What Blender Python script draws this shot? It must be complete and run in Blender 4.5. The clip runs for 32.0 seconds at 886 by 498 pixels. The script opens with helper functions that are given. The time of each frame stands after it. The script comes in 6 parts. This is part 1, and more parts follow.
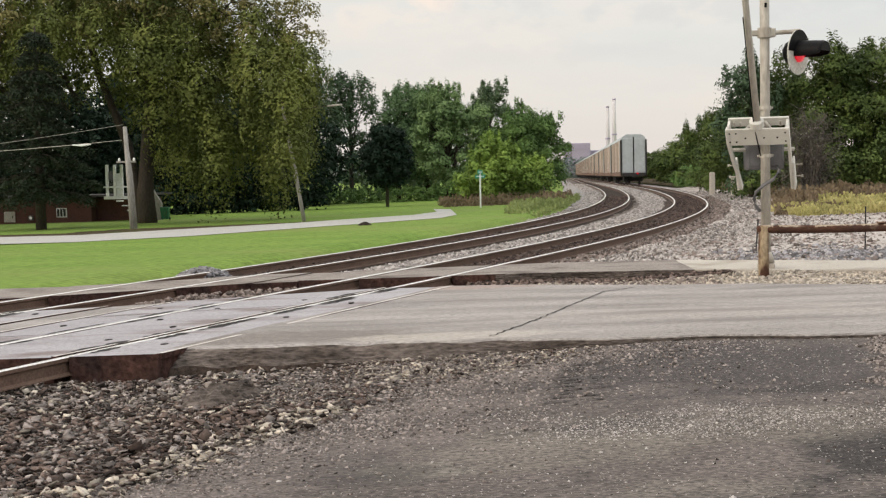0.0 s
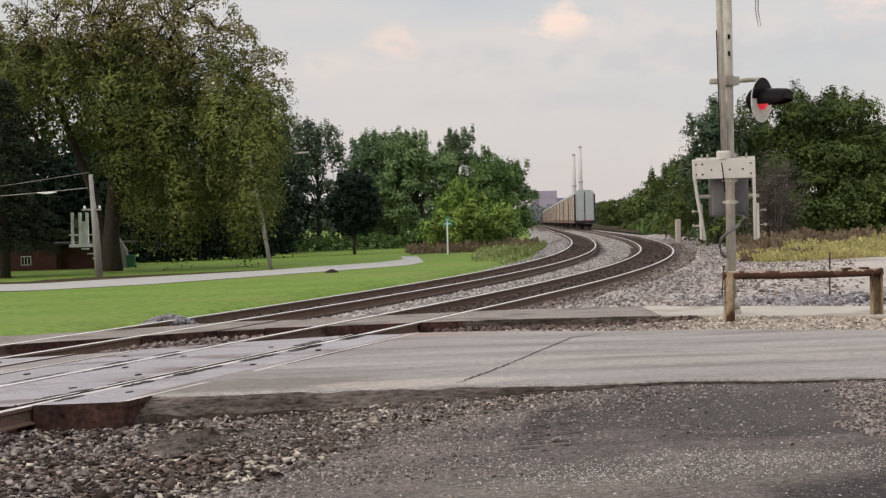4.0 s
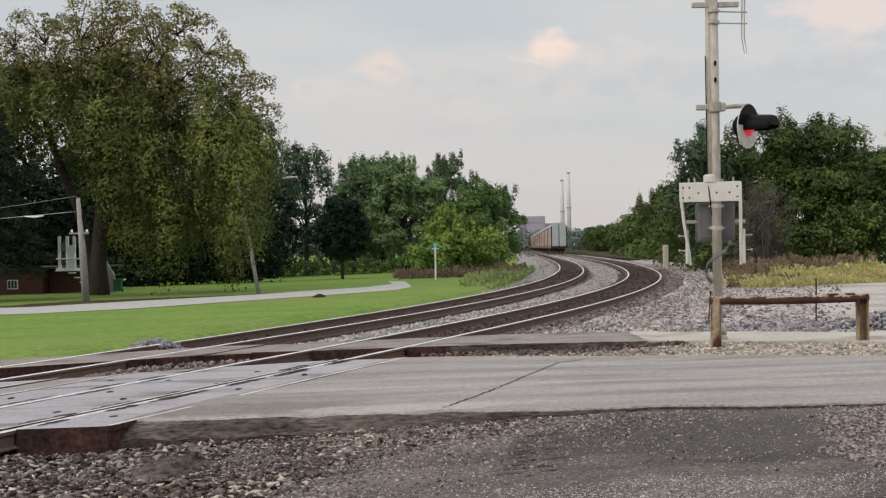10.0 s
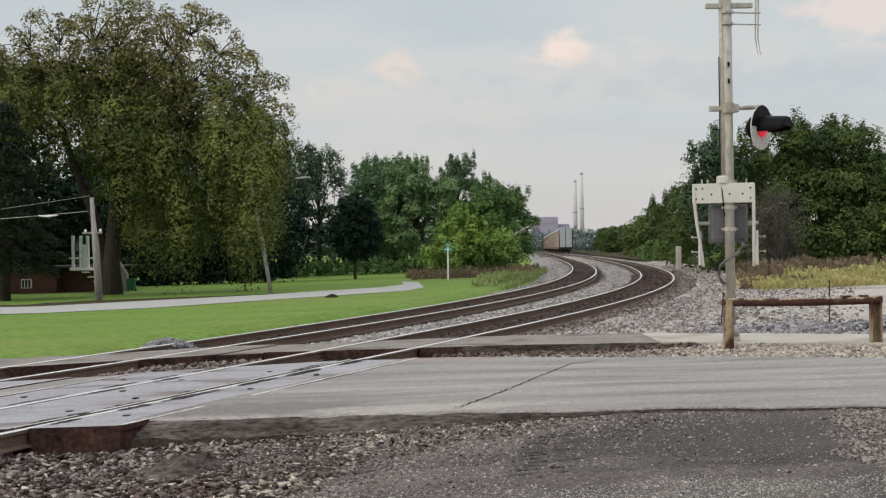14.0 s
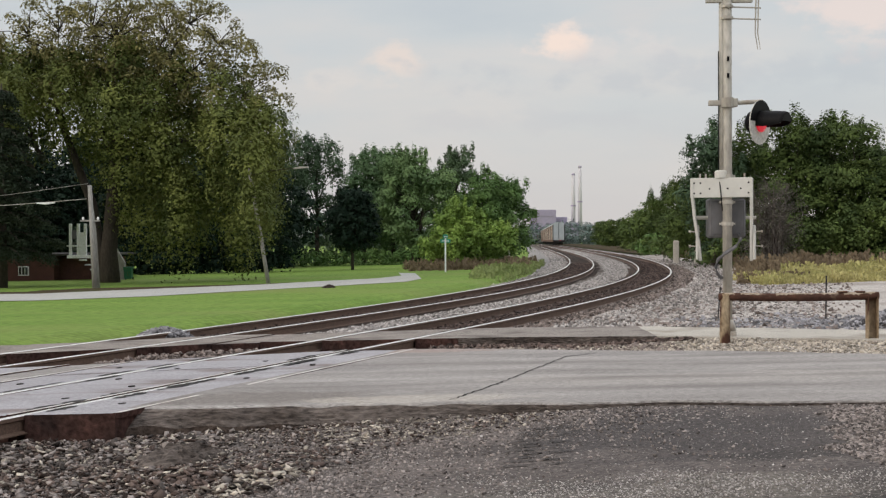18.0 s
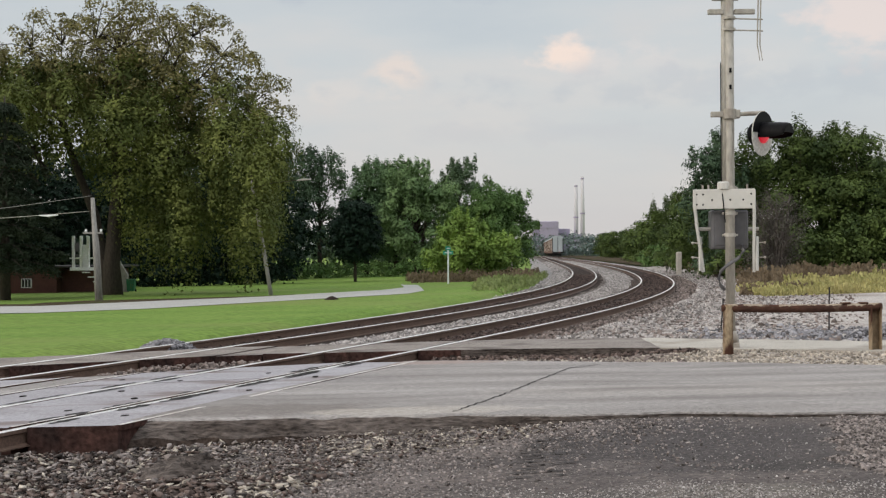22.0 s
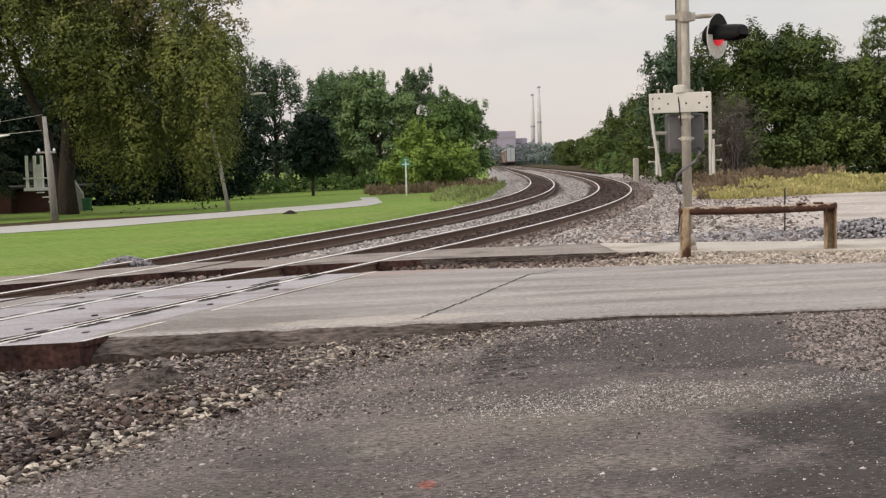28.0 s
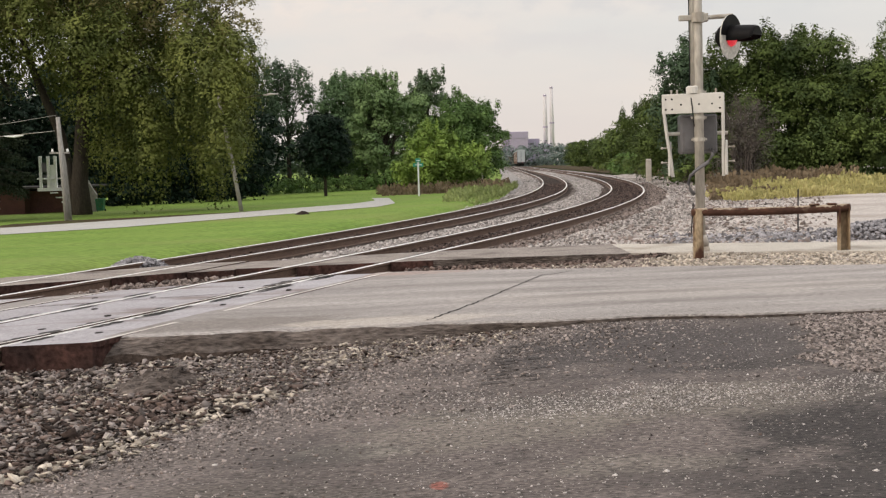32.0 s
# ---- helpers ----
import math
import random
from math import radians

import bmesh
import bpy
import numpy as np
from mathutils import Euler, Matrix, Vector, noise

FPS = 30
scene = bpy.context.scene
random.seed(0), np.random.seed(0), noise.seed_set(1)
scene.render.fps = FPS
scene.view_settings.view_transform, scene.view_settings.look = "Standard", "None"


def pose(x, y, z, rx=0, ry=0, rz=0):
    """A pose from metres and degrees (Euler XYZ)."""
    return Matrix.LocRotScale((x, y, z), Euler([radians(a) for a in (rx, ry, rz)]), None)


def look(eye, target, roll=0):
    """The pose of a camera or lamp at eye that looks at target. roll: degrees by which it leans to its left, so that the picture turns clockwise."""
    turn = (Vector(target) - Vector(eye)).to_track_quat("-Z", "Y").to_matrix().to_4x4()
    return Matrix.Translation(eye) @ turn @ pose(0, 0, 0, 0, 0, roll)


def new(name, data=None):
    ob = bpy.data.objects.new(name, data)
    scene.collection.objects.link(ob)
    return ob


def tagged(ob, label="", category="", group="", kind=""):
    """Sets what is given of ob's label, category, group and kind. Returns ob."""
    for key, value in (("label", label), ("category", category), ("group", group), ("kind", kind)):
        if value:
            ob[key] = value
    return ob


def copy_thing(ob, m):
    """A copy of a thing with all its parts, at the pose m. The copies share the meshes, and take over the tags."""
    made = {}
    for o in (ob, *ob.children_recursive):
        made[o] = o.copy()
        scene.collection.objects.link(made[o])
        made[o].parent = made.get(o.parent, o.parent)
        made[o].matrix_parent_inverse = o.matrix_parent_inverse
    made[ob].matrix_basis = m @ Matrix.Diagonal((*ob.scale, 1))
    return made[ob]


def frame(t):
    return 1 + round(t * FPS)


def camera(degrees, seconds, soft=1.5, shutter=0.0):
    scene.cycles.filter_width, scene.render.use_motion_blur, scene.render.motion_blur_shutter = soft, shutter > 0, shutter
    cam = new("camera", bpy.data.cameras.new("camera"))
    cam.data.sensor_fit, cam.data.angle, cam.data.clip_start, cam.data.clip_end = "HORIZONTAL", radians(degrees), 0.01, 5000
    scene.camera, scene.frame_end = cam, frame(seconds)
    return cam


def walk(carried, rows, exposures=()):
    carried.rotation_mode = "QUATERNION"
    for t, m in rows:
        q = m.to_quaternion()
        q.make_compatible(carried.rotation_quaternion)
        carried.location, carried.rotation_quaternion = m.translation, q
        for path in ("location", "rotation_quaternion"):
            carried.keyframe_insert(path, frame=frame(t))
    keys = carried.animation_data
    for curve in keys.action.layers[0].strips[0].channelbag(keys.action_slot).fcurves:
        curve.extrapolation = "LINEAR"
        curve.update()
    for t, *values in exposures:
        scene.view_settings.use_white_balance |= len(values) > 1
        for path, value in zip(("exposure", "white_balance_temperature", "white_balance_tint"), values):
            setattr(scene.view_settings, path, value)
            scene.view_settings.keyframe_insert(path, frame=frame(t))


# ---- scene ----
# The camera stands on the asphalt apron and is turned by hand.
cam = camera(36.18, 32.0, soft=1.3)
EYE = (0.0, 0.0, 1.556)
TURNS = [
    (0.0, 2.783, -3.036, -1.088), (0.5, 2.633, -2.372, -1.678), (1.0, 1.469, -1.466, -2.105), (1.5, 0.695, -0.793, -1.925),
    (2.0, 0.528, -0.811, -1.703), (2.5, 0.644, -0.912, -1.525), (3.0, 0.994, -1.071, -1.366), (3.5, 1.318, -1.118, -1.217),
    (5.5, 0.999, -0.72, -0.739), (6.0, 0.52, -0.822, -0.547), (6.5, 0.051, -1.032, -0.459), (7.0, -0.315, -1.365, -0.493),
    (7.5, -0.342, -1.604, -0.796), (8.0, -0.17, -1.576, -1.112), (8.5, 0.129, -1.197, -1.388), (9.0, 0.397, -0.677, -1.437),
    (9.5, 0.618, -0.293, -1.279), (10.0, 0.844, -0.006, -0.991), (10.5, 0.972, 0.095, -0.816), (11.0, 0.939, 0.161, -0.647),
    (11.5, 0.848, 0.196, -0.57), (12.0, 0.812, 0.241, -0.54), (12.5, 0.935, 0.25, -0.559), (13.0, 1.181, 0.227, -0.618),
    (13.5, 1.351, 0.149, -0.725), (14.0, 1.381, 0.024, -0.817), (14.5, 1.21, -0.163, -0.851), (16.5, 0.861, -0.446, -0.599),
    (17.0, 1.005, -0.377, -0.508), (17.5, 1.173, -0.324, -0.374), (18.0, 1.285, -0.326, -0.206), (18.5, 1.326, -0.375, -0.123),
    (19.0, 1.294, -0.39, -0.049), (19.5, 1.196, -0.363, -0.0), (20.0, 1.153, -0.354, -0.047), (20.5, 1.153, -0.304, 0.032),
    (21.0, 1.249, -0.181, -0.091), (21.5, 1.323, -0.042, -0.137), (22.0, 1.396, 0.174, -0.282), (22.5, 1.325, 0.349, -0.554),
    (23.0, 1.159, 0.326, -0.808), (23.5, 0.947, 0.124, -1.113), (24.0, 0.691, -0.221, -1.341), (24.5, 0.487, -0.588, -1.526),
    (25.0, 0.281, -0.968, -1.583), (25.5, 0.154, -1.435, -1.577), (26.0, 0.1, -1.894, -1.549), (26.5, 0.001, -2.37, -1.546),
    (28.5, -0.318, -3.883, -1.615), (29.0, -0.249, -4.132, -1.582), (29.5, -0.14, -4.26, -1.559), (30.0, 0.0, -4.233, -1.549),
    (30.5, 0.104, -4.101, -1.509), (31.0, 0.182, -3.906, -1.559), (31.5, 0.241, -3.698, -1.509), (32.0, 0.231, -3.538, -1.576),
]


# the small sway of the eye in the hand: seconds, sideways, up
SWAY = [(0.0, -0.028, 0.026), (1.0, -0.030, 0.018), (3.5, -0.030, 0.014), (6.0, -0.028, 0.012), (7.5, -0.024, 0.006), (9.0, -0.010, 0.006), (12.0, -0.006, 0.012), (16.5, 0.0, 0.006), (22.0, 0.0, 0.003), (24.0, 0.0, -0.003), (26.0, 0.0, -0.012), (28.5, 0.0, -0.032), (32.0, 0.0, -0.028)]


def turned(t, yaw, pitch, roll):
    """The eye, and its heading to the left, tilt upwards and lean, in degrees."""
    dx, dz = (float(np.interp(t, [r[0] for r in SWAY], [r[k] for r in SWAY])) for k in (1, 2))
    return pose(EYE[0] + dx, EYE[1], EYE[2] + dz, 0, 0, yaw) @ pose(0, 0, 0, 90 + pitch, 0, 0) @ pose(0, 0, 0, 0, 0, roll)


EXPOSE = [(0.0, 0.27, 6900, 10), (1.0, 0.17, 6800, 10), (2.0, 0.03, 6800, 12), (6.0, 0.0, 6700, 14), (8.0, -0.03, 6750, 15), (10.0, -0.04, 6550, 11), (14.0, -0.05, 6400, 8), (19.0, -0.03, 6500, 10), (23.0, -0.04, 6400, 9),
          (26.0, -0.05, 6550, 12), (29.0, 0.22, 7000, 14), (32.0, 0.20, 6950, 13)]
walk(cam, [(t, turned(t, a, b, c)) for t, a, b, c in TURNS], EXPOSE)

# World: a soft evening sky with thin broken cloud.
SUN_EL, SUN_AZ = 14.0, 250.0
world = bpy.data.worlds.new("evening_sky")
scene.world = world
world.use_nodes = True


def build_world():
    nt = world.node_tree
    nt.nodes.clear()
    N, L = nt.nodes.new, nt.links.new
    out, bg = N("ShaderNodeOutputWorld"), N("ShaderNodeBackground")
    sky = N("ShaderNodeTexSky")
    sky.sky_type, sky.sun_disc = "NISHITA", False
    sky.sun_elevation, sky.sun_rotation = radians(SUN_EL), radians(SUN_AZ)
    sky.air_density, sky.dust_density, sky.ozone_density = 1.0, 2.0, 1.0
    tc = N("ShaderNodeTexCoord")
    sep = N("ShaderNodeSeparateXYZ")
    L(tc.outputs["Generated"], sep.inputs[0])
    mp = N("ShaderNodeMapping")
    mp.inputs["Scale"].default_value = (3.2, 3.2, 13.0)
    mp.inputs["Location"].default_value = (0.4, 0.2, 0.3)
    L(tc.outputs["Generated"], mp.inputs[0])
    n1 = N("ShaderNodeTexNoise")
    n1.inputs["Scale"].default_value, n1.inputs["Detail"].default_value, n1.inputs["Roughness"].default_value = 1.25, 6.0, 0.5
    L(mp.outputs[0], n1.inputs[0])
    cr = N("ShaderNodeValToRGB")
    cr.color_ramp.elements[0].position, cr.color_ramp.elements[0].color = 0.30, (0.69, 0.75, 0.81, 1)
    cr.color_ramp.elements[1].position, cr.color_ramp.elements[1].color = 0.74, (0.94, 0.89, 0.86, 1)
    e = cr.color_ramp.elements.new(0.52)
    e.color = (0.81, 0.84, 0.86, 1)
    L(n1.outputs["Fac"], cr.inputs[0])
    # small sunlit puffs low in the sky
    mp2 = N("ShaderNodeMapping")
    mp2.inputs["Scale"].default_value, mp2.inputs["Location"].default_value = (7.0, 7.0, 11.0), (1.3, 0.4, 0.15)
    L(tc.outputs["Generated"], mp2.inputs[0])
    n2 = N("ShaderNodeTexNoise")
    n2.inputs["Scale"].default_value, n2.inputs["Detail"].default_value, n2.inputs["Roughness"].default_value = 1.3, 6.0, 0.5
    L(mp2.outputs[0], n2.inputs[0])
    pr = N("ShaderNodeMapRange")
    pr.interpolation_type = "SMOOTHSTEP"
    pr.inputs[1].default_value, pr.inputs[2].default_value, pr.inputs[4].default_value = 0.60, 0.78, 0.35
    L(n2.outputs["Fac"], pr.inputs[0])
    puff = N("ShaderNodeMixRGB")
    puff.inputs["Color2"].default_value = (0.98, 0.87, 0.82, 1)
    L(pr.outputs[0], puff.inputs["Fac"])
    L(cr.outputs[0], puff.inputs["Color1"])
    cr = puff
    # single sunlit heads of cloud and one long grey bank
    for (dx, dz), (rx, rz), tone, k in (((0.085, 0.136), (0.075, 0.018), (0.98, 0.91, 0.88), 0.8), ((0.058, 0.142), (0.026, 0.014), (1.26, 1.02, 0.89), 1.0), ((0.285, 0.165), (0.075, 0.034), (1.12, 0.95, 0.88), 0.9), ((-0.056, 0.131), (0.022, 0.018), (1.10, 0.94, 0.85), 0.85), ((-0.05, 0.190), (0.16, 0.010), (0.66, 0.70, 0.78), 0.6),
                                       ((-0.09, 0.118), (0.06, 0.010), (1.0, 0.92, 0.87), 0.6), ((0.17, 0.120), (0.22, 0.017), (0.70, 0.735, 0.79), 0.55), ((0.06, 0.088), (0.16, 0.010), (0.74, 0.76, 0.81), 0.45)):
        mq = N("ShaderNodeMapping")
        mq.inputs["Location"].default_value, mq.inputs["Scale"].default_value = (-dx / rx, 0, -dz / rz), (1 / rx, 0, 1 / rz)
        L(tc.outputs["Generated"], mq.inputs[0])
        ln = N("ShaderNodeVectorMath")
        ln.operation = "LENGTH"
        L(mq.outputs[0], ln.inputs[0])
        mk = N("ShaderNodeMapping")
        mk.inputs["Scale"].default_value = (30, 30, 52)
        L(tc.outputs["Generated"], mk.inputs[0])
        nq = N("ShaderNodeTexNoise")
        nq.inputs["Scale"].default_value, nq.inputs["Detail"].default_value, nq.inputs["Roughness"].default_value = 1.0, 5.0, 0.55
        L(mk.outputs[0], nq.inputs[0])
        sm = N("ShaderNodeMath")
        sm.operation, sm.inputs[1].default_value = "MULTIPLY_ADD", 3.4
        L(nq.outputs["Fac"], sm.inputs[0])
        L(ln.outputs["Value"], sm.inputs[2])
        rq = N("ShaderNodeMapRange")
        rq.interpolation_type = "SMOOTHSTEP"
        rq.inputs[1].default_value, rq.inputs[2].default_value, rq.inputs[3].default_value, rq.inputs[4].default_value = 1.75, 2.75, k, 0.0
        L(sm.outputs[0], rq.inputs[0])
        mm = N("ShaderNodeMixRGB")
        mm.inputs["Color2"].default_value = (*tone, 1)
        L(rq.outputs[0], mm.inputs["Fac"])
        L(cr.outputs[0], mm.inputs["Color1"])
        cr = mm
    # warm towards the horizon
    hr = N("ShaderNodeValToRGB")
    hr.color_ramp.elements[0].position, hr.color_ramp.elements[0].color = 0.0, (0.75, 0.75, 0.75, 1)
    hr.color_ramp.elements[1].position, hr.color_ramp.elements[1].color = 0.13, (0, 0, 0, 1)
    L(sep.outputs["Z"], hr.inputs[0])
    warm = N("ShaderNodeMixRGB")
    warm.inputs["Color2"].default_value = (0.91, 0.83, 0.81, 1)
    L(hr.outputs[0], warm.inputs["Fac"])
    L(cr.outputs[0], warm.inputs["Color1"])
    boost = N("ShaderNodeMixRGB")
    boost.blend_type, boost.inputs["Fac"].default_value = "MULTIPLY", 1.0
    boost.inputs["Color2"].default_value = (CLOUD, CLOUD, CLOUD, 1)
    L(warm.outputs[0], boost.inputs["Color1"])
    zen = N("ShaderNodeMapRange")
    zen.inputs[1].default_value, zen.inputs[2].default_value, zen.inputs[3].default_value, zen.inputs[4].default_value = 0.22, 0.75, 1.0, ZENITH
    L(sep.outputs["Z"], zen.inputs[0])
    lift = N("ShaderNodeMixRGB")
    lift.blend_type, lift.inputs["Fac"].default_value = "MULTIPLY", 1.0
    L(boost.outputs[0], lift.inputs["Color1"])
    L(zen.outputs[0], lift.inputs["Color2"])
    boost = lift
    mix = N("ShaderNodeMixRGB")
    mix.inputs["Fac"].default_value = 0.82
    L(sky.outputs[0], mix.inputs["Color1"])
    L(boost.outputs[0], mix.inputs["Color2"])
    bg.inputs["Strength"].default_value = 0.10
    L(mix.outputs[0], bg.inputs[0])
    L(bg.outputs[0], out.inputs[0])


CLOUD = 8.6
ZENITH = 2.1  # an overcast sky is brighter overhead
build_world()
sun = new("sun", bpy.data.lights.new("sun", "SUN"))
sun.data.energy, sun.data.angle, sun.data.color = 1.1, radians(30), (1.0, 0.90, 0.78)
sun.matrix_world = look((-40, -25, 30), (0, 0, 0))


# ---- materials ----
def mat(name, base, rough=0.8, metal=0.0, var=None, scale=4.0, amount=0.5, fine=60.0, bump=0.15, dist=0.01, stain=None, stain_scale=0.6,
        stain_at=(0.45, 0.7), spec=0.3, transl=0.0, per_object=0.0, per_island=0.0, stretch=(1, 1, 1), emit=None, emit_strength=0.0, speck=None, speck_scale=60.0, speck_at=0.8, contrast=0.28, spots=()):
    m = bpy.data.materials.new(name)
    m.use_nodes = True
    nt = m.node_tree
    N, L = nt.nodes.new, nt.links.new
    b = nt.nodes["Principled BSDF"]
    b.inputs["Roughness"].default_value, b.inputs["Metallic"].default_value = rough, metal
    b.inputs["Specular IOR Level"].default_value = spec
    tc = N("ShaderNodeTexCoord")
    mp = N("ShaderNodeMapping")
    mp.inputs["Scale"].default_value = stretch
    L(tc.outputs["Object"], mp.inputs[0])
    n1 = N("ShaderNodeTexNoise")
    n1.inputs["Scale"].default_value, n1.inputs["Detail"].default_value = scale, 6
    L(mp.outputs[0], n1.inputs[0])
    n2 = N("ShaderNodeTexNoise")
    n2.inputs["Scale"].default_value, n2.inputs["Detail"].default_value = fine, 4
    L(mp.outputs[0], n2.inputs[0])
    var = var or tuple(c * 0.6 for c in base)
    r1 = N("ShaderNodeMapRange")
    r1.inputs[1].default_value, r1.inputs[2].default_value, r1.inputs[4].default_value = 0.35, 0.65, amount
    L(n1.outputs["Fac"], r1.inputs[0])
    m1 = N("ShaderNodeMixRGB")
    m1.inputs[1].default_value, m1.inputs[2].default_value = (*base, 1), (*var, 1)
    L(r1.outputs[0], m1.inputs[0])
    r2 = N("ShaderNodeMapRange")
    r2.inputs[1].default_value, r2.inputs[2].default_value, r2.inputs[3].default_value, r2.inputs[4].default_value = 0.3, 0.7, 1 - contrast, 1 + contrast
    L(n2.outputs["Fac"], r2.inputs[0])
    m2 = N("ShaderNodeMixRGB")
    m2.blend_type, m2.inputs[0].default_value = "MULTIPLY", 1.0
    L(m1.outputs[0], m2.inputs[1])
    L(r2.outputs[0], m2.inputs[2])
    col = m2.outputs[0]
    if stain:
        n3 = N("ShaderNodeTexNoise")
        n3.inputs["Scale"].default_value, n3.inputs["Detail"].default_value = stain_scale, 8
        L(mp.outputs[0], n3.inputs[0])
        r3 = N("ShaderNodeMapRange")
        r3.inputs[1].default_value, r3.inputs[2].default_value = stain_at
        L(n3.outputs["Fac"], r3.inputs[0])
        m3 = N("ShaderNodeMixRGB")
        m3.inputs[2].default_value = (*stain, 1)
        L(r3.outputs[0], m3.inputs[0])
        L(col, m3.inputs[1])
        col = m3.outputs[0]
    # worn or tarred patches: centre, radii, colour, strength
    for cx, cy, rx, ry, tone, k in spots:
        mp4 = N("ShaderNodeMapping")
        mp4.inputs["Location"].default_value, mp4.inputs["Scale"].default_value = (-cx / rx, -cy / ry, 0), (1 / rx, 1 / ry, 0)
        L(tc.outputs["Object"], mp4.inputs[0])
        ln = N("ShaderNodeVectorMath")
        ln.operation = "LENGTH"
        L(mp4.outputs[0], ln.inputs[0])
        n4 = N("ShaderNodeTexNoise")
        n4.inputs["Scale"].default_value, n4.inputs["Detail"].default_value, n4.inputs["Roughness"].default_value = 1.9, 7, 0.62
        L(tc.outputs["Object"], n4.inputs[0])
        ad = N("ShaderNodeMath")
        ad.operation, ad.inputs[1].default_value = "MULTIPLY_ADD", 1.9
        L(n4.outputs["Fac"], ad.inputs[0])
        L(ln.outputs["Value"], ad.inputs[2])
        r5 = N("ShaderNodeMapRange")
        r5.inputs[1].default_value, r5.inputs[2].default_value, r5.inputs[3].default_value, r5.inputs[4].default_value = 1.65, 2.05, k, 0.0
        L(ad.outputs[0], r5.inputs[0])
        m6 = N("ShaderNodeMixRGB")
        m6.inputs[2].default_value = (*tone, 1)
        L(r5.outputs[0], m6.inputs[0])
        L(m1.outputs[0], m6.inputs[1])
        m1 = m6
        L(m1.outputs[0], m2.inputs[1])
    if speck:
        vo = N("ShaderNodeTexVoronoi")
        vo.inputs["Scale"].default_value = speck_scale
        L(tc.outputs["Object"], vo.inputs["Vector"])
        sp = N("ShaderNodeSeparateColor")
        L(vo.outputs["Color"], sp.inputs[0])
        gt = N("ShaderNodeMapRange")
        gt.inputs[1].default_value, gt.inputs[2].default_value = speck_at, min(1.0, speck_at + 0.06)
        L(sp.outputs[0], gt.inputs[0])
        near = N("ShaderNodeMapRange")
        near.inputs[1].default_value, near.inputs[2].default_value, near.inputs[3].default_value, near.inputs[4].default_value = 0.25, 0.45, 1.0, 0.0
        L(vo.outputs["Distance"], near.inputs[0])
        mu = N("ShaderNodeMath")
        mu.operation = "MULTIPLY"
        L(gt.outputs[0], mu.inputs[0])
        L(near.outputs[0], mu.inputs[1])
        m5 = N("ShaderNodeMixRGB")
        m5.inputs[2].default_value = (*speck, 1)
        L(mu.outputs[0], m5.inputs[0])
        L(col, m5.inputs[1])
        col = m5.outputs[0]
    if per_object or per_island:
        src = N("ShaderNodeObjectInfo").outputs["Random"] if per_object else N("ShaderNodeNewGeometry").outputs["Random Per Island"]
        k = per_object or per_island
        r4 = N("ShaderNodeMapRange")
        r4.inputs[3].default_value, r4.inputs[4].default_value = 1 - k, 1 + k
        L(src, r4.inputs[0])
        m4 = N("ShaderNodeMixRGB")
        m4.blend_type, m4.inputs[0].default_value = "MULTIPLY", 1.0
        L(col, m4.inputs[1])
        L(r4.outputs[0], m4.inputs[2])
        col = m4.outputs[0]
    L(col, b.inputs["Base Color"])
    if bump:
        bp = N("ShaderNodeBump")
        bp.inputs["Strength"].default_value, bp.inputs["Distance"].default_value = bump, dist
        L(n2.outputs["Fac"], bp.inputs["Height"])
        L(bp.outputs[0], b.inputs["Normal"])
    if emit:
        b.inputs["Emission Color"].default_value, b.inputs["Emission Strength"].default_value = (*emit, 1), emit_strength
    if transl:
        tr = N("ShaderNodeBsdfTranslucent")
        L(col, tr.inputs[0])
        mx = N("ShaderNodeMixShader")
        mx.inputs[0].default_value = transl
        L(b.outputs[0], mx.inputs[1])
        L(tr.outputs[0], mx.inputs[2])
        L(mx.outputs[0], nt.nodes["Material Output"].inputs[0])
    return m


GRASS = mat("lawn_grass", (0.132, 0.212, 0.042), 0.95, var=(0.19, 0.262, 0.062), scale=0.35, fine=9, bump=0.6, dist=0.04, stain=(0.19, 0.215, 0.07), stain_scale=0.10, stain_at=(0.5, 0.75), spec=0.1, stretch=(0.5, 1.4, 1), contrast=0.38)
ASPHALT = mat("worn_asphalt", (0.146, 0.121, 0.112), 0.95, var=(0.080, 0.066, 0.061), scale=0.9, fine=38, bump=1.0, dist=0.02, speck=(0.27, 0.242, 0.215), speck_scale=58, speck_at=0.88, contrast=0.7, stretch=(0.7, 1.1, 1), amount=0.85,
              stain=(0.046, 0.039, 0.038), stain_scale=0.8, stain_at=(0.54, 0.74),
              spots=((1.75, 11.3, 1.45, 1.75, (0.060, 0.051, 0.050), 0.9), (2.2, 6.0, 1.0, 1.3, (0.044, 0.038, 0.036), 0.9), (2.85, 7.6, 1.2, 1.3, (0.036, 0.031, 0.030), 0.95), (1.2, 8.6, 1.7, 0.6, (0.145, 0.126, 0.108), 0.65), (0.15, 8.2, 0.8, 0.7, (0.170, 0.148, 0.128), 0.6), (-0.6, 7.7, 0.35, 0.3, (0.20, 0.178, 0.155), 0.8),
                     (-1.6, 10.9, 1.0, 0.55, (0.045, 0.036, 0.032), 0.85), (-1.2, 6.2, 1.0, 0.8, (0.09, 0.076, 0.067), 0.7), (0.9, 6.9, 0.5, 0.25, (0.155, 0.135, 0.118), 0.6), (1.9, 9.0, 0.5, 0.25, (0.160, 0.140, 0.122), 0.6), (2.3, 9.9, 0.5, 0.22, (0.040, 0.034, 0.033), 0.8), (3.7, 9.2, 1.5, 2.4, (0.075, 0.063, 0.059), 0.7), (-0.08, 6.67, 0.05, 0.10, (0.30, 0.10, 0.075), 0.8)))
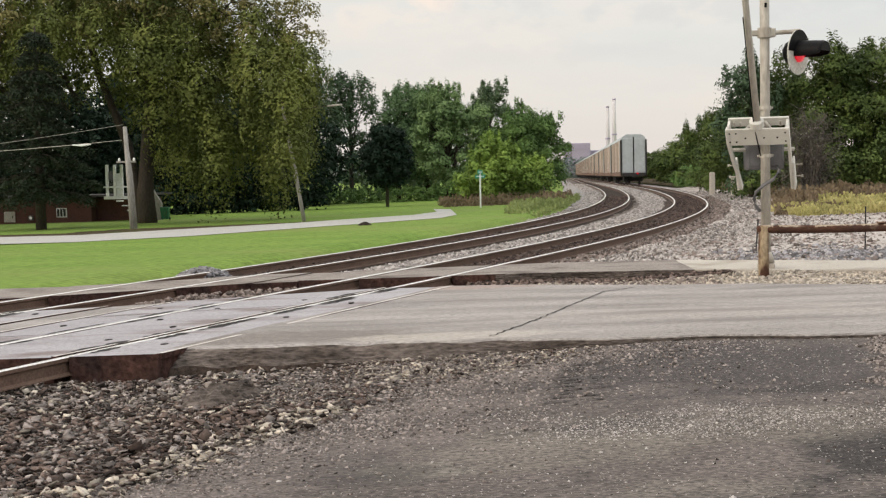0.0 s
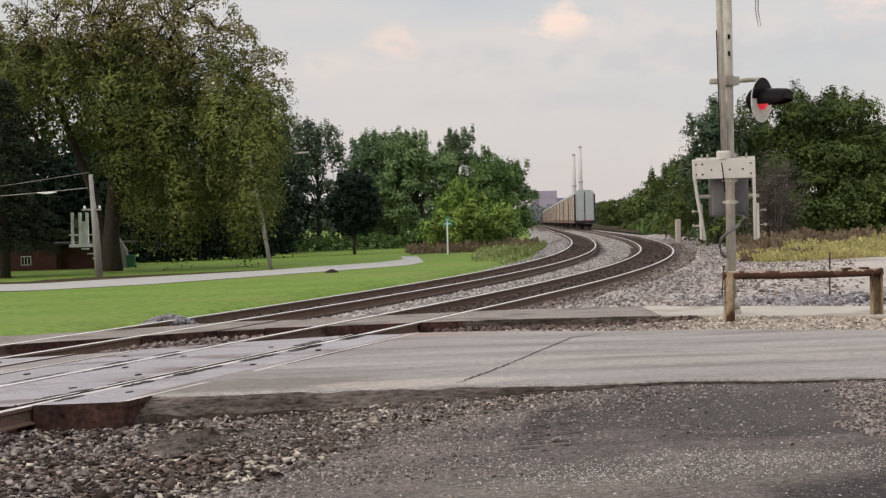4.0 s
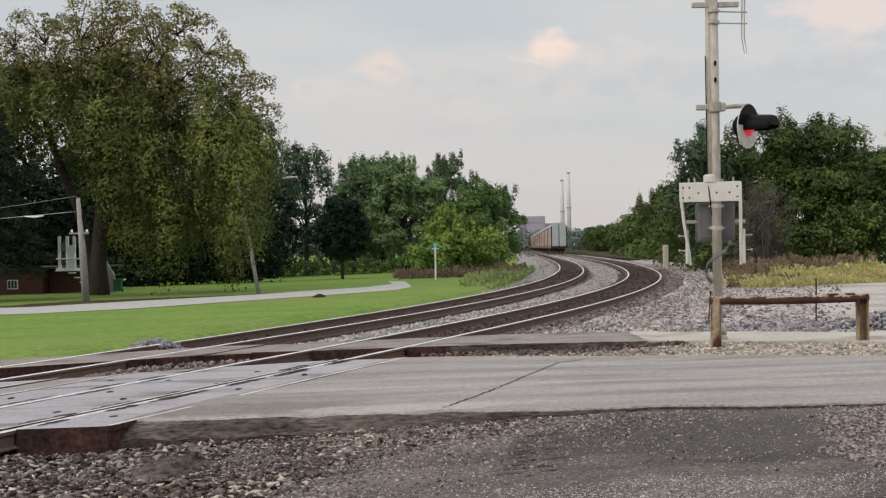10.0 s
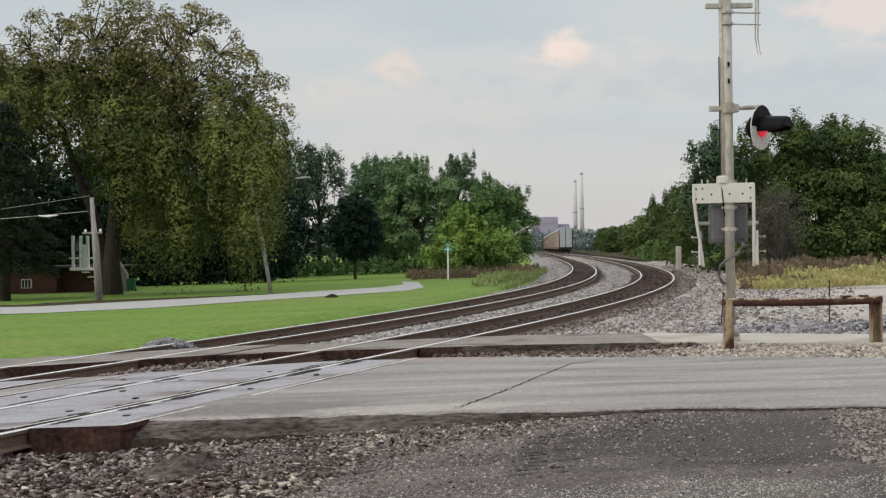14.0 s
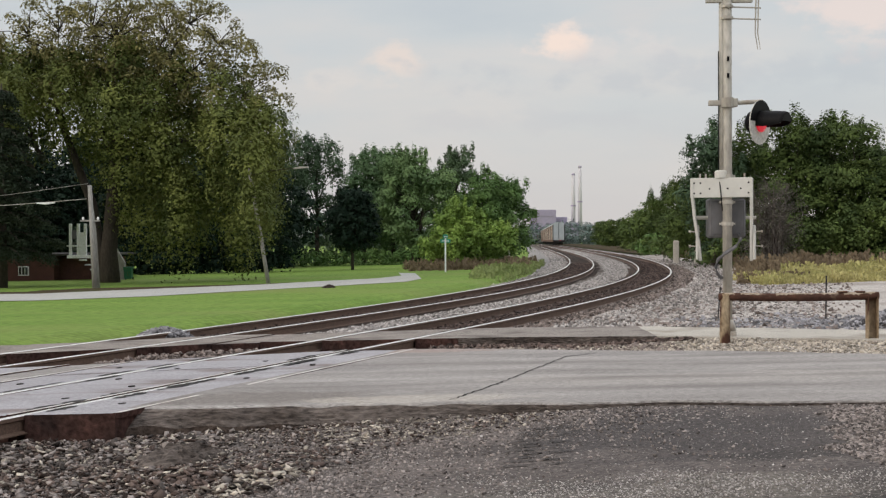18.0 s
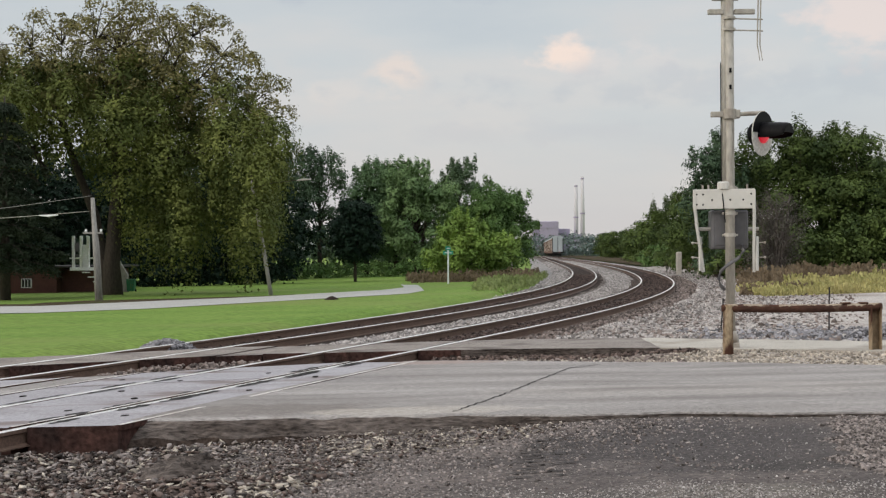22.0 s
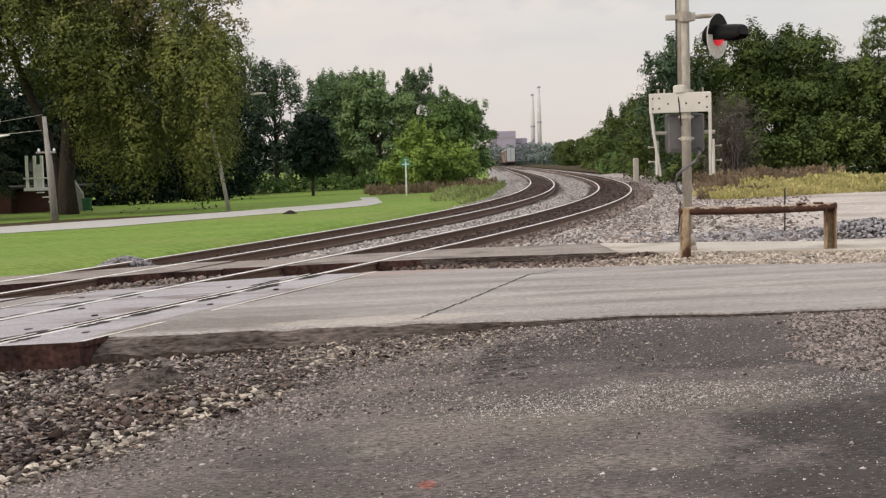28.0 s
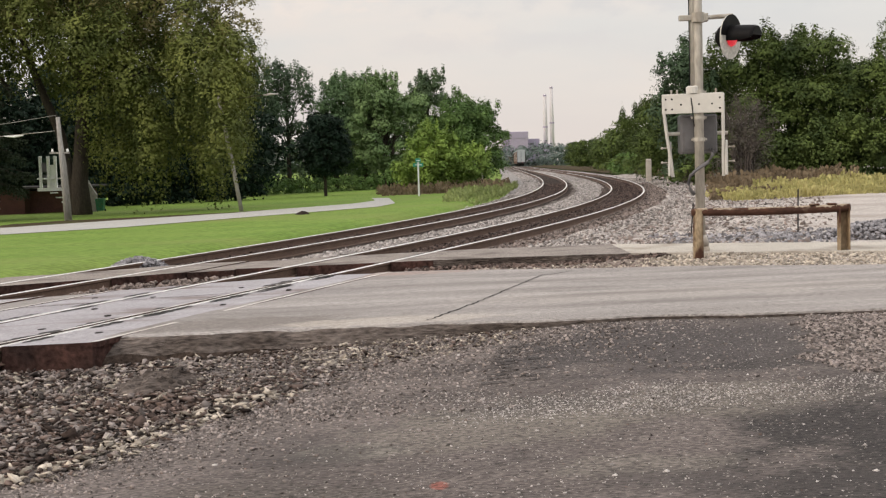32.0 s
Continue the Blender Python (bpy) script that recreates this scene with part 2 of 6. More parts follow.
ROADMAT = mat("road_concrete", (0.330, 0.302, 0.288), 0.85, var=(0.225, 0.203, 0.192), scale=0.8, fine=55, bump=0.35, dist=0.008, stain=(0.155, 0.136, 0.128), stain_scale=0.75, stain_at=(0.52, 0.76), stretch=(0.3, 1.9, 1), contrast=0.5, amount=0.85, speck=(0.40, 0.37, 0.34), speck_scale=45, speck_at=0.9,
              spots=((-2.2, 13.9, 1.5, 0.55, (0.170, 0.146, 0.132), 0.8), (-0.6, 13.6, 1.2, 0.35, (0.42, 0.375, 0.33), 0.6), (-1.9, 17.2, 1.3, 0.5, (0.215, 0.195, 0.190), 0.7), (1.6, 18.3, 1.6, 0.35, (0.235, 0.212, 0.205), 0.7), (-0.9, 19.5, 1.3, 0.35, (0.30, 0.215, 0.185), 0.6), (3.0, 15.0, 3.2, 0.7, (0.36, 0.325, 0.30), 0.45)))
PANEL = mat("crossing_panel_top", (0.345, 0.325, 0.345), 0.55, var=(0.225, 0.202, 0.212), scale=1.3, fine=45, bump=0.35, dist=0.006, stain=(0.135, 0.088, 0.075), stain_scale=1.1, stain_at=(0.53, 0.72), contrast=0.45, stretch=(0.6, 1.4, 1))
PANELSIDE = mat("rusty_panel_edge", (0.078, 0.040, 0.033), 0.9, var=(0.030, 0.019, 0.017), scale=2.5, fine=18, bump=0.7, dist=0.03, amount=0.95, contrast=0.5, spec=0.1)
BALLAST = mat("ballast_bed", (0.15, 0.125, 0.112), 0.95, var=(0.08, 0.063, 0.056), scale=6, fine=24, bump=1.0, dist=0.06, stain=(0.06, 0.042, 0.037), stain_scale=0.5, stain_at=(0.5, 0.75), contrast=0.55)
GREYVERGE = mat("grey_gravel_verge", (0.29, 0.268, 0.255), 0.95, var=(0.17, 0.152, 0.140), scale=3, fine=14, bump=0.8, dist=0.05, contrast=0.5)
DARKBED = mat("dark_ballast_grit", (0.060, 0.046, 0.040), 0.95, var=(0.030, 0.022, 0.019), scale=6, fine=24, bump=1.0, dist=0.05, contrast=0.6, spec=0.05)
STONE = mat("ballast_stone", (0.37, 0.34, 0.325), 0.95, var=(0.21, 0.188, 0.178), scale=5, fine=40, bump=0.4, dist=0.01, per_island=0.6, spec=0.1)
STONE_B = mat("rust_stained_stone", (0.225, 0.185, 0.168), 0.95, var=(0.115, 0.088, 0.078), scale=5, fine=40, bump=0.4, dist=0.01, per_island=0.65, spec=0.1)
STONE_P = mat("pale_limestone_chip", (0.45, 0.395, 0.335), 0.95, var=(0.28, 0.24, 0.20), scale=5, fine=40, bump=0.4, dist=0.01, per_island=0.55, spec=0.1)
STONE_G = mat("grey_crushed_stone", (0.265, 0.255, 0.268), 0.95, var=(0.15, 0.143, 0.152), scale=5, fine=40, bump=0.4, dist=0.01, per_island=0.65, spec=0.1)
DIRT = mat("washed_out_dark_dirt", (0.062, 0.046, 0.038), 0.97, var=(0.024, 0.018, 0.016), scale=2.6, fine=15, bump=1.0, dist=0.08, contrast=0.6, amount=0.95, spec=0.05)
EDGE = mat("crumbling_asphalt_edge", (0.140, 0.116, 0.104), 0.95, var=(0.060, 0.048, 0.042), scale=3.0, fine=20, bump=1.0, dist=0.06, contrast=0.6, amount=0.95, spec=0.05, stretch=(0.5, 1, 2.2))
CRACKMAT = mat("dark_open_joint", (0.035, 0.03, 0.028), 0.95, scale=4, fine=30, bump=0.2, dist=0.004)
STONE_N = mat("near_ballast_stone", (0.250, 0.215, 0.200), 0.95, var=(0.125, 0.103, 0.095), scale=5, fine=40, bump=0.4, dist=0.01, per_island=0.8, spec=0.1)
STONE_R = mat("rusty_track_stone", (0.098, 0.072, 0.064), 0.95, var=(0.045, 0.032, 0.029), scale=5, fine=40, bump=0.4, dist=0.01, per_island=0.7, spec=0.1)
STONE_D = mat("dark_near_stone", (0.130, 0.097, 0.085), 0.95, var=(0.055, 0.039, 0.034), scale=5, fine=40, bump=0.4, dist=0.01, per_island=0.9, spec=0.1)
LOT = mat("gravel_lot", (0.47, 0.425, 0.395), 0.95, var=(0.34, 0.303, 0.28), scale=1.5, fine=18, bump=0.9, dist=0.04, stain=(0.22, 0.18, 0.155), stain_scale=0.3, stain_at=(0.5, 0.75), contrast=0.5)
PAD = mat("pale_concrete_pad", (0.47, 0.43, 0.38), 0.9, var=(0.38, 0.343, 0.30), scale=1.2, fine=60, bump=0.25, dist=0.006, stain=(0.25, 0.213, 0.175), stain_scale=0.9, stain_at=(0.52, 0.75))
# Brown verge soil; under the locust its dark tone also paints tree shade.
SOIL = mat("soil_and_shade", (0.070, 0.052, 0.032), 0.95, var=(0.040, 0.034, 0.020), scale=1.2, fine=8, bump=0.6, dist=0.04, stain=(0.070, 0.105, 0.028), stain_scale=0.5, stain_at=(0.60, 0.72), contrast=0.45, spec=0.05)
STREET = mat("street_concrete", (0.40, 0.39, 0.37), 0.9, var=(0.34, 0.33, 0.31), scale=0.6, fine=20, bump=0.2, dist=0.01)
RAILSIDE = mat("rusty_rail", (0.155, 0.10, 0.075), 0.7, var=(0.10, 0.062, 0.048), scale=3, fine=40, bump=0.3, dist=0.004, metal=0.15)
WALKTOP = mat("dusty_footway_asphalt", (0.27, 0.235, 0.212), 0.9, var=(0.165, 0.138, 0.124), scale=1.6, fine=40, bump=0.6, dist=0.015, stain=(0.10, 0.08, 0.07), stain_scale=1.1, stain_at=(0.50, 0.70), contrast=0.45)
WORNSTEEL = mat("worn_bright_steel", (0.78, 0.74, 0.70), 0.5, metal=0.4, var=(0.42, 0.35, 0.31), scale=2.0, fine=30, bump=0.0, amount=0.8)
RAILTOP = mat("polished_rail_head", (0.86, 0.83, 0.80), 0.36, metal=0.85, var=(0.74, 0.69, 0.65), scale=5, fine=30, bump=0.0, contrast=0.2, spec=0.6)
TIE = mat("creosoted_tie", (0.07, 0.05, 0.042), 0.9, var=(0.045, 0.033, 0.028), scale=6, fine=40, bump=0.5, dist=0.01, per_object=0.3)
GALV = mat("galvanised_mast", (0.45, 0.418, 0.372), 0.6, metal=0.15, var=(0.34, 0.310, 0.268), scale=2, fine=20, bump=0.05, dist=0.002, stretch=(1, 1, 0.3), stain=(0.22, 0.17, 0.13), stain_scale=2.2, stain_at=(0.55, 0.72), contrast=0.2)
WHITEPAINT = mat("weathered_white_paint", (0.62, 0.60, 0.56), 0.55, var=(0.50, 0.48, 0.44), scale=3, fine=12, bump=0.05, dist=0.002, stain=(0.33, 0.28, 0.22), stain_scale=1.3, stain_at=(0.62, 0.85), contrast=0.06)
GREYBOX = mat("grey_mechanism_case", (0.135, 0.13, 0.135), 0.6, var=(0.10, 0.097, 0.10), scale=2.5, fine=8, bump=0.05, dist=0.003, contrast=0.1)
BLACK = mat("black_signal_paint", (0.007, 0.007, 0.008), 0.45, var=(0.012, 0.011, 0.011), scale=8, fine=40, bump=0.05, dist=0.002, spec=0.07)
DISC = mat("signal_disc_face", (0.55, 0.53, 0.50), 0.35, var=(0.45, 0.43, 0.40), scale=5, fine=30, bump=0.05, dist=0.002, spec=0.6)
EMITRED = 0.45
REDLENS = mat("red_lens", (0.22, 0.008, 0.012), 0.2, var=(0.12, 0.005, 0.007), scale=20, fine=80, bump=0.1, dist=0.002, emit=(1.0, 0.02, 0.05), emit_strength=EMITRED, spec=0.6)
RUST = mat("rusty_pipe", (0.105, 0.050, 0.032), 0.85, var=(0.050, 0.026, 0.020), scale=4, fine=30, bump=0.5, dist=0.006, stain=(0.34, 0.265, 0.20), stain_scale=3.0, stain_at=(0.57, 0.66), amount=0.9, spec=0.15, stretch=(0.45, 1, 1))
RUSTPOST = mat("flaking_painted_post", (0.33, 0.255, 0.170), 0.85, var=(0.19, 0.125, 0.072), scale=5, fine=30, bump=0.4, dist=0.005, stain=(0.070, 0.034, 0.023), stain_scale=3.2, stain_at=(0.46, 0.54), amount=0.95, spec=0.15, stretch=(1, 1, 0.5))
OLDPAINT = mat("peeling_old_paint", (0.42, 0.345, 0.27), 0.85, var=(0.27, 0.20, 0.145), scale=7, fine=40, bump=0.4, dist=0.004, stain=(0.10, 0.05, 0.035), stain_scale=6, stain_at=(0.55, 0.65), amount=0.9, spec=0.15)
POLEWOOD = mat("weathered_pole_wood", (0.31, 0.295, 0.275), 0.9, var=(0.22, 0.205, 0.19), scale=3, fine=30, bump=0.4, dist=0.01, stretch=(1, 1, 0.15))
BARK = mat("bark", (0.055, 0.044, 0.036), 0.95, var=(0.030, 0.025, 0.020), scale=4, fine=18, bump=0.8, dist=0.03, stretch=(1, 1, 0.3))


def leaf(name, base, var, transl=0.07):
    # Wide noise between the two tones puts lit and shaded leaf masses into the colour.
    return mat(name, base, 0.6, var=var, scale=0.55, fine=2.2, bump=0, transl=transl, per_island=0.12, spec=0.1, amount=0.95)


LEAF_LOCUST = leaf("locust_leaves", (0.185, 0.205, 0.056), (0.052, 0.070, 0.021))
# Same locust leaves, with the light through the airy top put into the colour.
LEAF_LOCUST_LIT = leaf("locust_leaves_lit_tone", (0.270, 0.238, 0.098), (0.135, 0.124, 0.052))
LEAF_MID = leaf("maple_leaves", (0.145, 0.225, 0.105), (0.080, 0.140, 0.066))
LEAF_MAPLE = leaf("pale_maple_leaves", (0.195, 0.285, 0.115), (0.115, 0.185, 0.080))
LEAF_DEEP = leaf("deep_green_leaves", (0.092, 0.140, 0.075), (0.048, 0.080, 0.045))
# Round tree's own dark green; in woods and thicket it paints tree shade.
LEAF_DARK_SHADE = leaf("dark_and_shaded_leaves", (0.015, 0.031, 0.019), (0.008, 0.018, 0.011))
LEAF_BRIGHT = leaf("young_bright_leaves", (0.255, 0.365, 0.080), (0.135, 0.215, 0.052))
# Yellow-green of lit hedge lumps, mixed with the dark of their shaded gaps.
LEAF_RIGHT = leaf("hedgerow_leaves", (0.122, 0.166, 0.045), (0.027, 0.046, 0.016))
LEAF_GREY = leaf("grey_green_leaves", (0.10, 0.145, 0.075), (0.07, 0.11, 0.055))
LEAF_EDGE = leaf("edge_leaves", (0.155, 0.250, 0.075), (0.070, 0.128, 0.042))
NEEDLE = leaf("spruce_needles", (0.036, 0.048, 0.027), (0.016, 0.025, 0.015), 0.05)
DEADLEAF = leaf("withered_grey_leaves", (0.120, 0.108, 0.090), (0.070, 0.066, 0.052))
DRYTWIG = mat("bare_grey_twigs", (0.125, 0.105, 0.095), 0.9, var=(0.08, 0.066, 0.06), scale=3, fine=30, bump=0.2, dist=0.005)
WEED_G = leaf("roadside_weeds", (0.30, 0.345, 0.145), (0.18, 0.225, 0.085))
WEED_Y = leaf("goldenrod_weeds", (0.47, 0.42, 0.19), (0.32, 0.31, 0.125))
WEED_B = leaf("dry_brown_weeds", (0.215, 0.165, 0.110), (0.145, 0.110, 0.072))
BRICK = mat("dark_red_brick", (0.11, 0.05, 0.042), 0.9, var=(0.075, 0.036, 0.032), scale=3, fine=25, bump=0.4, dist=0.01)
ROOFMAT = mat("dark_shingles", (0.06, 0.055, 0.055), 0.9, scale=3, fine=20, bump=0.4, dist=0.02)
WHITEWOOD = mat("white_painted_wood", (0.80, 0.80, 0.80), 0.6, var=(0.70, 0.70, 0.70), scale=4, fine=30, bump=0.1, dist=0.003)
DARKGLASS = mat("dark_window_glass", (0.02, 0.022, 0.025), 0.08, var=(0.03, 0.03, 0.03), scale=2, fine=8, bump=0, spec=0.6)
BINGREEN = mat("green_bin_plastic", (0.02, 0.12, 0.06), 0.5, var=(0.015, 0.09, 0.045), scale=4, fine=30, bump=0.05, dist=0.003)
SIGNGREEN = mat("green_sign_sheet", (0.03, 0.30, 0.20), 0.4, var=(0.03, 0.26, 0.17), scale=4, fine=30, bump=0.02, dist=0.001)
SILVER = mat("weathered_galvanised_car", (0.42, 0.45, 0.475), 0.55, metal=0.2, var=(0.34, 0.365, 0.39), scale=0.8, fine=3, bump=0.0, contrast=0.08)
TANPANEL = mat("faded_yellow_car_panel", (0.46, 0.375, 0.325), 0.75, var=(0.34, 0.255, 0.215), scale=0.8, fine=4, bump=0.05, dist=0.01, per_object=0.4, contrast=0.15, stretch=(1, 1, 0.3), amount=0.8)
CARFRAME = mat("dark_car_frame", (0.20, 0.12, 0.09), 0.8, var=(0.13, 0.08, 0.065), scale=2, fine=10, bump=0.1, dist=0.01)
BLACKIRON = mat("black_bogie_iron", (0.03, 0.028, 0.028), 0.7, scale=4, fine=20, bump=0.1, dist=0.01)
# Plant and chimney colours are paled towards the sky to paint the haze.
PLANTWALL = mat("haze_tinted_cladding", (0.37, 0.32, 0.44), 0.9, var=(0.34, 0.295, 0.41), scale=0.05, fine=0.5, bump=0, contrast=0.05)
CHIMNEY = mat("haze_tinted_concrete", (0.60, 0.565, 0.59), 0.9, var=(0.55, 0.52, 0.545), scale=0.05, fine=0.5, bump=0, contrast=0.04)
# Distance haze is mixed into this bluish leaf green.
FARHAZE = leaf("haze_tinted_far_leaves", (0.150, 0.190, 0.172), (0.130, 0.168, 0.155))


# ---- building helpers ----
def gz(x, y):
    """The plane of the crossing: it climbs gently to the right."""
    return 0.5 * math.tanh(x / 25)


def link(name, data, parent=None, m=None):
    ob = new(name, data)
    if parent:
        ob.parent = parent
    if m is not None:
        ob.matrix_basis = m
    return ob


def mesh_of(bm, material, name, smooth=False):
    me = bpy.data.meshes.new(name)
    bmesh.ops.recalc_face_normals(bm, faces=bm.faces)
    bm.to_mesh(me)
    bm.free()
    for mm in (material if isinstance(material, (list, tuple)) else [material]):
        me.materials.append(mm)
    if smooth:
        me.polygons.foreach_set("use_smooth", [True] * len(me.polygons))
    return me


def part(name, bm, material, parent=None, label="", m=None, smooth=False):
    ob = link(name, mesh_of(bm, material, name, smooth), parent, m)
    return tagged(ob, label) if label else ob


def thing(name, m, label, category, group="", kind=""):
    ob = link(name, None, None, m)
    return tagged(ob, label, category, group, kind)


def box(bm, x0, x1, y0, y1, z0, z1, m=None, bevel=0.0):
    v = [bm.verts.new(Vector((x, y, z)) if m is None else m @ Vector((x, y, z))) for x in (x0, x1) for y in (y0, y1) for z in (z0, z1)]
    f = [bm.faces.new([v[i] for i in q]) for q in ((0, 1, 3, 2), (4, 6, 7, 5), (0, 4, 5, 1), (2, 3, 7, 6), (0, 2, 6, 4), (1, 5, 7, 3))]
    if bevel:
        es = list({e for q in f for e in q.edges})
        bmesh.ops.bevel(bm, geom=es, offset=bevel, segments=1, affect="EDGES")
    return bm


def tube(bm, pts, radii, sides=10, cap=True):
    """A round tapered tube through points."""
    pts = [Vector(p) for p in pts]
    if not hasattr(radii, "__len__"):
        radii = [radii] * len(pts)
    rings = []
    for i, p in enumerate(pts):
        d = (pts[min(i + 1, len(pts) - 1)] - pts[max(i - 1, 0)]).normalized()
        a = d.orthogonal().normalized() if abs(d.z) < 0.9 else Vector((1, 0, 0)).cross(d).normalized()
        b = d.cross(a)
        rings.append([bm.verts.new(p + radii[i] * (math.cos(k * math.tau / sides) * a + math.sin(k * math.tau / sides) * b)) for k in range(sides)])
    for r0, r1 in zip(rings, rings[1:]):
        for k in range(sides):
            bm.faces.new((r0[k], r0[(k + 1) % sides], r1[(k + 1) % sides], r1[k]))
    if cap:
        bm.faces.new(rings[0][::-1])
        bm.faces.new(rings[-1])
    return bm


def new_bm():
    return bmesh.new()


def raw_mesh(name, verts, faces, material):
    me = bpy.data.meshes.new(name)
    me.from_pydata([tuple(v) for v in verts], [], faces)
    me.update()
    me.materials.append(material)
    return me


def sheet(name, pts_rows, material, label, category="ground", kind="structure"):
    """A ground sheet from rows of points."""
    verts, faces = [], []
    w = len(pts_rows[0])
    for row in pts_rows:
        verts += row
    for i in range(len(pts_rows) - 1):
        for j in range(w - 1):
            a = i * w + j
            faces.append((a, a + 1, a + w + 1, a + w))
    ob = link(name, raw_mesh(name, verts, faces, material))
    return tagged(ob, label, category, "", kind)


# ---- the track line ----
KNOTS = [-20, 0, 20, 40, 60, 80, 110, 150, 220, 900]
BENDS = [0.00004, -0.00006, -0.00641, -0.00501, -0.00200, -0.00100, -0.00050, 0.0, 0.0, 0.0]
SPACING = 3.92
GAUGE = 1.505


def lay_line():
    ds = 0.5
    s = np.arange(-40, 1300, ds)
    k = np.interp(s, KNOTS, BENDS)
    th = np.cumsum(k) * ds
    i0 = int(np.argmin(abs(s)))
    th = th - th[i0] + 0.34842
    x, y = np.cumsum(np.sin(th)) * ds, np.cumsum(np.cos(th)) * ds
    return s, x - x[i0] - 3.4887, y - y[i0] + 17.39388, th


LS, LX, LY, LT = lay_line()
LINE = [(float(a), float(b), float(c)) for a, b, c in zip(LX, LY, LT)]
ALONG = [float(b) for b in LY]


def on_line(s, off=0.0, dz=0.0):
    """A point beside the near track's centre line, off metres to its right, dz over the rail tops."""
    f = max(0.0, min(len(LINE) - 1.001, (s + 40) * 2))
    i = int(f)
    f -= i
    (x0, y0, t0), (x1, y1, t1) = LINE[i], LINE[i + 1]
    x, y, th = x0 + (x1 - x0) * f, y0 + (y1 - y0) * f, t0 + (t1 - t0) * f
    x, y = x + math.cos(th) * off, y - math.sin(th) * off
    return (float(x), float(y), gz(x, y) + dz)


def line_heading(s):
    return float(np.interp(s, LS, LT))


def steps(a, b, d):
    n = max(1, round((b - a) / d))
    return [a + (b - a) * i / n for i in range(n + 1)]


S_NEAR, S_FAR = -5.0, 4.2


# ---- ground ----
def side_of_line(x, y):
    """How far right of the near track's centre line a place lies."""
    i = max(0, min(len(ALONG) - 2, int(np.searchsorted(LY, y)) - 1))
    f = (y - ALONG[i]) / (ALONG[i + 1] - ALONG[i])
    return x - (LINE[i][0] + (LINE[i + 1][0] - LINE[i][0]) * f)


def height(x, y):
    """Lawn level to the left of the tracks, verge level to the right."""
    drop = 0.05 if side_of_line(x, y) < -SPACING - 3.0 else 0.30
    return gz(x, y) - drop + 0.03 * noise.noise((x * 0.08, y * 0.08, 0))


def build_ground():
    xs = [-3000, -1200, -500, -250, -140, -90] + steps(-60, 60, 6) + [90, 140, 250, 500, 1200, 3000]
    ys = [-3000, -1000, -300, -100, -40] + steps(-16, 130, 6) + [150, 180, 230, 300, 450, 700, 1200, 3000]
    sheet("ground", [[(x, y, gz(x, y) - 0.5) for x in xs] for y in ys], GRASS, "rough green grass around the place", "grass")
    rows = []
    for s in steps(1.6, 300, 1.0):
        row = []
        for o in [-2.35, -2.7, -3.1, -4, -5.5, -8, -11, -15, -20, -26, -34, -44, -58, -80]:
            x, y, _ = on_line(s, -SPACING + o)
            z = gz(x, y) - 0.30 if o > -2.5 else (gz(x, y) - 0.14 if o > -2.9 else height(x, y))
            if y < walk_far(x) + 0.1 and o < -3:
                z = min(z, gz(x, y) - 0.06)
            row.append((x, y, z))
        rows.append(row)
    sheet("lawn", rows, GRASS, "mown bright green lawn with paler patches beside the tracks", "lawn")


def strip(name, s0, s1, d, section, material, label, category="ground"):
    """A sheet along the track: section is a list of (offset, height)."""
    rows = [[on_line(s, o, z + 0.02 * noise.noise((s * 0.7, o * 1.3, 3))) for o, z in section] for s in steps(s0, s1, d)]
    return sheet(name, rows, material, label, category)


SECTION = [(-SPACING - 3.6, -0.36), (-SPACING - 2.2, -0.27), (-SPACING - 1.4, -0.19), (-SPACING - 0.6, -0.2), (-SPACING, -0.2), (-SPACING + 0.6, -0.2), (-SPACING + 1.3, -0.18), (-2.0, -0.16),
           (-1.3, -0.18), (-0.6, -0.2), (0, -0.2), (0.6, -0.2), (1.3, -0.18), (2.2, -0.22), (3.2, -0.30)]
NEAR_SECTION = [(o, z if o < -2.5 else min(z, -0.265) - (0.03 if o > 1.5 else 0)) for o, z in SECTION]
strip("ballast_bed", -38, -2.4, 0.7, NEAR_SECTION, DARKBED, "dark gritty ballast bed beside the crossing", "ballast")
strip("ballast_bed", -2.4, 600, 1.5, SECTION, BALLAST, "rust-stained stone ballast bed under both tracks", "ballast")


for c in (0.0, -SPACING):
    strip("tie_bed", 8.2, 420, 2.0, [(c - 1.15, -0.187), (c - 0.5, -0.178), (c + 0.5, -0.178), (c + 1.15, -0.187)], DARKBED, "oil-dark fine ballast between the rails", "ballast")


def lot_height(x, y):
    """Loose gravel: low beside the rails, almost level with the road further out."""
    k = max(0.0, min(1.0, (x - 1.4) / 2.0)) * max(0.0, min(1.0, (side_of_line(x, y) - 2.2) / 2.5))
    return gz(x, y) - 0.18 + 0.13 * k + (0.04 + 0.03 * min(1, max(0, (y - 24) / 6))) * noise.noise((x * 0.25, y * 0.25, 7)) + 0.02 * noise.noise((x * 1.1, y * 1.1, 2))


def build_lot():
    rows = []
    for y in steps(14.0, 130, 0.8):
        s = float(np.interp(y, LY, LS))
        left = on_line(s, 1.75)[0]
        right = 40.0
        rows.append([(left + (right - left) * (i / 26) ** 1.6, y, lot_height(left + (right - left) * (i / 26) ** 1.6, y)) for i in range(27)])
    sheet("gravel_lot", rows, LOT, "pale gravel verge beside the tracks with scattered stones", "gravel")


build_lot()
strip("dry_verge", 60, 560, 6, [(4.4, -0.27), (5.4, -0.13), (8, -0.12), (14, -0.15)], SOIL, "dry brown verge along the far tracks", "ground")


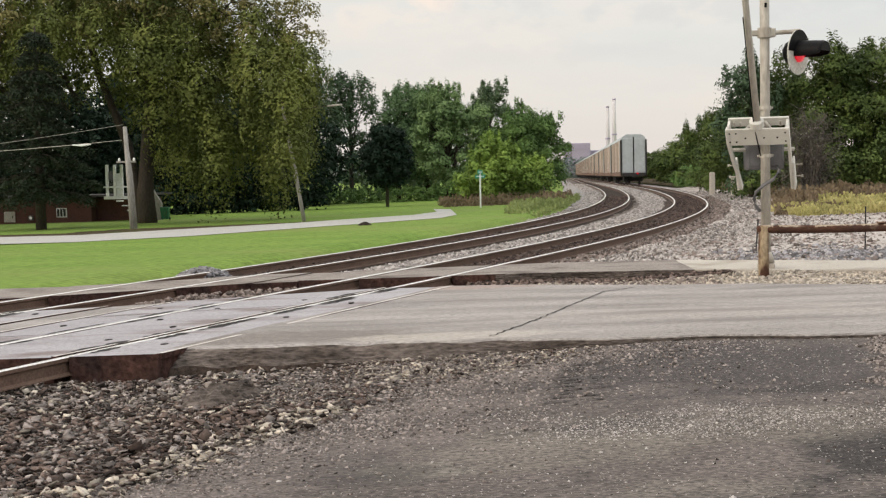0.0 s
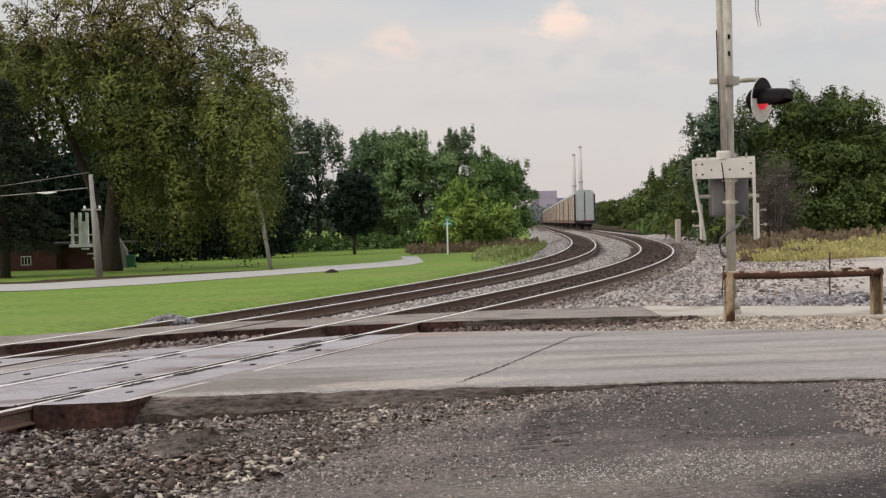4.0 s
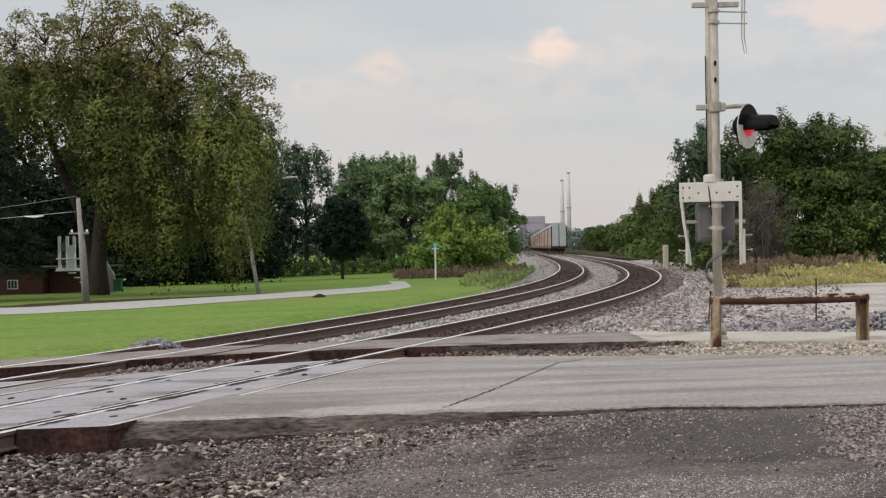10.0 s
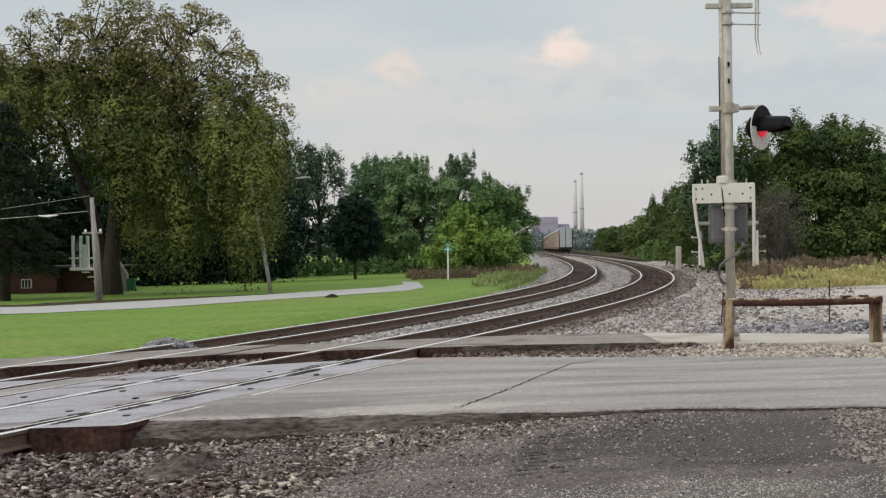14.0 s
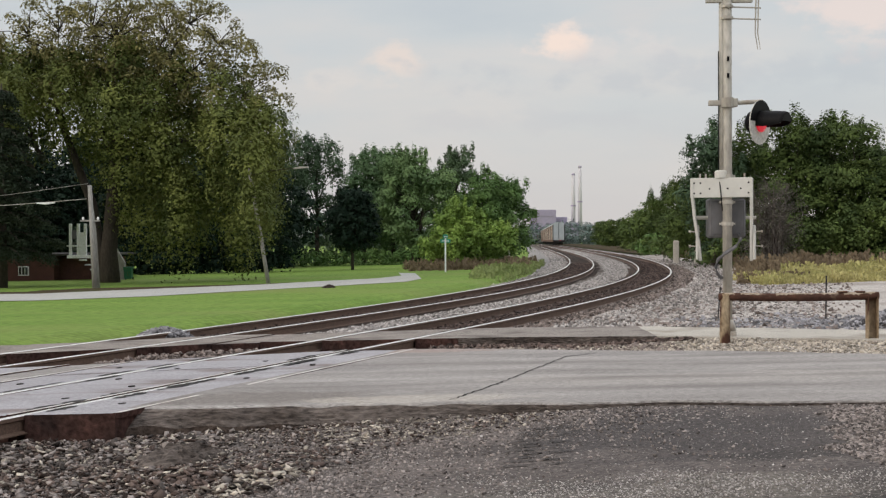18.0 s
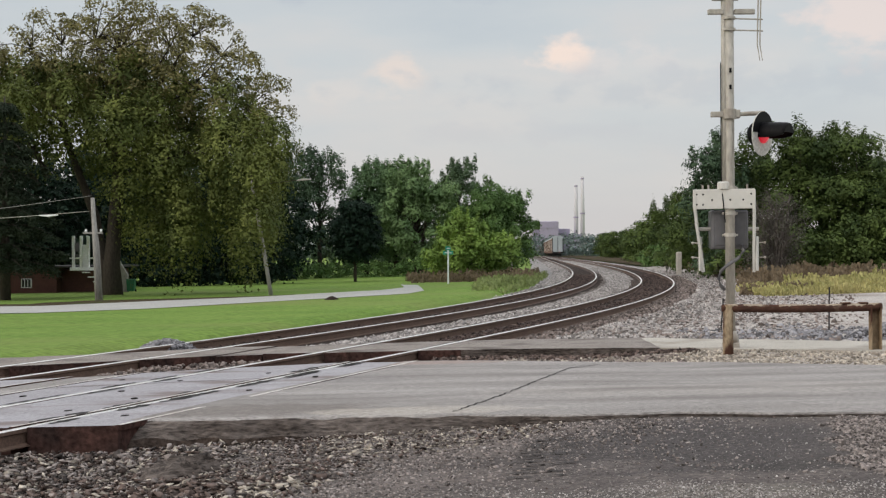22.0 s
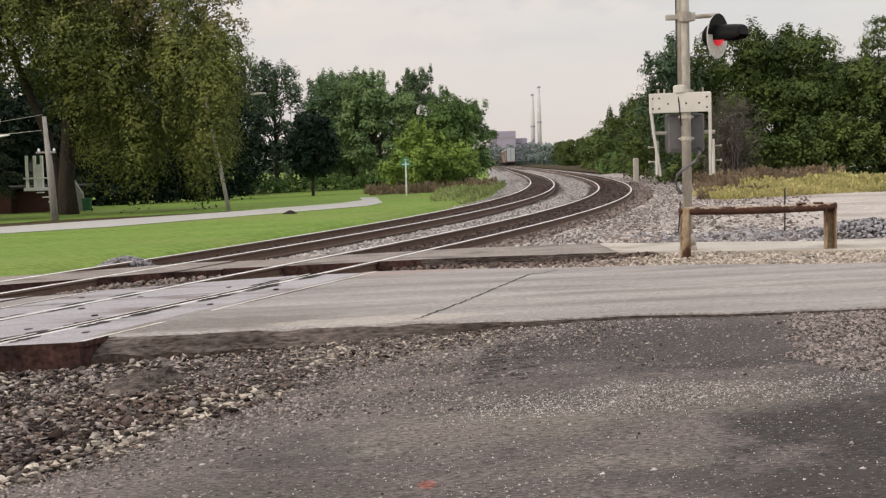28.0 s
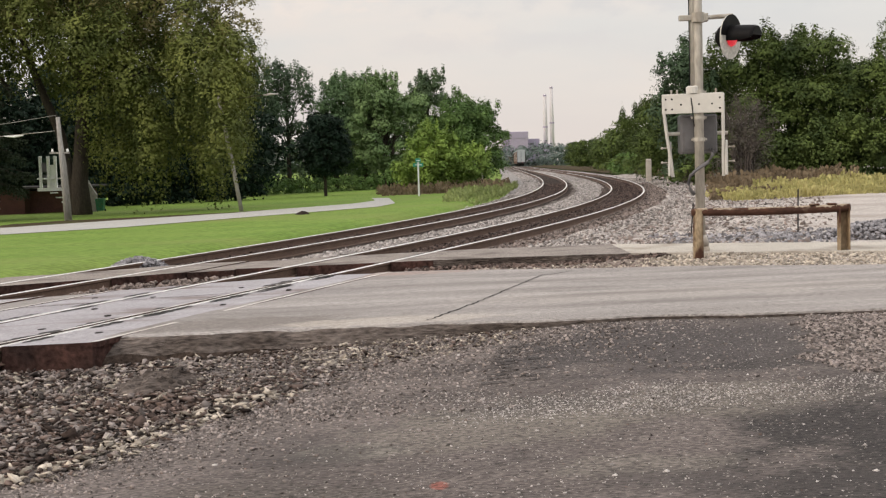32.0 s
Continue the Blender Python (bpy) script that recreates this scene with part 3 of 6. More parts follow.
def far_edge(x):
    return float(np.interp(x, [-30, -9, -6, -3.4, -2.5, 0, 2.15, 3.2, 5.5, 40], [14.5, 17.6, 18.2, 19.4, 20.0, 19.7, 18.8, 18.5, 17.3, 13.0]))


def near_edge(x):
    return float(np.interp(x, [-30, -4, -3, -2, 0, 1, 4.2, 40], [13.2, 13.25, 13.25, 13.30, 13.2, 13.0, 12.65, 11.0])) + 0.10 * noise.noise((x * 0.8, 0, 4)) + 0.05 * noise.noise((x * 3.1, 0, 9))


def apron_height(x, y):
    """The asphalt apron: level with the road at the right, washed out towards the tracks."""
    t = max(0.0, min(1.0, (1.4 - x) / 4.6)) * max(0.0, min(1.0, (y - 5) / 6))
    return gz(x, y) - 0.045 - 0.24 * t + 0.015 * noise.noise((x * 0.6, y * 0.6, 1))


def build_apron():
    rows = []
    for i, y in enumerate(steps(-14, 12.9, 0.45)):
        rows.append([(x, y, apron_height(x, y)) for x in steps(-4.6 - (12.9 - y) * 0.34, 30, 0.6)][:58])
    sheet("asphalt_apron", rows, ASPHALT, "cracked dark asphalt apron strewn with loose chips", "asphalt")


build_apron()


def build_road():
    """The road east of the crossing panels, a slab with real edges."""
    bm = new_bm()
    xs = steps(-4.2, 6.4, 0.11) + steps(6.6, 40, 0.3)
    ny = 16
    grid = []
    for x in xs:
        a, b = near_edge(x), far_edge(x)
        lo = x
        row = []
        for j in range(ny + 1):
            y = a + (b - a) * j / ny
            # keep clear of the near track's field panel
            s = float(np.interp(y, LY, LS))
            edge = on_line(s, 1.645)[0]
            row.append(bm.verts.new((max(lo, edge), y, gz(x, y) + 0.0 + 0.012 * noise.noise((x * 0.5, y * 0.5, 5)))))
        grid.append(row)
    for r0, r1 in zip(grid, grid[1:]):
        for j in range(ny):
            vs = (r0[j], r1[j], r1[j + 1], r0[j + 1])
            if (r1[j].co - r0[j].co).length > 1e-4 or (r1[j + 1].co - r0[j + 1].co).length > 1e-4:
                try:
                    bm.faces.new(vs)
                except ValueError:
                    pass
    bmesh.ops.remove_doubles(bm, verts=bm.verts, dist=0.0005)
    edges = [e for e in bm.edges if e.is_boundary]
    # the near edge is rounded and crumbling, washed out towards the tracks
    for step, (dz, dy) in enumerate(((0.02, 0.03), (0.05, 0.07), (0.10, 0.12), (0.16, 0.12))):
        ret = bmesh.ops.extrude_edge_only(bm, edges=edges)
        edges = [g for g in ret["geom"] if isinstance(g, bmesh.types.BMEdge) and all(len(f.edges) and f in ret["geom"] for f in g.link_faces) and g.is_boundary]
        for v in (g for g in ret["geom"] if isinstance(g, bmesh.types.BMVert)):
            wash = max(0.0, min(1.0, (1.2 - v.co.x) / 2))
            v.co.z -= dz
            if v.co.y < 15:
                v.co.y -= dy * (0.15 + 0.85 * wash) * (1 + 0.7 * noise.noise((v.co.x * 2.3, step, 1)) + 0.5 * noise.noise((v.co.x * 6, step, 4)))
                v.co.z += 0.03 * wash * noise.noise((v.co.x * 3, step * 2, 8))
            else:
                v.co.y += dy * 0.2
        for f in (g for g in ret["geom"] if isinstance(g, bmesh.types.BMFace)):
            f.material_index = (0, 2, 2, 1)[step]
            f.smooth = True
    tagged(part("road", bm, [ROADMAT, DIRT, EDGE]), "worn grey concrete road over the railway crossing", "road", "", "structure")


build_road()


def walk_near(x):
    return float(np.interp(x, [-30, -9, -6.5, -4, 1, 2.8, 6.4, 10, 30], [19.5, 20.2, 20.8, 22.1, 22.0, 21.6, 19.7, 17.6, 6.5]))


def walk_far(x):
    return float(np.interp(x, [-30, -9, -6.5, -4.9, 1, 3.1, 4.5, 8, 12, 30], [22.0, 22.4, 22.9, 23.9, 24.4, 24.0, 23.1, 20.9, 18.6, 8.5]))


def where(o, edge, lo=-12, hi=14):
    """How far along the track a line beside it crosses an edge of the road."""
    for s in steps(lo, hi, 0.05):
        x, y, _ = on_line(s, o)
        if y >= edge(x):
            return s
    return hi


def flat_near(x):
    return float(np.interp(x, [-30, -3.3, 0, 4.2, 40], [12.4, 12.85, 13.05, 12.65, 11.0]))


build_ground()
strip("dry_verge", 60, 300, 3, [(-SPACING - 2.3, -0.24), (-SPACING - 2.72, -0.085), (-SPACING - 3.12, 0.0), (-SPACING - 4.2, 0.005)], GREYVERGE, "pale gravelly verge between weeds and track", "ground")


def build_cracks():
    """Dark open joints and cracks in the paving."""
    rng = random.Random(3)
    for pts, w in (CRACKS):
        bm = new_bm()
        left, right = [], []
        path = []
        for (x0, y0), (x1, y1) in zip(pts, pts[1:]):
            n = max(2, int(math.hypot(x1 - x0, y1 - y0) / 0.08))
            path += [(x0 + (x1 - x0) * i / n, y0 + (y1 - y0) * i / n) for i in range(n)]
        for x, y in path:
            x, y = x + rng.gauss(0, 0.012), y + rng.gauss(0, 0.012)
            ww = w * rng.uniform(0.4, 1.3)
            z = gz(x, y) + 0.012 * noise.noise((x * 0.5, y * 0.5, 5)) + 0.004
            left.append(bm.verts.new((x - ww, y + ww * 0.6, z)))
            right.append(bm.verts.new((x + ww, y - ww * 0.6, z)))
        for i in range(len(path) - 1):
            bm.faces.new((left[i], right[i], right[i + 1], left[i + 1]))
        tagged(part("crack", bm, CRACKMAT), "dark open crack across the concrete road", "crack", "", "structure")


def build_treads():
    """Tyre lug marks pressed into the apron."""
    rng = random.Random(9)
    y = 9.75
    for k in range(12):
        y += rng.uniform(0.13, 0.20)
        for x0, ln in ((0.22 + (y - 10) * 0.12 + rng.uniform(-0.04, 0.04), rng.uniform(0.20, 0.30)), (0.50 + (y - 10) * 0.12 + rng.uniform(-0.04, 0.04), rng.uniform(0.18, 0.28)))[:1 if rng.random() < 0.25 else 2]:
            bm = new_bm()
            n = 8
            top, low = [], []
            for q in range(n + 1):
                x = x0 + ln * q / n
                yy = y + 0.05 * (x - 0.3) + rng.uniform(-0.012, 0.012)
                w = 0.004 + 0.016 * math.sin(math.pi * q / n) ** 0.6 * rng.uniform(0.5, 1.1)
                low.append(bm.verts.new((x, yy - w, apron_height(x, yy) + 0.012)))
                top.append(bm.verts.new((x, yy + w, apron_height(x, yy) + 0.012)))
            for q in range(n):
                bm.faces.new((low[q], low[q + 1], top[q + 1], top[q]))
            tagged(part("tyre_mark", bm, CRACKMAT), "dark tyre lug mark pressed into the asphalt", "tyre mark", "", "structure")


build_treads()
CRACKS = (([(-0.24, 13.40), (0.16, 14.45), (0.60, 15.9), (0.95, 17.05), (1.23, 18.05), (1.74, 18.6)], 0.011), ([(0.35, 18.2), (0.9, 18.0), (1.5, 18.1)], 0.008))
build_cracks()


# ---- crossing panels and tracks ----
def slab_between(bm, o0, o1, edge0, edge1, z0, z1, a=0.0, b=1.0, inset=0.0):
    """A slab along the track between two road edges, from share a to share b of the way."""
    n = 7
    rows = []
    p0, q0, p1, q1 = where(o0, edge0), where(o0, edge1), where(o1, edge0), where(o1, edge1)
    for i in range(n + 1):
        t = a + (b - a) * i / n
        s0, s1 = p0 + (q0 - p0) * t, p1 + (q1 - p1) * t
        if i == 0:
            s0, s1 = s0 + inset, s1 + inset
        if i == n:
            s0, s1 = s0 - inset, s1 - inset
        wob = 0.006 * noise.noise((s0, o0 * 3, 8))
        rows.append([bm.verts.new(on_line(*p)) for p in ((s0, o0, z0), (s0, o0, z1 + wob), (s1, o1, z1 + wob), (s1, o1, z0))])
    for r0, r1 in zip(rows, rows[1:]):
        for k in range(4):
            bm.faces.new((r0[k], r0[(k + 1) % 4], r1[(k + 1) % 4], r1[k])).material_index = 0 if k == 1 else 1
    for r in (rows[0], rows[-1]):
        bm.faces.new(r).material_index = 1


def build_track(centre, label):
    track = thing("railway_track", Matrix.Identity(4), label, "railway track", "tracks")
    prof = [(-0.07, -0.18), (0.07, -0.18), (0.07, -0.168), (0.012, -0.15), (0.010, -0.055), (0.036, -0.042), (0.036, -0.008), (0.028, 0.0), (-0.028, 0.0), (-0.036, -0.008),
            (-0.036, -0.042), (-0.010, -0.055), (-0.012, -0.15), (-0.07, -0.168)]
    for side in (-1, 1):
        bm = new_bm()
        prev = None
        for s in steps(-38, 60, 1.0) + steps(62, 420, 4)[0:]:
            ring = [bm.verts.new(on_line(s, centre + side * GAUGE / 2 + o, z)) for o, z in prof]
            if prev:
                for k in range(len(prof)):
                    f = bm.faces.new((prev[k], prev[(k + 1) % len(prof)], ring[(k + 1) % len(prof)], ring[k]))
                    f.material_index = 1 if k in (6, 7, 8) else 0
            prev = ring
        part("rail", bm, [RAILSIDE, RAILTOP], track, "rusty rail with a polished head")
    tie = new_bm()
    box(tie, -1.3, 1.3, -0.115, 0.115, -0.36, -0.182, bevel=0.012)
    me = mesh_of(tie, TIE, "tie")
    for s in steps(8.6, 86, 0.52) + steps(3.9, 4.9, 0.5) + steps(-30, -6.5, 0.55):
        p = on_line(s, centre)
        link("tie", me, track, pose(p[0], p[1], p[2] + random.uniform(-0.012, 0.012), 0, 0, -math.degrees(line_heading(s)) + random.uniform(-1, 1)))
    h = GAUGE / 2
    for o0, o1 in ((-h + 0.105, h - 0.105), (-h - 0.86, -h - 0.045), (h + 0.045, h + 0.86)):
        for k in range(3):
            bm = new_bm()
            slab_between(bm, centre + o0, centre + o1, flat_near, far_edge, -0.34, -0.005 + random.uniform(-0.004, 0.004), k / 3, (k + 1) / 3, 0.004)
            part("crossing_panel", bm, [PANEL, PANELSIDE], track, "worn grey crossing panel with rusty edges")
        bm = new_bm()
        slab_between(bm, centre + o0, centre + o1, walk_near, walk_far, -0.24, -0.008)
        part("crossing_panel", bm, [WALKTOP, PANELSIDE], track, "dusty footway crossing panel with a rusty end")
    # dark lifting sockets in the panel tops
    sock = new_bm()
    tube(sock, [(0, 0, -0.01), (0, 0, 0.004)], 0.034, 10)
    for v in sock.verts:
        v.co.y *= 1.7
    sock = mesh_of(sock, CRACKMAT, "socket")
    for o in (-0.36, 0.30, -h - 0.5, h + 0.45):
        for k in range(3):
            s = where(centre + o, flat_near) + 1.0 + k * 2.2 + 0.5 * math.sin(k * 3 + o * 5)
            x, y, z = on_line(s, centre + o)
            if y < far_edge(x) - 0.2:
                link("lifting_socket", sock, track, pose(x, y, z, 0, 0, -math.degrees(line_heading(s)) + 8 * math.sin(k)))
    # broken panel edges along the flangeways
    for o, most in ((-h + 0.135, 0.05), (h - 0.145, 0.10), (-h - 0.07, 0.05), (h + 0.10, 0.085)):
        s = where(centre + o, flat_near) + 0.2
        end = where(centre + o, far_edge) - 0.3
        while s < end:
            ln = random.uniform(0.35, 1.4)
            if random.random() < 0.78:
                bm = new_bm()
                left, right = [], []
                n = max(3, int(ln / 0.07))
                for q in range(n + 1):
                    w = random.uniform(0.012, most) * abs(math.sin(math.pi * q / n)) ** 0.5 + 0.004
                    left.append(bm.verts.new(on_line(s + ln * q / n, centre + o - w, 0.0045)))
                    right.append(bm.verts.new(on_line(s + ln * q / n, centre + o + w, 0.0045)))
                for q in range(n):
                    bm.faces.new((left[q], right[q], right[q + 1], left[q + 1]))
                part("broken_edge", bm, CRACKMAT, track, "dark broken panel edge")
            s += ln + random.uniform(0.1, 0.8)
    # thin steel angles along the panel edges, worn bright
    for o in (-h - 0.865, h + 0.865, h - 0.10):
        bm = new_bm()
        slab_between(bm, centre + o - 0.024, centre + o + 0.024, flat_near, far_edge, -0.05, 0.005)
        part("edge_angle", bm, [WORNSTEEL, PANELSIDE], track, "worn bright steel edge angle")
    return track


build_track(0.0, "curving railway track on rust-stained ballast, rails polished")
build_track(-SPACING, "parallel railway track beside the lawn, polished rails")


def build_paving():
    """Paving between and beside the tracks, on the road and on the footway."""
    h = GAUGE / 2
    for o0, o1, lab in ((-SPACING + h + 0.885, -h - 0.885, "grey paving between the two tracks"), (-SPACING - 22, -SPACING - h - 0.885, "grey road on the lawn side of the tracks")):
        bm = new_bm()
        slab_between(bm, o0, o1, flat_near, far_edge, -0.3, -0.012)
        tagged(part("road", bm, [ROADMAT, PANELSIDE]), lab, "road", "", "structure")
        bm = new_bm()
        slab_between(bm, o0, o1, walk_near, walk_far, -0.3, -0.02)
        tagged(part("pavement", bm, [WALKTOP, PANELSIDE]), "dusty footway between the tracks", "pavement", "", "structure")


build_paving()


def build_pad():
    """The footway east of the tracks: dark asphalt that turns into a pale concrete strip."""
    for x0, x1, material, lab in ((-0.6, 2.9, WALKTOP, "crumbling grey asphalt footway beside the track"), (2.9, 24, PAD, "pale dusty concrete footway strip beside the road")):
        bm = new_bm()
        grid = []
        for x in steps(x0, x1, 0.25):
            a, b = walk_near(x), walk_far(x)
            a += 0.10 * noise.noise((x * 1.7, 0, 3)) + 0.05 * noise.noise((x * 5, 0, 6))
            row = []
            for j in range(7):
                y = a + (b - a) * j / 6
                s = float(np.interp(y, LY, LS))
                row.append(bm.verts.new((max(x, on_line(s, 1.66)[0]), y, gz(x, y) - 0.012 + 0.012 * noise.noise((x, y, 2)))))
            grid.append(row)
        for r0, r1 in zip(grid, grid[1:]):
            for j in range(6):
                if (r1[j].co - r0[j].co).length > 1e-4 or (r1[j + 1].co - r0[j + 1].co).length > 1e-4:
                    bm.faces.new((r0[j], r1[j], r1[j + 1], r0[j + 1]))
        bmesh.ops.remove_doubles(bm, verts=bm.verts, dist=0.0005)
        ret = bmesh.ops.extrude_edge_only(bm, edges=[e for e in bm.edges if e.is_boundary])
        for v in (g for g in ret["geom"] if isinstance(g, bmesh.types.BMVert)):
            v.co.z -= 0.3
            v.co.y += 0.05 * noise.noise((v.co.x * 4, v.co.y, 2))
        for f in (g for g in ret["geom"] if isinstance(g, bmesh.types.BMFace)):
            f.material_index = 1
        tagged(part("pavement", bm, [material, EDGE if x0 < 0 else material]), lab, "pavement", "", "structure")


build_pad()


def build_street():
    near = [(-60, 38), (-13.99, 42.9), (-10.8, 44.9), (-7.85, 49.0), (-5.2, 52.5), (-2.82, 56.2), (-2.3, 60.0), (-3.0, 70.0)]
    far = [(-60, 46), (-16.1, 49.8), (-12.9, 53.0), (-8.9, 56.4), (-7.0, 59.5), (-4.4, 62.5), (-3.5, 66.0), (-4.0, 72.0)]
    rows = []
    for (ax, ay), (bx, by) in zip(near, far):
        rows.append([(ax + (bx - ax) * j / 6, ay + (by - ay) * j / 6, height(ax + (bx - ax) * j / 6, ay + (by - ay) * j / 6) + 0.015) for j in range(7)])
    sheet("street", rows, STREET, "pale concrete side street across the lawn", "street")


build_street()


def build_soil_shade():
    """Soil between the street and the old locust, coloured dark for the tree's shade."""
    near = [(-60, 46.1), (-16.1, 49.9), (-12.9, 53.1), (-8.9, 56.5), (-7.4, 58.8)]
    rows = []
    for (ax, ay), (bx, by) in zip(near, near[1:]):
        n = max(4, int(math.hypot(bx - ax, by - ay) / 0.5))
        for i in range(n):
            x, y = ax + (bx - ax) * i / n, ay + (by - ay) * i / n
            d = max(0.15, min(1.0, (-7.2 - x) / 6.5)) * (3.6 + 1.6 * noise.noise((x * 0.35, 2, 0)) + 0.8 * noise.noise((x * 1.3, 5, 0)))
            rows.append([(x - 0.62 * d * j / 4, y + 0.78 * d * j / 4, height(x - 0.62 * d * j / 4, y + 0.78 * d * j / 4) + 0.012) for j in range(5)])
    sheet("soil_and_shade", rows, SOIL, "soil with thin grass under the locust, darkened as tree shade", "soil")


build_soil_shade()

# ---- trees ----
def lump_centres(blobs, sep, rng, inner=0.55, most=900):
    """Places for leafy lumps, spaced apart, in the outer shell of the ellipsoids."""
    B = np.array(blobs, float)
    area = (B[:, 3] * B[:, 4] + B[:, 4] * B[:, 5] + B[:, 3] * B[:, 5])
    n = 6000
    i = rng.choice(len(B), n, p=area / area.sum())
    d = rng.normal(size=(n, 3))
    d /= np.linalg.norm(d, axis=1)[:, None]
    r = inner + (1 - inner) * rng.random(n) ** 0.6
    p = B[i, :3] + d * B[i, 3:] * r[:, None]
    depth = np.min(np.linalg.norm((p[:, None] - B[None, :, :3]) / B[None, :, 3:], axis=2), axis=1)
    keep = np.zeros((most, 3))
    got = 0
    for q, dep in zip(p, depth):
        gap = sep * (0.75 + 0.5 * rng.random()) * (1.0 if dep > inner else 1.7)
        if got == 0 or np.min(np.sum((keep[:got] - q) ** 2, axis=1)) > gap * gap:
            keep[got] = q
            got += 1
            if got == most:
                break
    return keep[:got]


def foliage(name, centres, radius, count, size, material, rng, parent, flat=0.8, droop=0.0, rise=0.3, wild=0.5, tips=None):
    """Leaf sprays on domed lumps: dense on top, ragged and hanging below; tips are narrow upright tufts."""
    c = np.asarray(centres, float)
    own = radius * (0.6 + wild * 1.1 * rng.random(len(c)))
    tall = np.full(len(c), flat)
    if tips is not None:
        c = np.concatenate([c, tips])
        own = np.concatenate([own, radius * rng.uniform(0.16, 0.30, len(tips))])
        tall = np.concatenate([tall, rng.uniform(2.4, 4.0, len(tips))])
    share = own ** 2 * np.sqrt(tall)
    idx = rng.choice(len(c), count, p=share / share.sum())
    d = rng.normal(size=(count, 3))
    d[:, 2] = np.where(rng.random(count) < 0.70, np.abs(d[:, 2]), d[:, 2]) + 0.12
    d /= np.linalg.norm(d, axis=1)[:, None]
    shell = np.where(rng.random(count) < 0.86, 0.80 + 0.28 * rng.random(count), rng.random(count) ** 0.5)
    bulge = 1 + 0.26 * np.sin(d[:, 0] * 5 + idx) * np.cos(d[:, 1] * 4 + idx * 2.1) + 0.22 * np.sin(d[:, 0] * 11 + idx * 3) * np.sin(d[:, 1] * 12 + d[:, 2] * 9)
    p = c[idx] + d * (own[idx] * shell * bulge)[:, None] * np.stack([np.ones(count), np.ones(count), tall[idx]], 1)
    low = d[:, 2] < 0.45
    p[:, 2] -= np.where(low, droop * rng.random(count) ** 1.5, 0)
    n = d + 0.30 * rng.normal(size=(count, 3))
    n[:, 2] += rise
    n /= np.linalg.norm(n, axis=1)[:, None]
    a = np.cross(n, rng.normal(size=(count, 3)))
    a[:, 2] -= 0.35 * droop
    a /= np.linalg.norm(a, axis=1)[:, None] + 1e-9
    b = np.cross(n, a)
    s = size * (0.45 + 0.9 * rng.random(count))[:, None]
    fold = n * s * 0.22
    v = np.stack([p - a * s, p + b * s * 0.6 + fold, p + a * s, p - b * s * 0.6 + fold], 1)
    me = bpy.data.meshes.new(name)
    me.vertices.add(count * 4)
    me.vertices.foreach_set("co", v.astype(np.float32).ravel())
    me.loops.add(count * 4)
    me.loops.foreach_set("vertex_index", np.arange(count * 4))
    me.polygons.add(count)
    me.polygons.foreach_set("loop_start", np.arange(0, count * 4, 4))
    me.update(calc_edges=True)
    me.materials.append(material)
    return link(name, me, parent)


def tree(name, x, y, blobs, label, material, trunk_r=0.2, trunk_h=2.0, sep=0.95, lump=0.62, per=240, size=0.11, seed=1, group="", fork=1, droop=0.15, flat=0.85, shoots=0, inner=0.55):
    """blobs: ellipsoids (dx, dy, z, rx, ry, rz) that bound the crown; shoots: upright leafy leaders on its top."""
    rng = np.random.default_rng(seed)
    t = thing(name, pose(x, y, height(x, y)), label, "tree", group)
    cs = lump_centres(blobs, sep, rng, inner)
    top = Vector((0, 0, max(b[2] + b[5] * 0.5 for b in blobs)))
    bm = new_bm()
    for k in range(fork):
        o = Vector((0.25 * k * (1 if k % 2 else -1), 0, 0))
        tube(bm, [o - Vector((0, 0, 0.6)), o * 1.6 + Vector((0, 0, trunk_h)), top * 0.6 + o * 3, top + o * 4], [trunk_r * 1.25, trunk_r, trunk_r * 0.55, trunk_r * 0.12], 9)
    for c in cs[::max(1, len(cs) // 60)]:
        c = Vector(c)
        f = rng.uniform(0.25, 0.75)
        a = Vector((0, 0, trunk_h + (top.z - trunk_h) * f * 0.75))
        if a.z > c.z:
            a.z = max(trunk_h * 0.8, c.z - 0.4)
        mid = (a + c) / 2 + Vector((0, 0, 0.12 * (c - a).length))
        tube(bm, [a, mid, c], [trunk_r * 0.32, trunk_r * 0.18, trunk_r * 0.05], 5)
    part("trunk", bm, BARK, t, smooth=True)
    tips = None
    if shoots:
        tops = cs[np.argsort(cs[:, 2])[-max(6, int(len(cs) * 0.55)):]]
        tips = tops[rng.integers(0, len(tops), shoots)] + np.stack([rng.normal(0, 0.40 * lump, shoots), rng.normal(0, 0.40 * lump, shoots), rng.uniform(0.5, 1.0, shoots) * lump * flat], 1)
    foliage("crown", cs, lump, len(cs) * per + shoots * 60, size, material, rng, t, flat, droop, tips=tips)
    return t


def spread(name, x, y, blobs, label, material, count, size, sep, lump, seed, category="bushes", droop=0.15, group="", inner=0.5):
    """A leafy mass without a trunk of its own: undergrowth and far woods."""
    rng = np.random.default_rng(seed)
    ob = foliage(name, lump_centres(blobs, sep, rng, inner), lump, count, size, material, rng, None, 0.85, droop)
    ob.location = (x, y, height(x, y))
    return tagged(ob, label, category, group, "stuff")


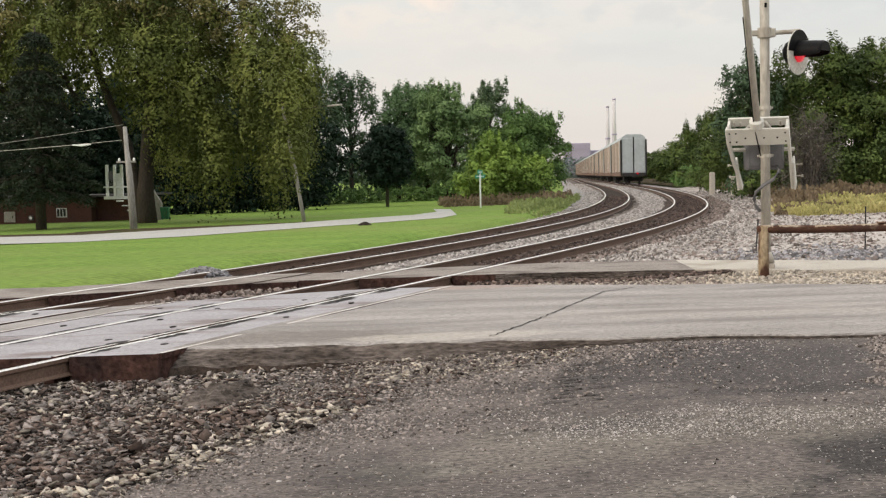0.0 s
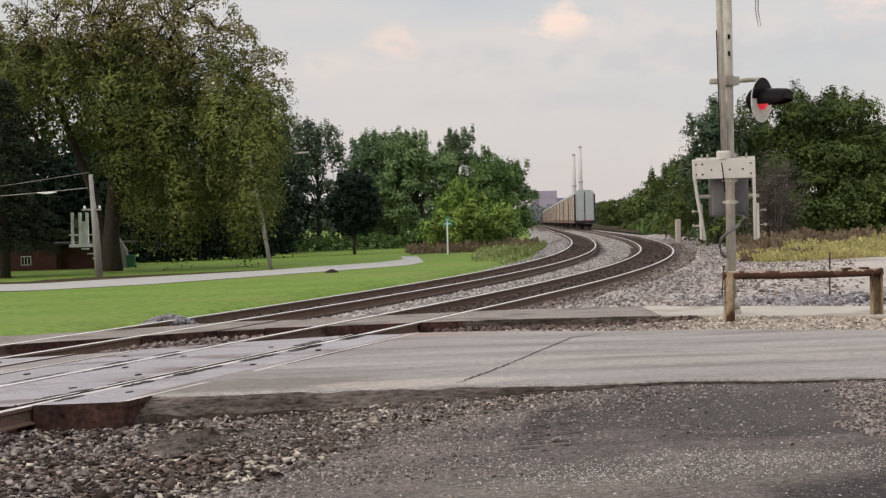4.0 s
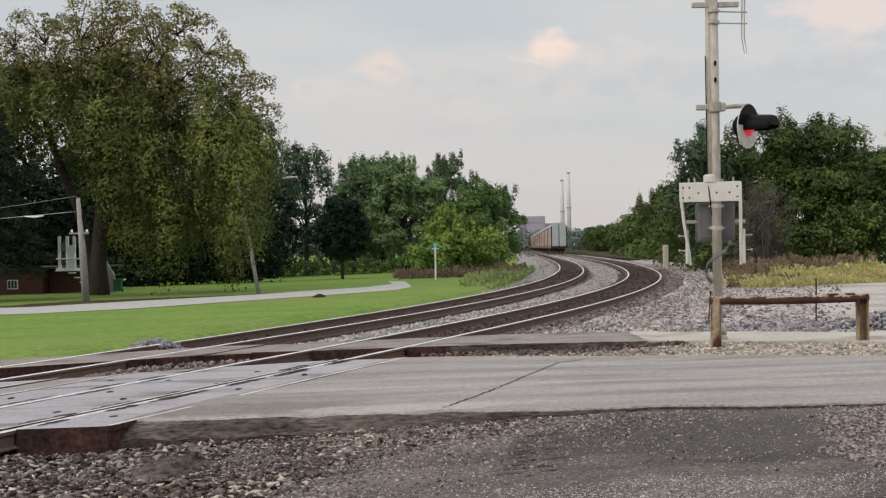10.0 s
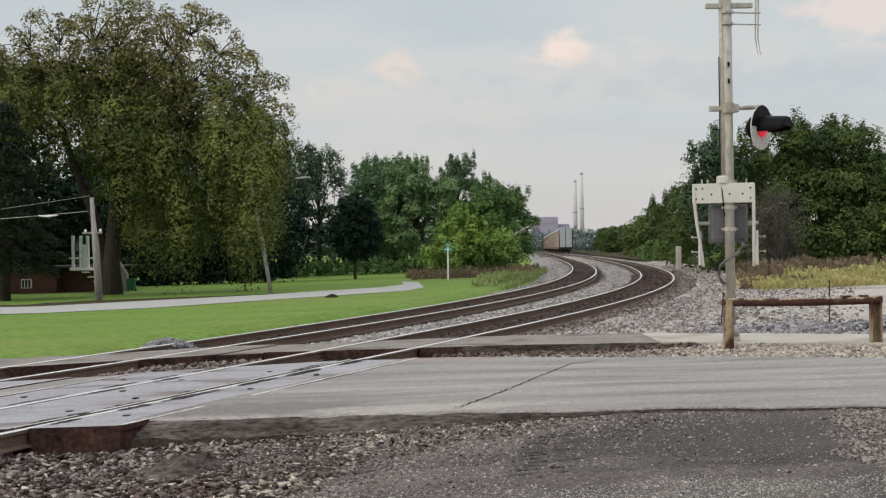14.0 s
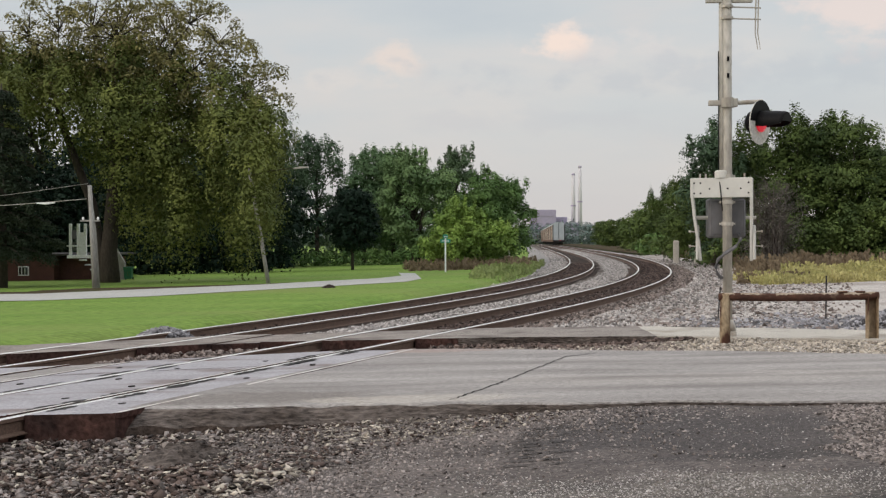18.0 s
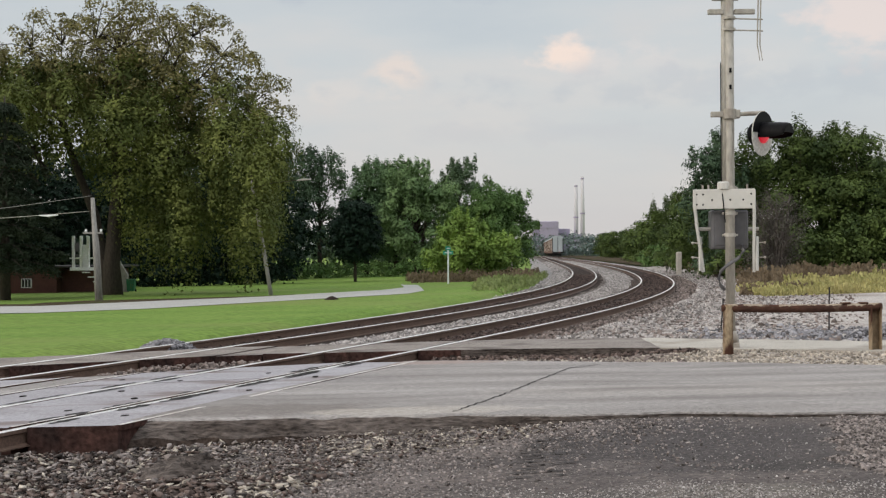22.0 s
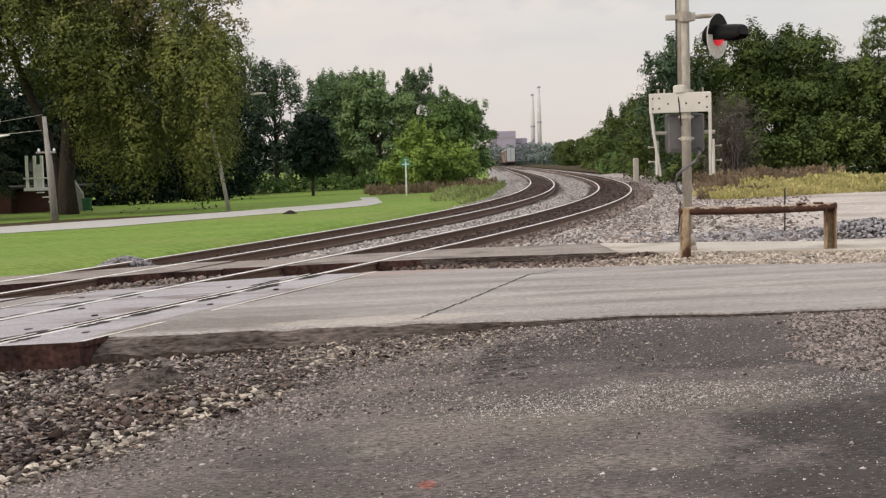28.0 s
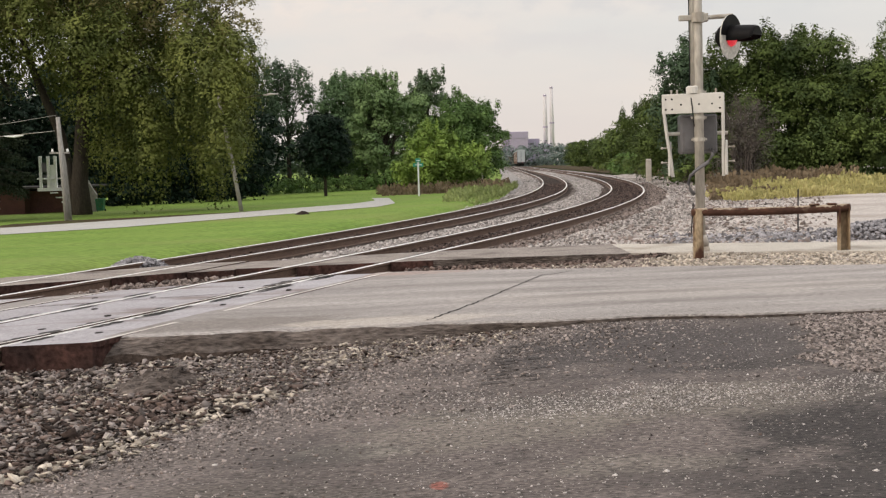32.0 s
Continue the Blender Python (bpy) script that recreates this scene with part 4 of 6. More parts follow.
def crown(h, r, low=0.12, seed=0):
    """Bounding ellipsoids of a full crown, uneven."""
    q = random.Random(seed)
    u = q.uniform
    mid = h * (1 + low) / 2
    out = [(0, 0, h * (low + 0.25), r * 0.95, r, h * 0.26), (u(-.25, .25) * r, 0, mid, r, r, h * 0.27), (u(-.3, .3) * r, 0, h * 0.78, r * 0.72, r * 0.75, h * 0.20)]
    for _ in range(3):
        a = u(0, 6.28)
        out.append((math.cos(a) * r * 0.7, math.sin(a) * r * 0.5, u(low + 0.15, 0.8) * h, r * 0.45, r * 0.45, h * 0.13))
    return out


def build_locust():
    """An airy top on long boughs over dense hanging lower foliage."""
    rng = np.random.default_rng(3)
    x, y = -17.2, 64
    t = thing("locust_tree", pose(x, y, height(x, y)), "tall spreading honey locust with an airy top and hanging olive-green foliage", "tree")
    high = [(0.6, 0, 11.2, 4.0, 3.4, 3.0), (3.7, 0, 10.7, 3.4, 3.0, 3.0), (6.0, -0.5, 9.0, 2.5, 2.2, 2.1), (-2.8, 0, 10.8, 2.5, 2.8, 2.7), (-7.0, 0, 10.4, 2.9, 3.0, 3.1), (-11.5, 1, 9.2, 3.2, 3.0, 3.4), (-15.5, 1, 8.6, 3.2, 3.0, 3.4)]
    low = [(0.4, 0, 8.2, 4.2, 3.4, 2.2), (4.6, -0.4, 7.0, 2.8, 2.6, 2.0), (5.9, -1.0, 5.0, 2.0, 2.0, 2.6), (6.3, -0.8, 3.0, 1.7, 1.8, 1.7), (3.6, -1.4, 4.4, 2.8, 2.0, 2.2), (1.8, -1.4, 7.5, 2.8, 2.2, 1.5),
           (-3.4, 0, 8.3, 3.4, 3.0, 1.8), (-2.6, -2.0, 8.2, 2.8, 1.6, 1.2), (-7.6, 0, 8.0, 3.4, 3.0, 2.0), (-12.4, 1, 6.8, 3.4, 3.0, 2.8), (-17, 1, 6.4, 3.4, 3.0, 3.0), (7.0, -3.6, 5.6, 1.3, 1.8, 1.4), (7.7, -6.4, 4.4, 0.9, 0.9, 1.3)]
    arms = [Vector((0.3, 0, 5.6)), Vector((4.0, -2.0, 6.6)), Vector((7.0, -4.2, 6.3)), Vector((7.7, -6.4, 5.0))]
    tops = lump_centres(high, 0.98, rng, 0.25)
    lows = lump_centres(low, 2.15, rng, 0.70)
    bm = new_bm()
    tube(bm, [(0, 0, -0.6), (-0.1, 0, 1.5), (0.1, 0, 3.6), (0.3, 0, 6.5), (0.8, 0, 11.5)], [0.52, 0.40, 0.36, 0.25, 0.07], 12)
    tube(bm, [(-0.35, 0.1, -0.6), (-0.5, 0.1, 1.4), (-0.9, 0, 3.8), (-2.2, 0, 7.2), (-3.2, 0, 11.0)], [0.30, 0.26, 0.22, 0.16, 0.06], 10)
    tube(bm, arms, [0.13, 0.09, 0.05, 0.02], 7)
    knots = []
    for c in tops[:46]:
        c = Vector(c)
        a = Vector((0.2 if c.x > -4 else c.x * 0.5, 0, rng.uniform(5.0, 8.0)))
        if c.z < a.z + 0.8:
            a.z = max(4.5, c.z - 1.8)
        path = [a, a.lerp(c, 0.35) + Vector((0, 0, 0.4)), a.lerp(c, 0.7) + Vector((0, 0, 0.4 + rng.uniform(-0.3, 0.3))), c]
        tube(bm, path, [0.095, 0.06, 0.036, 0.014], 6)
        knots += [path[1], path[1].lerp(path[2], 0.5), path[2], path[2].lerp(path[3], 0.5)]
    for c in tops[46:]:
        c = Vector(c)
        k = min(knots, key=lambda q: (q - c).length)
        if 0.3 < (k - c).length < 4:
            tube(bm, [k, k.lerp(c, 0.5) + Vector((0, 0, 0.15)), c], [0.036, 0.024, 0.010], 4)
    part("trunk", bm, BARK, t, "dark forked trunk with long boughs", smooth=True)
    # the lit top and darker hanging part differ by leaf colour
    foliage("upper_crown", tops, 0.50, len(tops) * 150, 0.072, LEAF_LOCUST_LIT, rng, t, 0.70, 0.35, wild=0.6)
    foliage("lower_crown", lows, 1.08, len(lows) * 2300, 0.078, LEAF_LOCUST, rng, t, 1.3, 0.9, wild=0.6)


def build_spruce():
    """Tiers of drooping boughs hung with needles."""
    rng = np.random.default_rng(5)
    x, y = -20.3, 58.0
    t = thing("spruce_tree", pose(x, y, height(x, y)), "dark layered spruce with drooping boughs beside the brick house", "tree")
    bm = new_bm()
    tube(bm, [(0, 0, -0.5), (0, 0, 4), (0, 0, 8.8)], [0.24, 0.16, 0.03], 10)
    part("trunk", bm, BARK, t, smooth=True)
    pts, sizes = [], []
    z = 1.75
    while z < 8.6:
        reach = 3.3 * (1 - z / 9.6) ** 0.7
        n = 10 if z < 5 else 8
        for k in range(n):
            ang = math.tau * (k + rng.uniform(-0.3, 0.3)) / n + z * 1.7
            ln = reach * rng.uniform(0.72, 1.08)
            dx, dy = math.cos(ang), math.sin(ang)
            path = [Vector((dx * ln * f, dy * ln * f, z + 0.25 * f - 0.75 * f * f)) for f in (0.0, 0.4, 0.75, 1.0)]
            part("bough", tube(new_bm(), path, [0.045, 0.03, 0.018, 0.006], 4), BARK, t)
            for _ in range(int(9 + ln * 7)):
                f = rng.uniform(0.12, 1.0)
                side = rng.normal(0, 0.13 + 0.20 * f * (1.15 - f) * 2)
                pts.append((dx * ln * f - dy * side, dy * ln * f + dx * side, z + 0.25 * f - 0.75 * f * f - 0.10 * rng.random() - abs(side) * 0.35))
        z += rng.uniform(0.62, 0.85)
    foliage("needles", pts, 0.20, len(pts) * 34, 0.052, NEEDLE, rng, t, 0.45, 0.30)


def dead_bush():
    rng = random.Random(35)
    x, y = 14.6, 66
    t = thing("dead_bush", pose(x, y, height(x, y)), "leafless grey twiggy bush before the hedgerow", "bush")
    bm = new_bm()
    for _ in range(26):
        a = rng.uniform(0, 6.28)
        tip = Vector((math.cos(a) * rng.uniform(0.3, 1.5), math.sin(a) * rng.uniform(0.2, 1.0), rng.uniform(2.2, 4.6)))
        root = Vector((rng.uniform(-0.3, 0.3), rng.uniform(-0.2, 0.2), -0.2))
        tube(bm, [root, root.lerp(tip, 0.5) + Vector((0, 0, 0.3)), tip], [0.05, 0.03, 0.008], 4)
        for _ in range(11):
            f = rng.uniform(0.35, 0.95)
            p = root.lerp(tip, f)
            q = p + Vector((rng.gauss(0, 0.35), rng.gauss(0, 0.3), rng.uniform(0.1, 0.7)))
            tube(bm, [p, q], [0.018, 0.006], 3)
            for _ in range(3):
                w = p.lerp(q, rng.uniform(0.4, 1))
                tube(bm, [w, w + Vector((rng.gauss(0, 0.2), rng.gauss(0, 0.2), rng.uniform(0, 0.35)))], [0.009, 0.004], 3)
    part("brushwood", bm, DRYTWIG, t)
    gen = np.random.default_rng(35)
    foliage("dead_foliage", lump_centres([(0, 0, 2.4, 1.3, 1.0, 2.0), (-0.5, 0, 1.4, 1.2, 1.0, 1.2)], 0.7, gen, 0.5), 0.45, 9000, 0.040, DEADLEAF, gen, t, 1.1, 0.1)


def build_trees():
    build_locust()
    build_spruce()
    tall, full = "tall dark tree with a broken crown in the park row", "full green maple in the park row"
    #        x, y, height, radius, label, leaves, lump spacing, leaders, lowest foliage
    parks = [(-14.4, 101, 10.6, 2.3, tall, LEAF_DEEP, 1.2, 70, 0.2), (-11.9, 103, 10.2, 2.0, tall, LEAF_DEEP, 1.2, 70, 0.2), (-8.4, 104, 9.2, 2.1, full, LEAF_MID, 1.0, 80, 0.15), (-6.4, 108, 9.0, 2.0, full, LEAF_MID, 1.0, 80, 0.15),
             (-4.5, 102, 8.9, 2.5, full, LEAF_MAPLE, 1.0, 90, 0.15), (-1.6, 116, 10.0, 2.1, "taller grey-green tree behind the park row", LEAF_GREY, 1.0, 40, 0.2),
             (0.7, 103, 7.0, 2.1, "dense green tree beside the tracks", LEAF_EDGE, 0.95, 40, 0.05), (2.7, 105, 6.9, 1.7, "dense green tree beside the tracks", LEAF_EDGE, 0.95, 40, 0.05),
             (-17.6, 99, 10.0, 3.0, "dark tree behind the locust", LEAF_DEEP, 1.1, 10, 0.14), (-22, 100, 10.5, 3.2, "dark tree behind the locust", LEAF_DEEP, 1.1, 10, 0.14), (-27, 98, 11.0, 3.4, "dark tree behind the house", LEAF_DEEP, 1.1, 10, 0.14)]
    for i, (x, y, h, r, lab, lm, sep, sh, low) in enumerate(parks):
        tree("park_tree", x, y, crown(h - 0.7, r, low, i), lab, lm, 0.17, 1.9, sep * 1.42, 0.86, 360 if lab == tall else 640, 0.092, 11 + i, "park trees", fork=2 if i == 4 else 1, shoots=sh, inner=0.4 if lab == tall else 0.6)
    tree("round_tree", -7.5, 84, [(0, 0, 2.8, 1.55, 1.5, 1.6), (0, 0, 4.0, 1.15, 1.2, 1.0)], "small dark round-headed ornamental tree on the lawn", LEAF_DARK_SHADE, 0.09, 1.0, 0.62, 0.42, 190, 0.085, 21)
    tree("young_tree", -0.7, 84, [(0, 0, 1.6, 2.1, 2.0, 1.2), (-0.1, 0, 2.7, 1.4, 1.3, 1.1), (1.9, 0, 1.5, 1.4, 1.3, 1.0), (-1.6, 0, 1.3, 1.0, 1.0, 0.9)], "bright yellow-green young tree beside the tracks", LEAF_BRIGHT, 0.1, 0.5, 0.80, 0.50, 260, 0.080, 22, shoots=110)
    spread("undergrowth", -10, 118, [(-14, 0, 2.0, 8, 1.5, 2.6), (-4, 0, 1.5, 7, 1.5, 2.4), (6, 0, 1.6, 7, 1.5, 2.2), (10.5, -2, 1.6, 3, 1.5, 2.2), (-24, 0, 2.5, 8, 2, 3.4)], "shaded bushes and undergrowth behind the park trees", LEAF_DEEP, 60000, 0.15, 1.3, 0.8, 31)
    spread("undergrowth", -7, 96, [(-9, 5, 0.1, 3.6, 1.5, 0.9), (-5, 5, 0.1, 3.6, 1.5, 0.8), (-1.0, 5, 0.1, 3.4, 1.5, 0.8), (3.2, 4, 0.3, 3.4, 1.5, 1.0), (7.2, 5, 0.5, 2.2, 1.5, 1.6)], "low dull green bushes behind the lawn", LEAF_EDGE, 26000, 0.085, 0.7, 0.36, 38)
    # near-black leaf colour carries the deep shade behind house and locust
    spread("undergrowth", -24, 92, [(-6, 0, 4.2, 9, 2, 5.0), (6, 2, 3.4, 7, 2, 4.2)], "woods behind the house, shade put into near-black leaves", LEAF_DARK_SHADE, 40000, 0.17, 1.2, 0.9, 32)
    spread("undergrowth", -19, 80, [(-9, 0, 3.2, 6, 1.5, 4.4), (-1, 1, 2.8, 6, 1.5, 4.0), (5.0, 2, 2.2, 3.6, 1.5, 3.0)], "thicket behind the locust, its shade put into near-black leaves", LEAF_DARK_SHADE, 52000, 0.13, 0.9, 0.6, 37)
    # hedgerow along the far side of the lot, going away beside the tracks
    q = random.Random(7)
    rows = [(13.6, 77, 7.7, 1.3), (15.3, 80, 7.8, 2.2), (18.0, 76, 8.3, 2.7), (19.9, 79, 8.5, 2.3), (21.2, 75, 8.0, 2.8), (24.3, 74, 8.3, 2.9), (27.6, 74, 8.4, 2.8), (31.0, 73, 8.5, 3.0), (15.6, 92, 5.6, 1.9), (18.2, 96, 7.2, 2.5), (17.3, 108, 5.9, 2.0), (20.0, 112, 7.0, 2.5),
            (18.6, 124, 5.9, 2.0), (19.8, 142, 5.6, 2.1), (21.2, 160, 5.2, 2.1), (23.0, 185, 5.0, 2.2), (26.0, 215, 5.0, 2.4), (30.0, 255, 5.0, 2.6), (32, 310, 6.4, 3.2), (37, 370, 6.5, 3.6), (43, 450, 7.0, 4.0)]
    for i, (x, y, h, r) in enumerate(rows):
        near = y < 130
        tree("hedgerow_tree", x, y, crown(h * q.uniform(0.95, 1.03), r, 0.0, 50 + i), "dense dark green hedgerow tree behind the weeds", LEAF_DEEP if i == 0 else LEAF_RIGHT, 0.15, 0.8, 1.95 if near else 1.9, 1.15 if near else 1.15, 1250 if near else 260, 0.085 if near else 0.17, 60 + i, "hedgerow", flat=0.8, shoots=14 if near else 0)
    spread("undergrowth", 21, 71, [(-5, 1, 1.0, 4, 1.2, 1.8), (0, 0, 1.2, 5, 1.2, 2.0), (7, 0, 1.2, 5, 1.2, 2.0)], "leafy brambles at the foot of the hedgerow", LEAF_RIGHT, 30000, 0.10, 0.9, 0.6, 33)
    spread("undergrowth", 17.2, 100, [(0, -10, 0.8, 1.6, 8, 1.2), (1.0, 10, 0.8, 1.6, 10, 1.4), (2.6, 40, 0.8, 1.6, 20, 1.4)], "brambles along the track side", LEAF_EDGE, 24000, 0.13, 0.9, 0.6, 34)
    dead_bush()
    # far woods, their haze put into the leaf colour
    blobs = [(a, b, 1.5 + 1 * math.sin(a * 0.05), 30, 12, 4.5) for a, b in ((-160, 0), (-110, 20), (-60, 0), (-20, 10), (20, 0), (50, 30), (90, 0), (140, 10), (200, 0), (260, 0))]
    spread("far_woods", 20, 560, blobs, "line of far woods behind the tracks in haze-tinted green", FARHAZE, 70000, 0.55, 4.0, 3.0, 36, "woods")


build_trees()


def blades(name, x0, x1, y0, y1, n, h, material, label, seed, keep=None, wide=0.012, category="weeds", heads=None):
    """Upright weed stems with leaves, scattered over a patch."""
    rng = np.random.default_rng(seed)
    px, py = rng.uniform(x0, x1, n), rng.uniform(y0, y1, n)
    if keep is not None:
        ok = np.array([keep(a, b) for a, b in zip(px, py)])
        px, py = px[ok], py[ok]
        n = len(px)
    pz = np.array([max(height(a, b), lot_height(a, b) if a > 2.5 else -9) for a, b in zip(px, py)]) - 0.05
    hh = h * (0.45 + 0.75 * rng.random(n)) * (0.75 + 0.5 * np.array([noise.noise((a * 0.7, b * 0.7, seed)) for a, b in zip(px, py)]))
    k = 5
    vs = []
    for j in range(k):
        f = (j + 0.3) / k
        ang = rng.uniform(0, 6.28, n)
        ln = hh * (0.34 if j < k - 1 else 0.25) * (0.6 + 0.8 * rng.random(n))
        bx, by, bz = px + rng.normal(0, 0.03, n), py + rng.normal(0, 0.03, n), pz + hh * f
        tx, ty, tz = bx + np.cos(ang) * ln * 0.32, by + np.sin(ang) * ln * 0.32, bz + ln * rng.uniform(0.5, 1.0, n)
        w = wide * (1 + rng.random(n)) * 1.6
        ox, oy = -np.sin(ang) * w, np.cos(ang) * w
        mx, my, mz = (bx + tx) / 2, (by + ty) / 2, (bz + tz) / 2 + ln * 0.06
        vs.append(np.stack([np.stack([bx, by, bz - hh * 0.15], 1), np.stack([mx + ox, my + oy, mz], 1), np.stack([tx, ty, tz], 1), np.stack([mx - ox, my - oy, mz], 1)], 1))
    v = np.concatenate(vs).reshape(-1, 3)
    c = len(v) // 4
    me = bpy.data.meshes.new(name)
    me.vertices.add(c * 4)
    me.vertices.foreach_set("co", v.astype(np.float32).ravel())
    me.loops.add(c * 4)
    me.loops.foreach_set("vertex_index", np.arange(c * 4))
    me.polygons.add(c)
    me.polygons.foreach_set("loop_start", np.arange(0, c * 4, 4))
    me.update(calc_edges=True)
    me.materials.append(material)
    return tagged(link(name, me), label, category, "", "stuff")


def build_weeds():
    blades("weeds", 9.5, 34, 44.5, 50, 15000, 0.40, WEED_Y, "yellow-green goldenrod weeds along the gravel edge", 1, lambda x, y: x > 9.2 + 0.4 * noise.noise((y, 0, 0)) * 2, 0.012)
    blades("weeds", 9.0, 36, 48, 58, 9000, 0.50, WEED_Y, "tall straw-green weeds before the hedgerow", 2, lambda x, y: x > 13, 0.022)
    blades("weeds", 7.6, 11.5, 46.5, 60, 2600, 0.42, WEED_B, "dry brown weeds beside the gravel", 3, lambda x, y: side_of_line(x, y) > 3.5, 0.02)
    blades("weeds", 12.5, 18.5, 60, 128, 7500, 0.75, WEED_B, "dry brown weeds along the track shoulder", 4, lambda x, y: side_of_line(x, y) > 4.2, 0.03)
    blades("weeds", -4.5, 4.2, 76, 92, 2600, 0.62, WEED_B, "reddish-brown dry weeds on the verge", 5, lambda x, y: side_of_line(x, y) < -SPACING - 2.9 and x > -4 + (y - 76) * 0.05 + 1.2 * noise.noise((x * 0.6, y * 0.4, 8)), 0.022)
    blades("weeds", -3.0, 5.0, 58, 93, 9000, 0.48, WEED_G, "green weeds on the bank beside the track", 6, lambda x, y: -SPACING - 4.4 - (y - 58) * 0.03 + 1.6 * noise.noise((x * 0.5, y * 0.25, 2)) < side_of_line(x, y) < -SPACING - 2.5 and noise.noise((x * 0.9, y * 0.5, 5)) > -0.2, 0.022)
    blades("weeds", -8.5, 2.0, 26, 62, 3000, 0.12, WEED_G, "short grass tufts at the ballast edge", 7, lambda x, y: -SPACING - 3.0 < side_of_line(x, y) < -SPACING - 2.55, 0.012)


build_weeds()


# ---- stones ----
def ico():
    p = (1 + 5 ** 0.5) / 2
    v = np.array([(-1, p, 0), (1, p, 0), (-1, -p, 0), (1, -p, 0), (0, -1, p), (0, 1, p), (0, -1, -p), (0, 1, -p), (p, 0, -1), (p, 0, 1), (-p, 0, -1), (-p, 0, 1)], float) / math.hypot(1, p)
    f = np.array([(0, 11, 5), (0, 5, 1), (0, 1, 7), (0, 7, 10), (0, 10, 11), (1, 5, 9), (5, 11, 4), (11, 10, 2), (10, 7, 6), (7, 1, 8), (3, 9, 4), (3, 4, 2), (3, 2, 6), (3, 6, 8), (3, 8, 9), (4, 9, 5), (2, 4, 11), (6, 2, 10), (8, 6, 7), (9, 8, 1)])
    return v, f


def octa():
    v = np.array([(1, 0, 0), (0, 1, 0), (-1, 0, 0), (0, -1, 0), (0, 0, 1), (0, 0, -1)], float)
    f = np.array([(0, 1, 4), (1, 2, 4), (2, 3, 4), (3, 0, 4), (1, 0, 5), (2, 1, 5), (3, 2, 5), (0, 3, 5)])
    return v, f


def chunk():
    """A rough block: a cube that the denting turns into crushed rock."""
    v = np.array([(x, y, z) for x in (-1, 1) for y in (-1, 1) for z in (-1, 1)], float) * 0.72
    f = np.array([(0, 1, 3), (0, 3, 2), (4, 6, 7), (4, 7, 5), (0, 4, 5), (0, 5, 1), (2, 3, 7), (2, 7, 6), (0, 2, 6), (0, 6, 4), (1, 5, 7), (1, 7, 3)])
    return v, f


def stones(name, pts, sizes, material, label, seed, form="ico", flat=0.65, category="stones", tilt=0.28):
    """Loose angular stones, each turned and dented in its own way."""
    rng = np.random.default_rng(seed)
    bv, bf = {"ico": ico, "octa": octa, "chunk": chunk}[form]()
    n, k = len(pts), len(bv)
    v = np.repeat(bv[None], n, 0) * (1 + rng.uniform(-0.28, 0.28, (n, k, 1))) + (rng.uniform(-0.3, 0.3, (n, k, 3)) if form == "chunk" else 0)
    v *= rng.uniform(0.6, 1.45, (n, 1, 3)) * np.array([1, 1, flat])
    q = rng.normal(size=(n, 4)) * np.array([1, tilt, tilt, 1])
    q /= np.linalg.norm(q, axis=1)[:, None]
    w, x, y, z = q.T
    R = np.stack([1 - 2 * (y * y + z * z), 2 * (x * y - z * w), 2 * (x * z + y * w), 2 * (x * y + z * w), 1 - 2 * (x * x + z * z), 2 * (y * z - x * w), 2 * (x * z - y * w), 2 * (y * z + x * w), 1 - 2 * (x * x + y * y)], 1).reshape(n, 3, 3)
    v = np.einsum("nij,nkj->nki", R, v) * np.array(sizes)[:, None, None] + np.array(pts)[:, None, :]
    f = (bf[None] + (np.arange(n) * k)[:, None, None]).reshape(-1, 3)
    me = bpy.data.meshes.new(name)
    me.vertices.add(n * k)
    me.vertices.foreach_set("co", v.astype(np.float32).ravel())
    me.loops.add(len(f) * 3)
    me.loops.foreach_set("vertex_index", f.ravel())
    me.polygons.add(len(f))
    me.polygons.foreach_set("loop_start", np.arange(0, len(f) * 3, 3))
    me.update(calc_edges=True)
    me.materials.append(material)
    return tagged(link(name, me), label, category, "", "stuff")


def scatter(n, x0, x1, y0, y1, ok, ground, rng):
    out = []
    while len(out) < n:
        x, y = rng.uniform(x0, x1), rng.uniform(y0, y1)
        if rng.random() < ok(x, y):
            out.append((x, y, ground(x, y)))
    return out


def near_ground(x, y):
    o = side_of_line(x, y) * math.cos(0.348)
    bed = gz(x, y) + float(np.interp(o, [-1.3, -0.6, 0, 0.6, 1.3, 2.2, 3.2], [-0.265, -0.265, -0.265, -0.265, -0.265, -0.295, -0.33]))
    if x < -4.6 - (12.9 - y) * 0.34:
        return bed
    a = apron_height(x, y)
    return max(a, bed) if o < 3.2 else a


def stone_edge(y):
    """How far the coarse stones reach over the apron."""
    return float(np.interp(y, [5, 7, 8.6, 9.8, 11.2, 12.2, 13], [-2.9, -2.35, -1.6, -1.2, -0.7, 0.6, 1.2]))


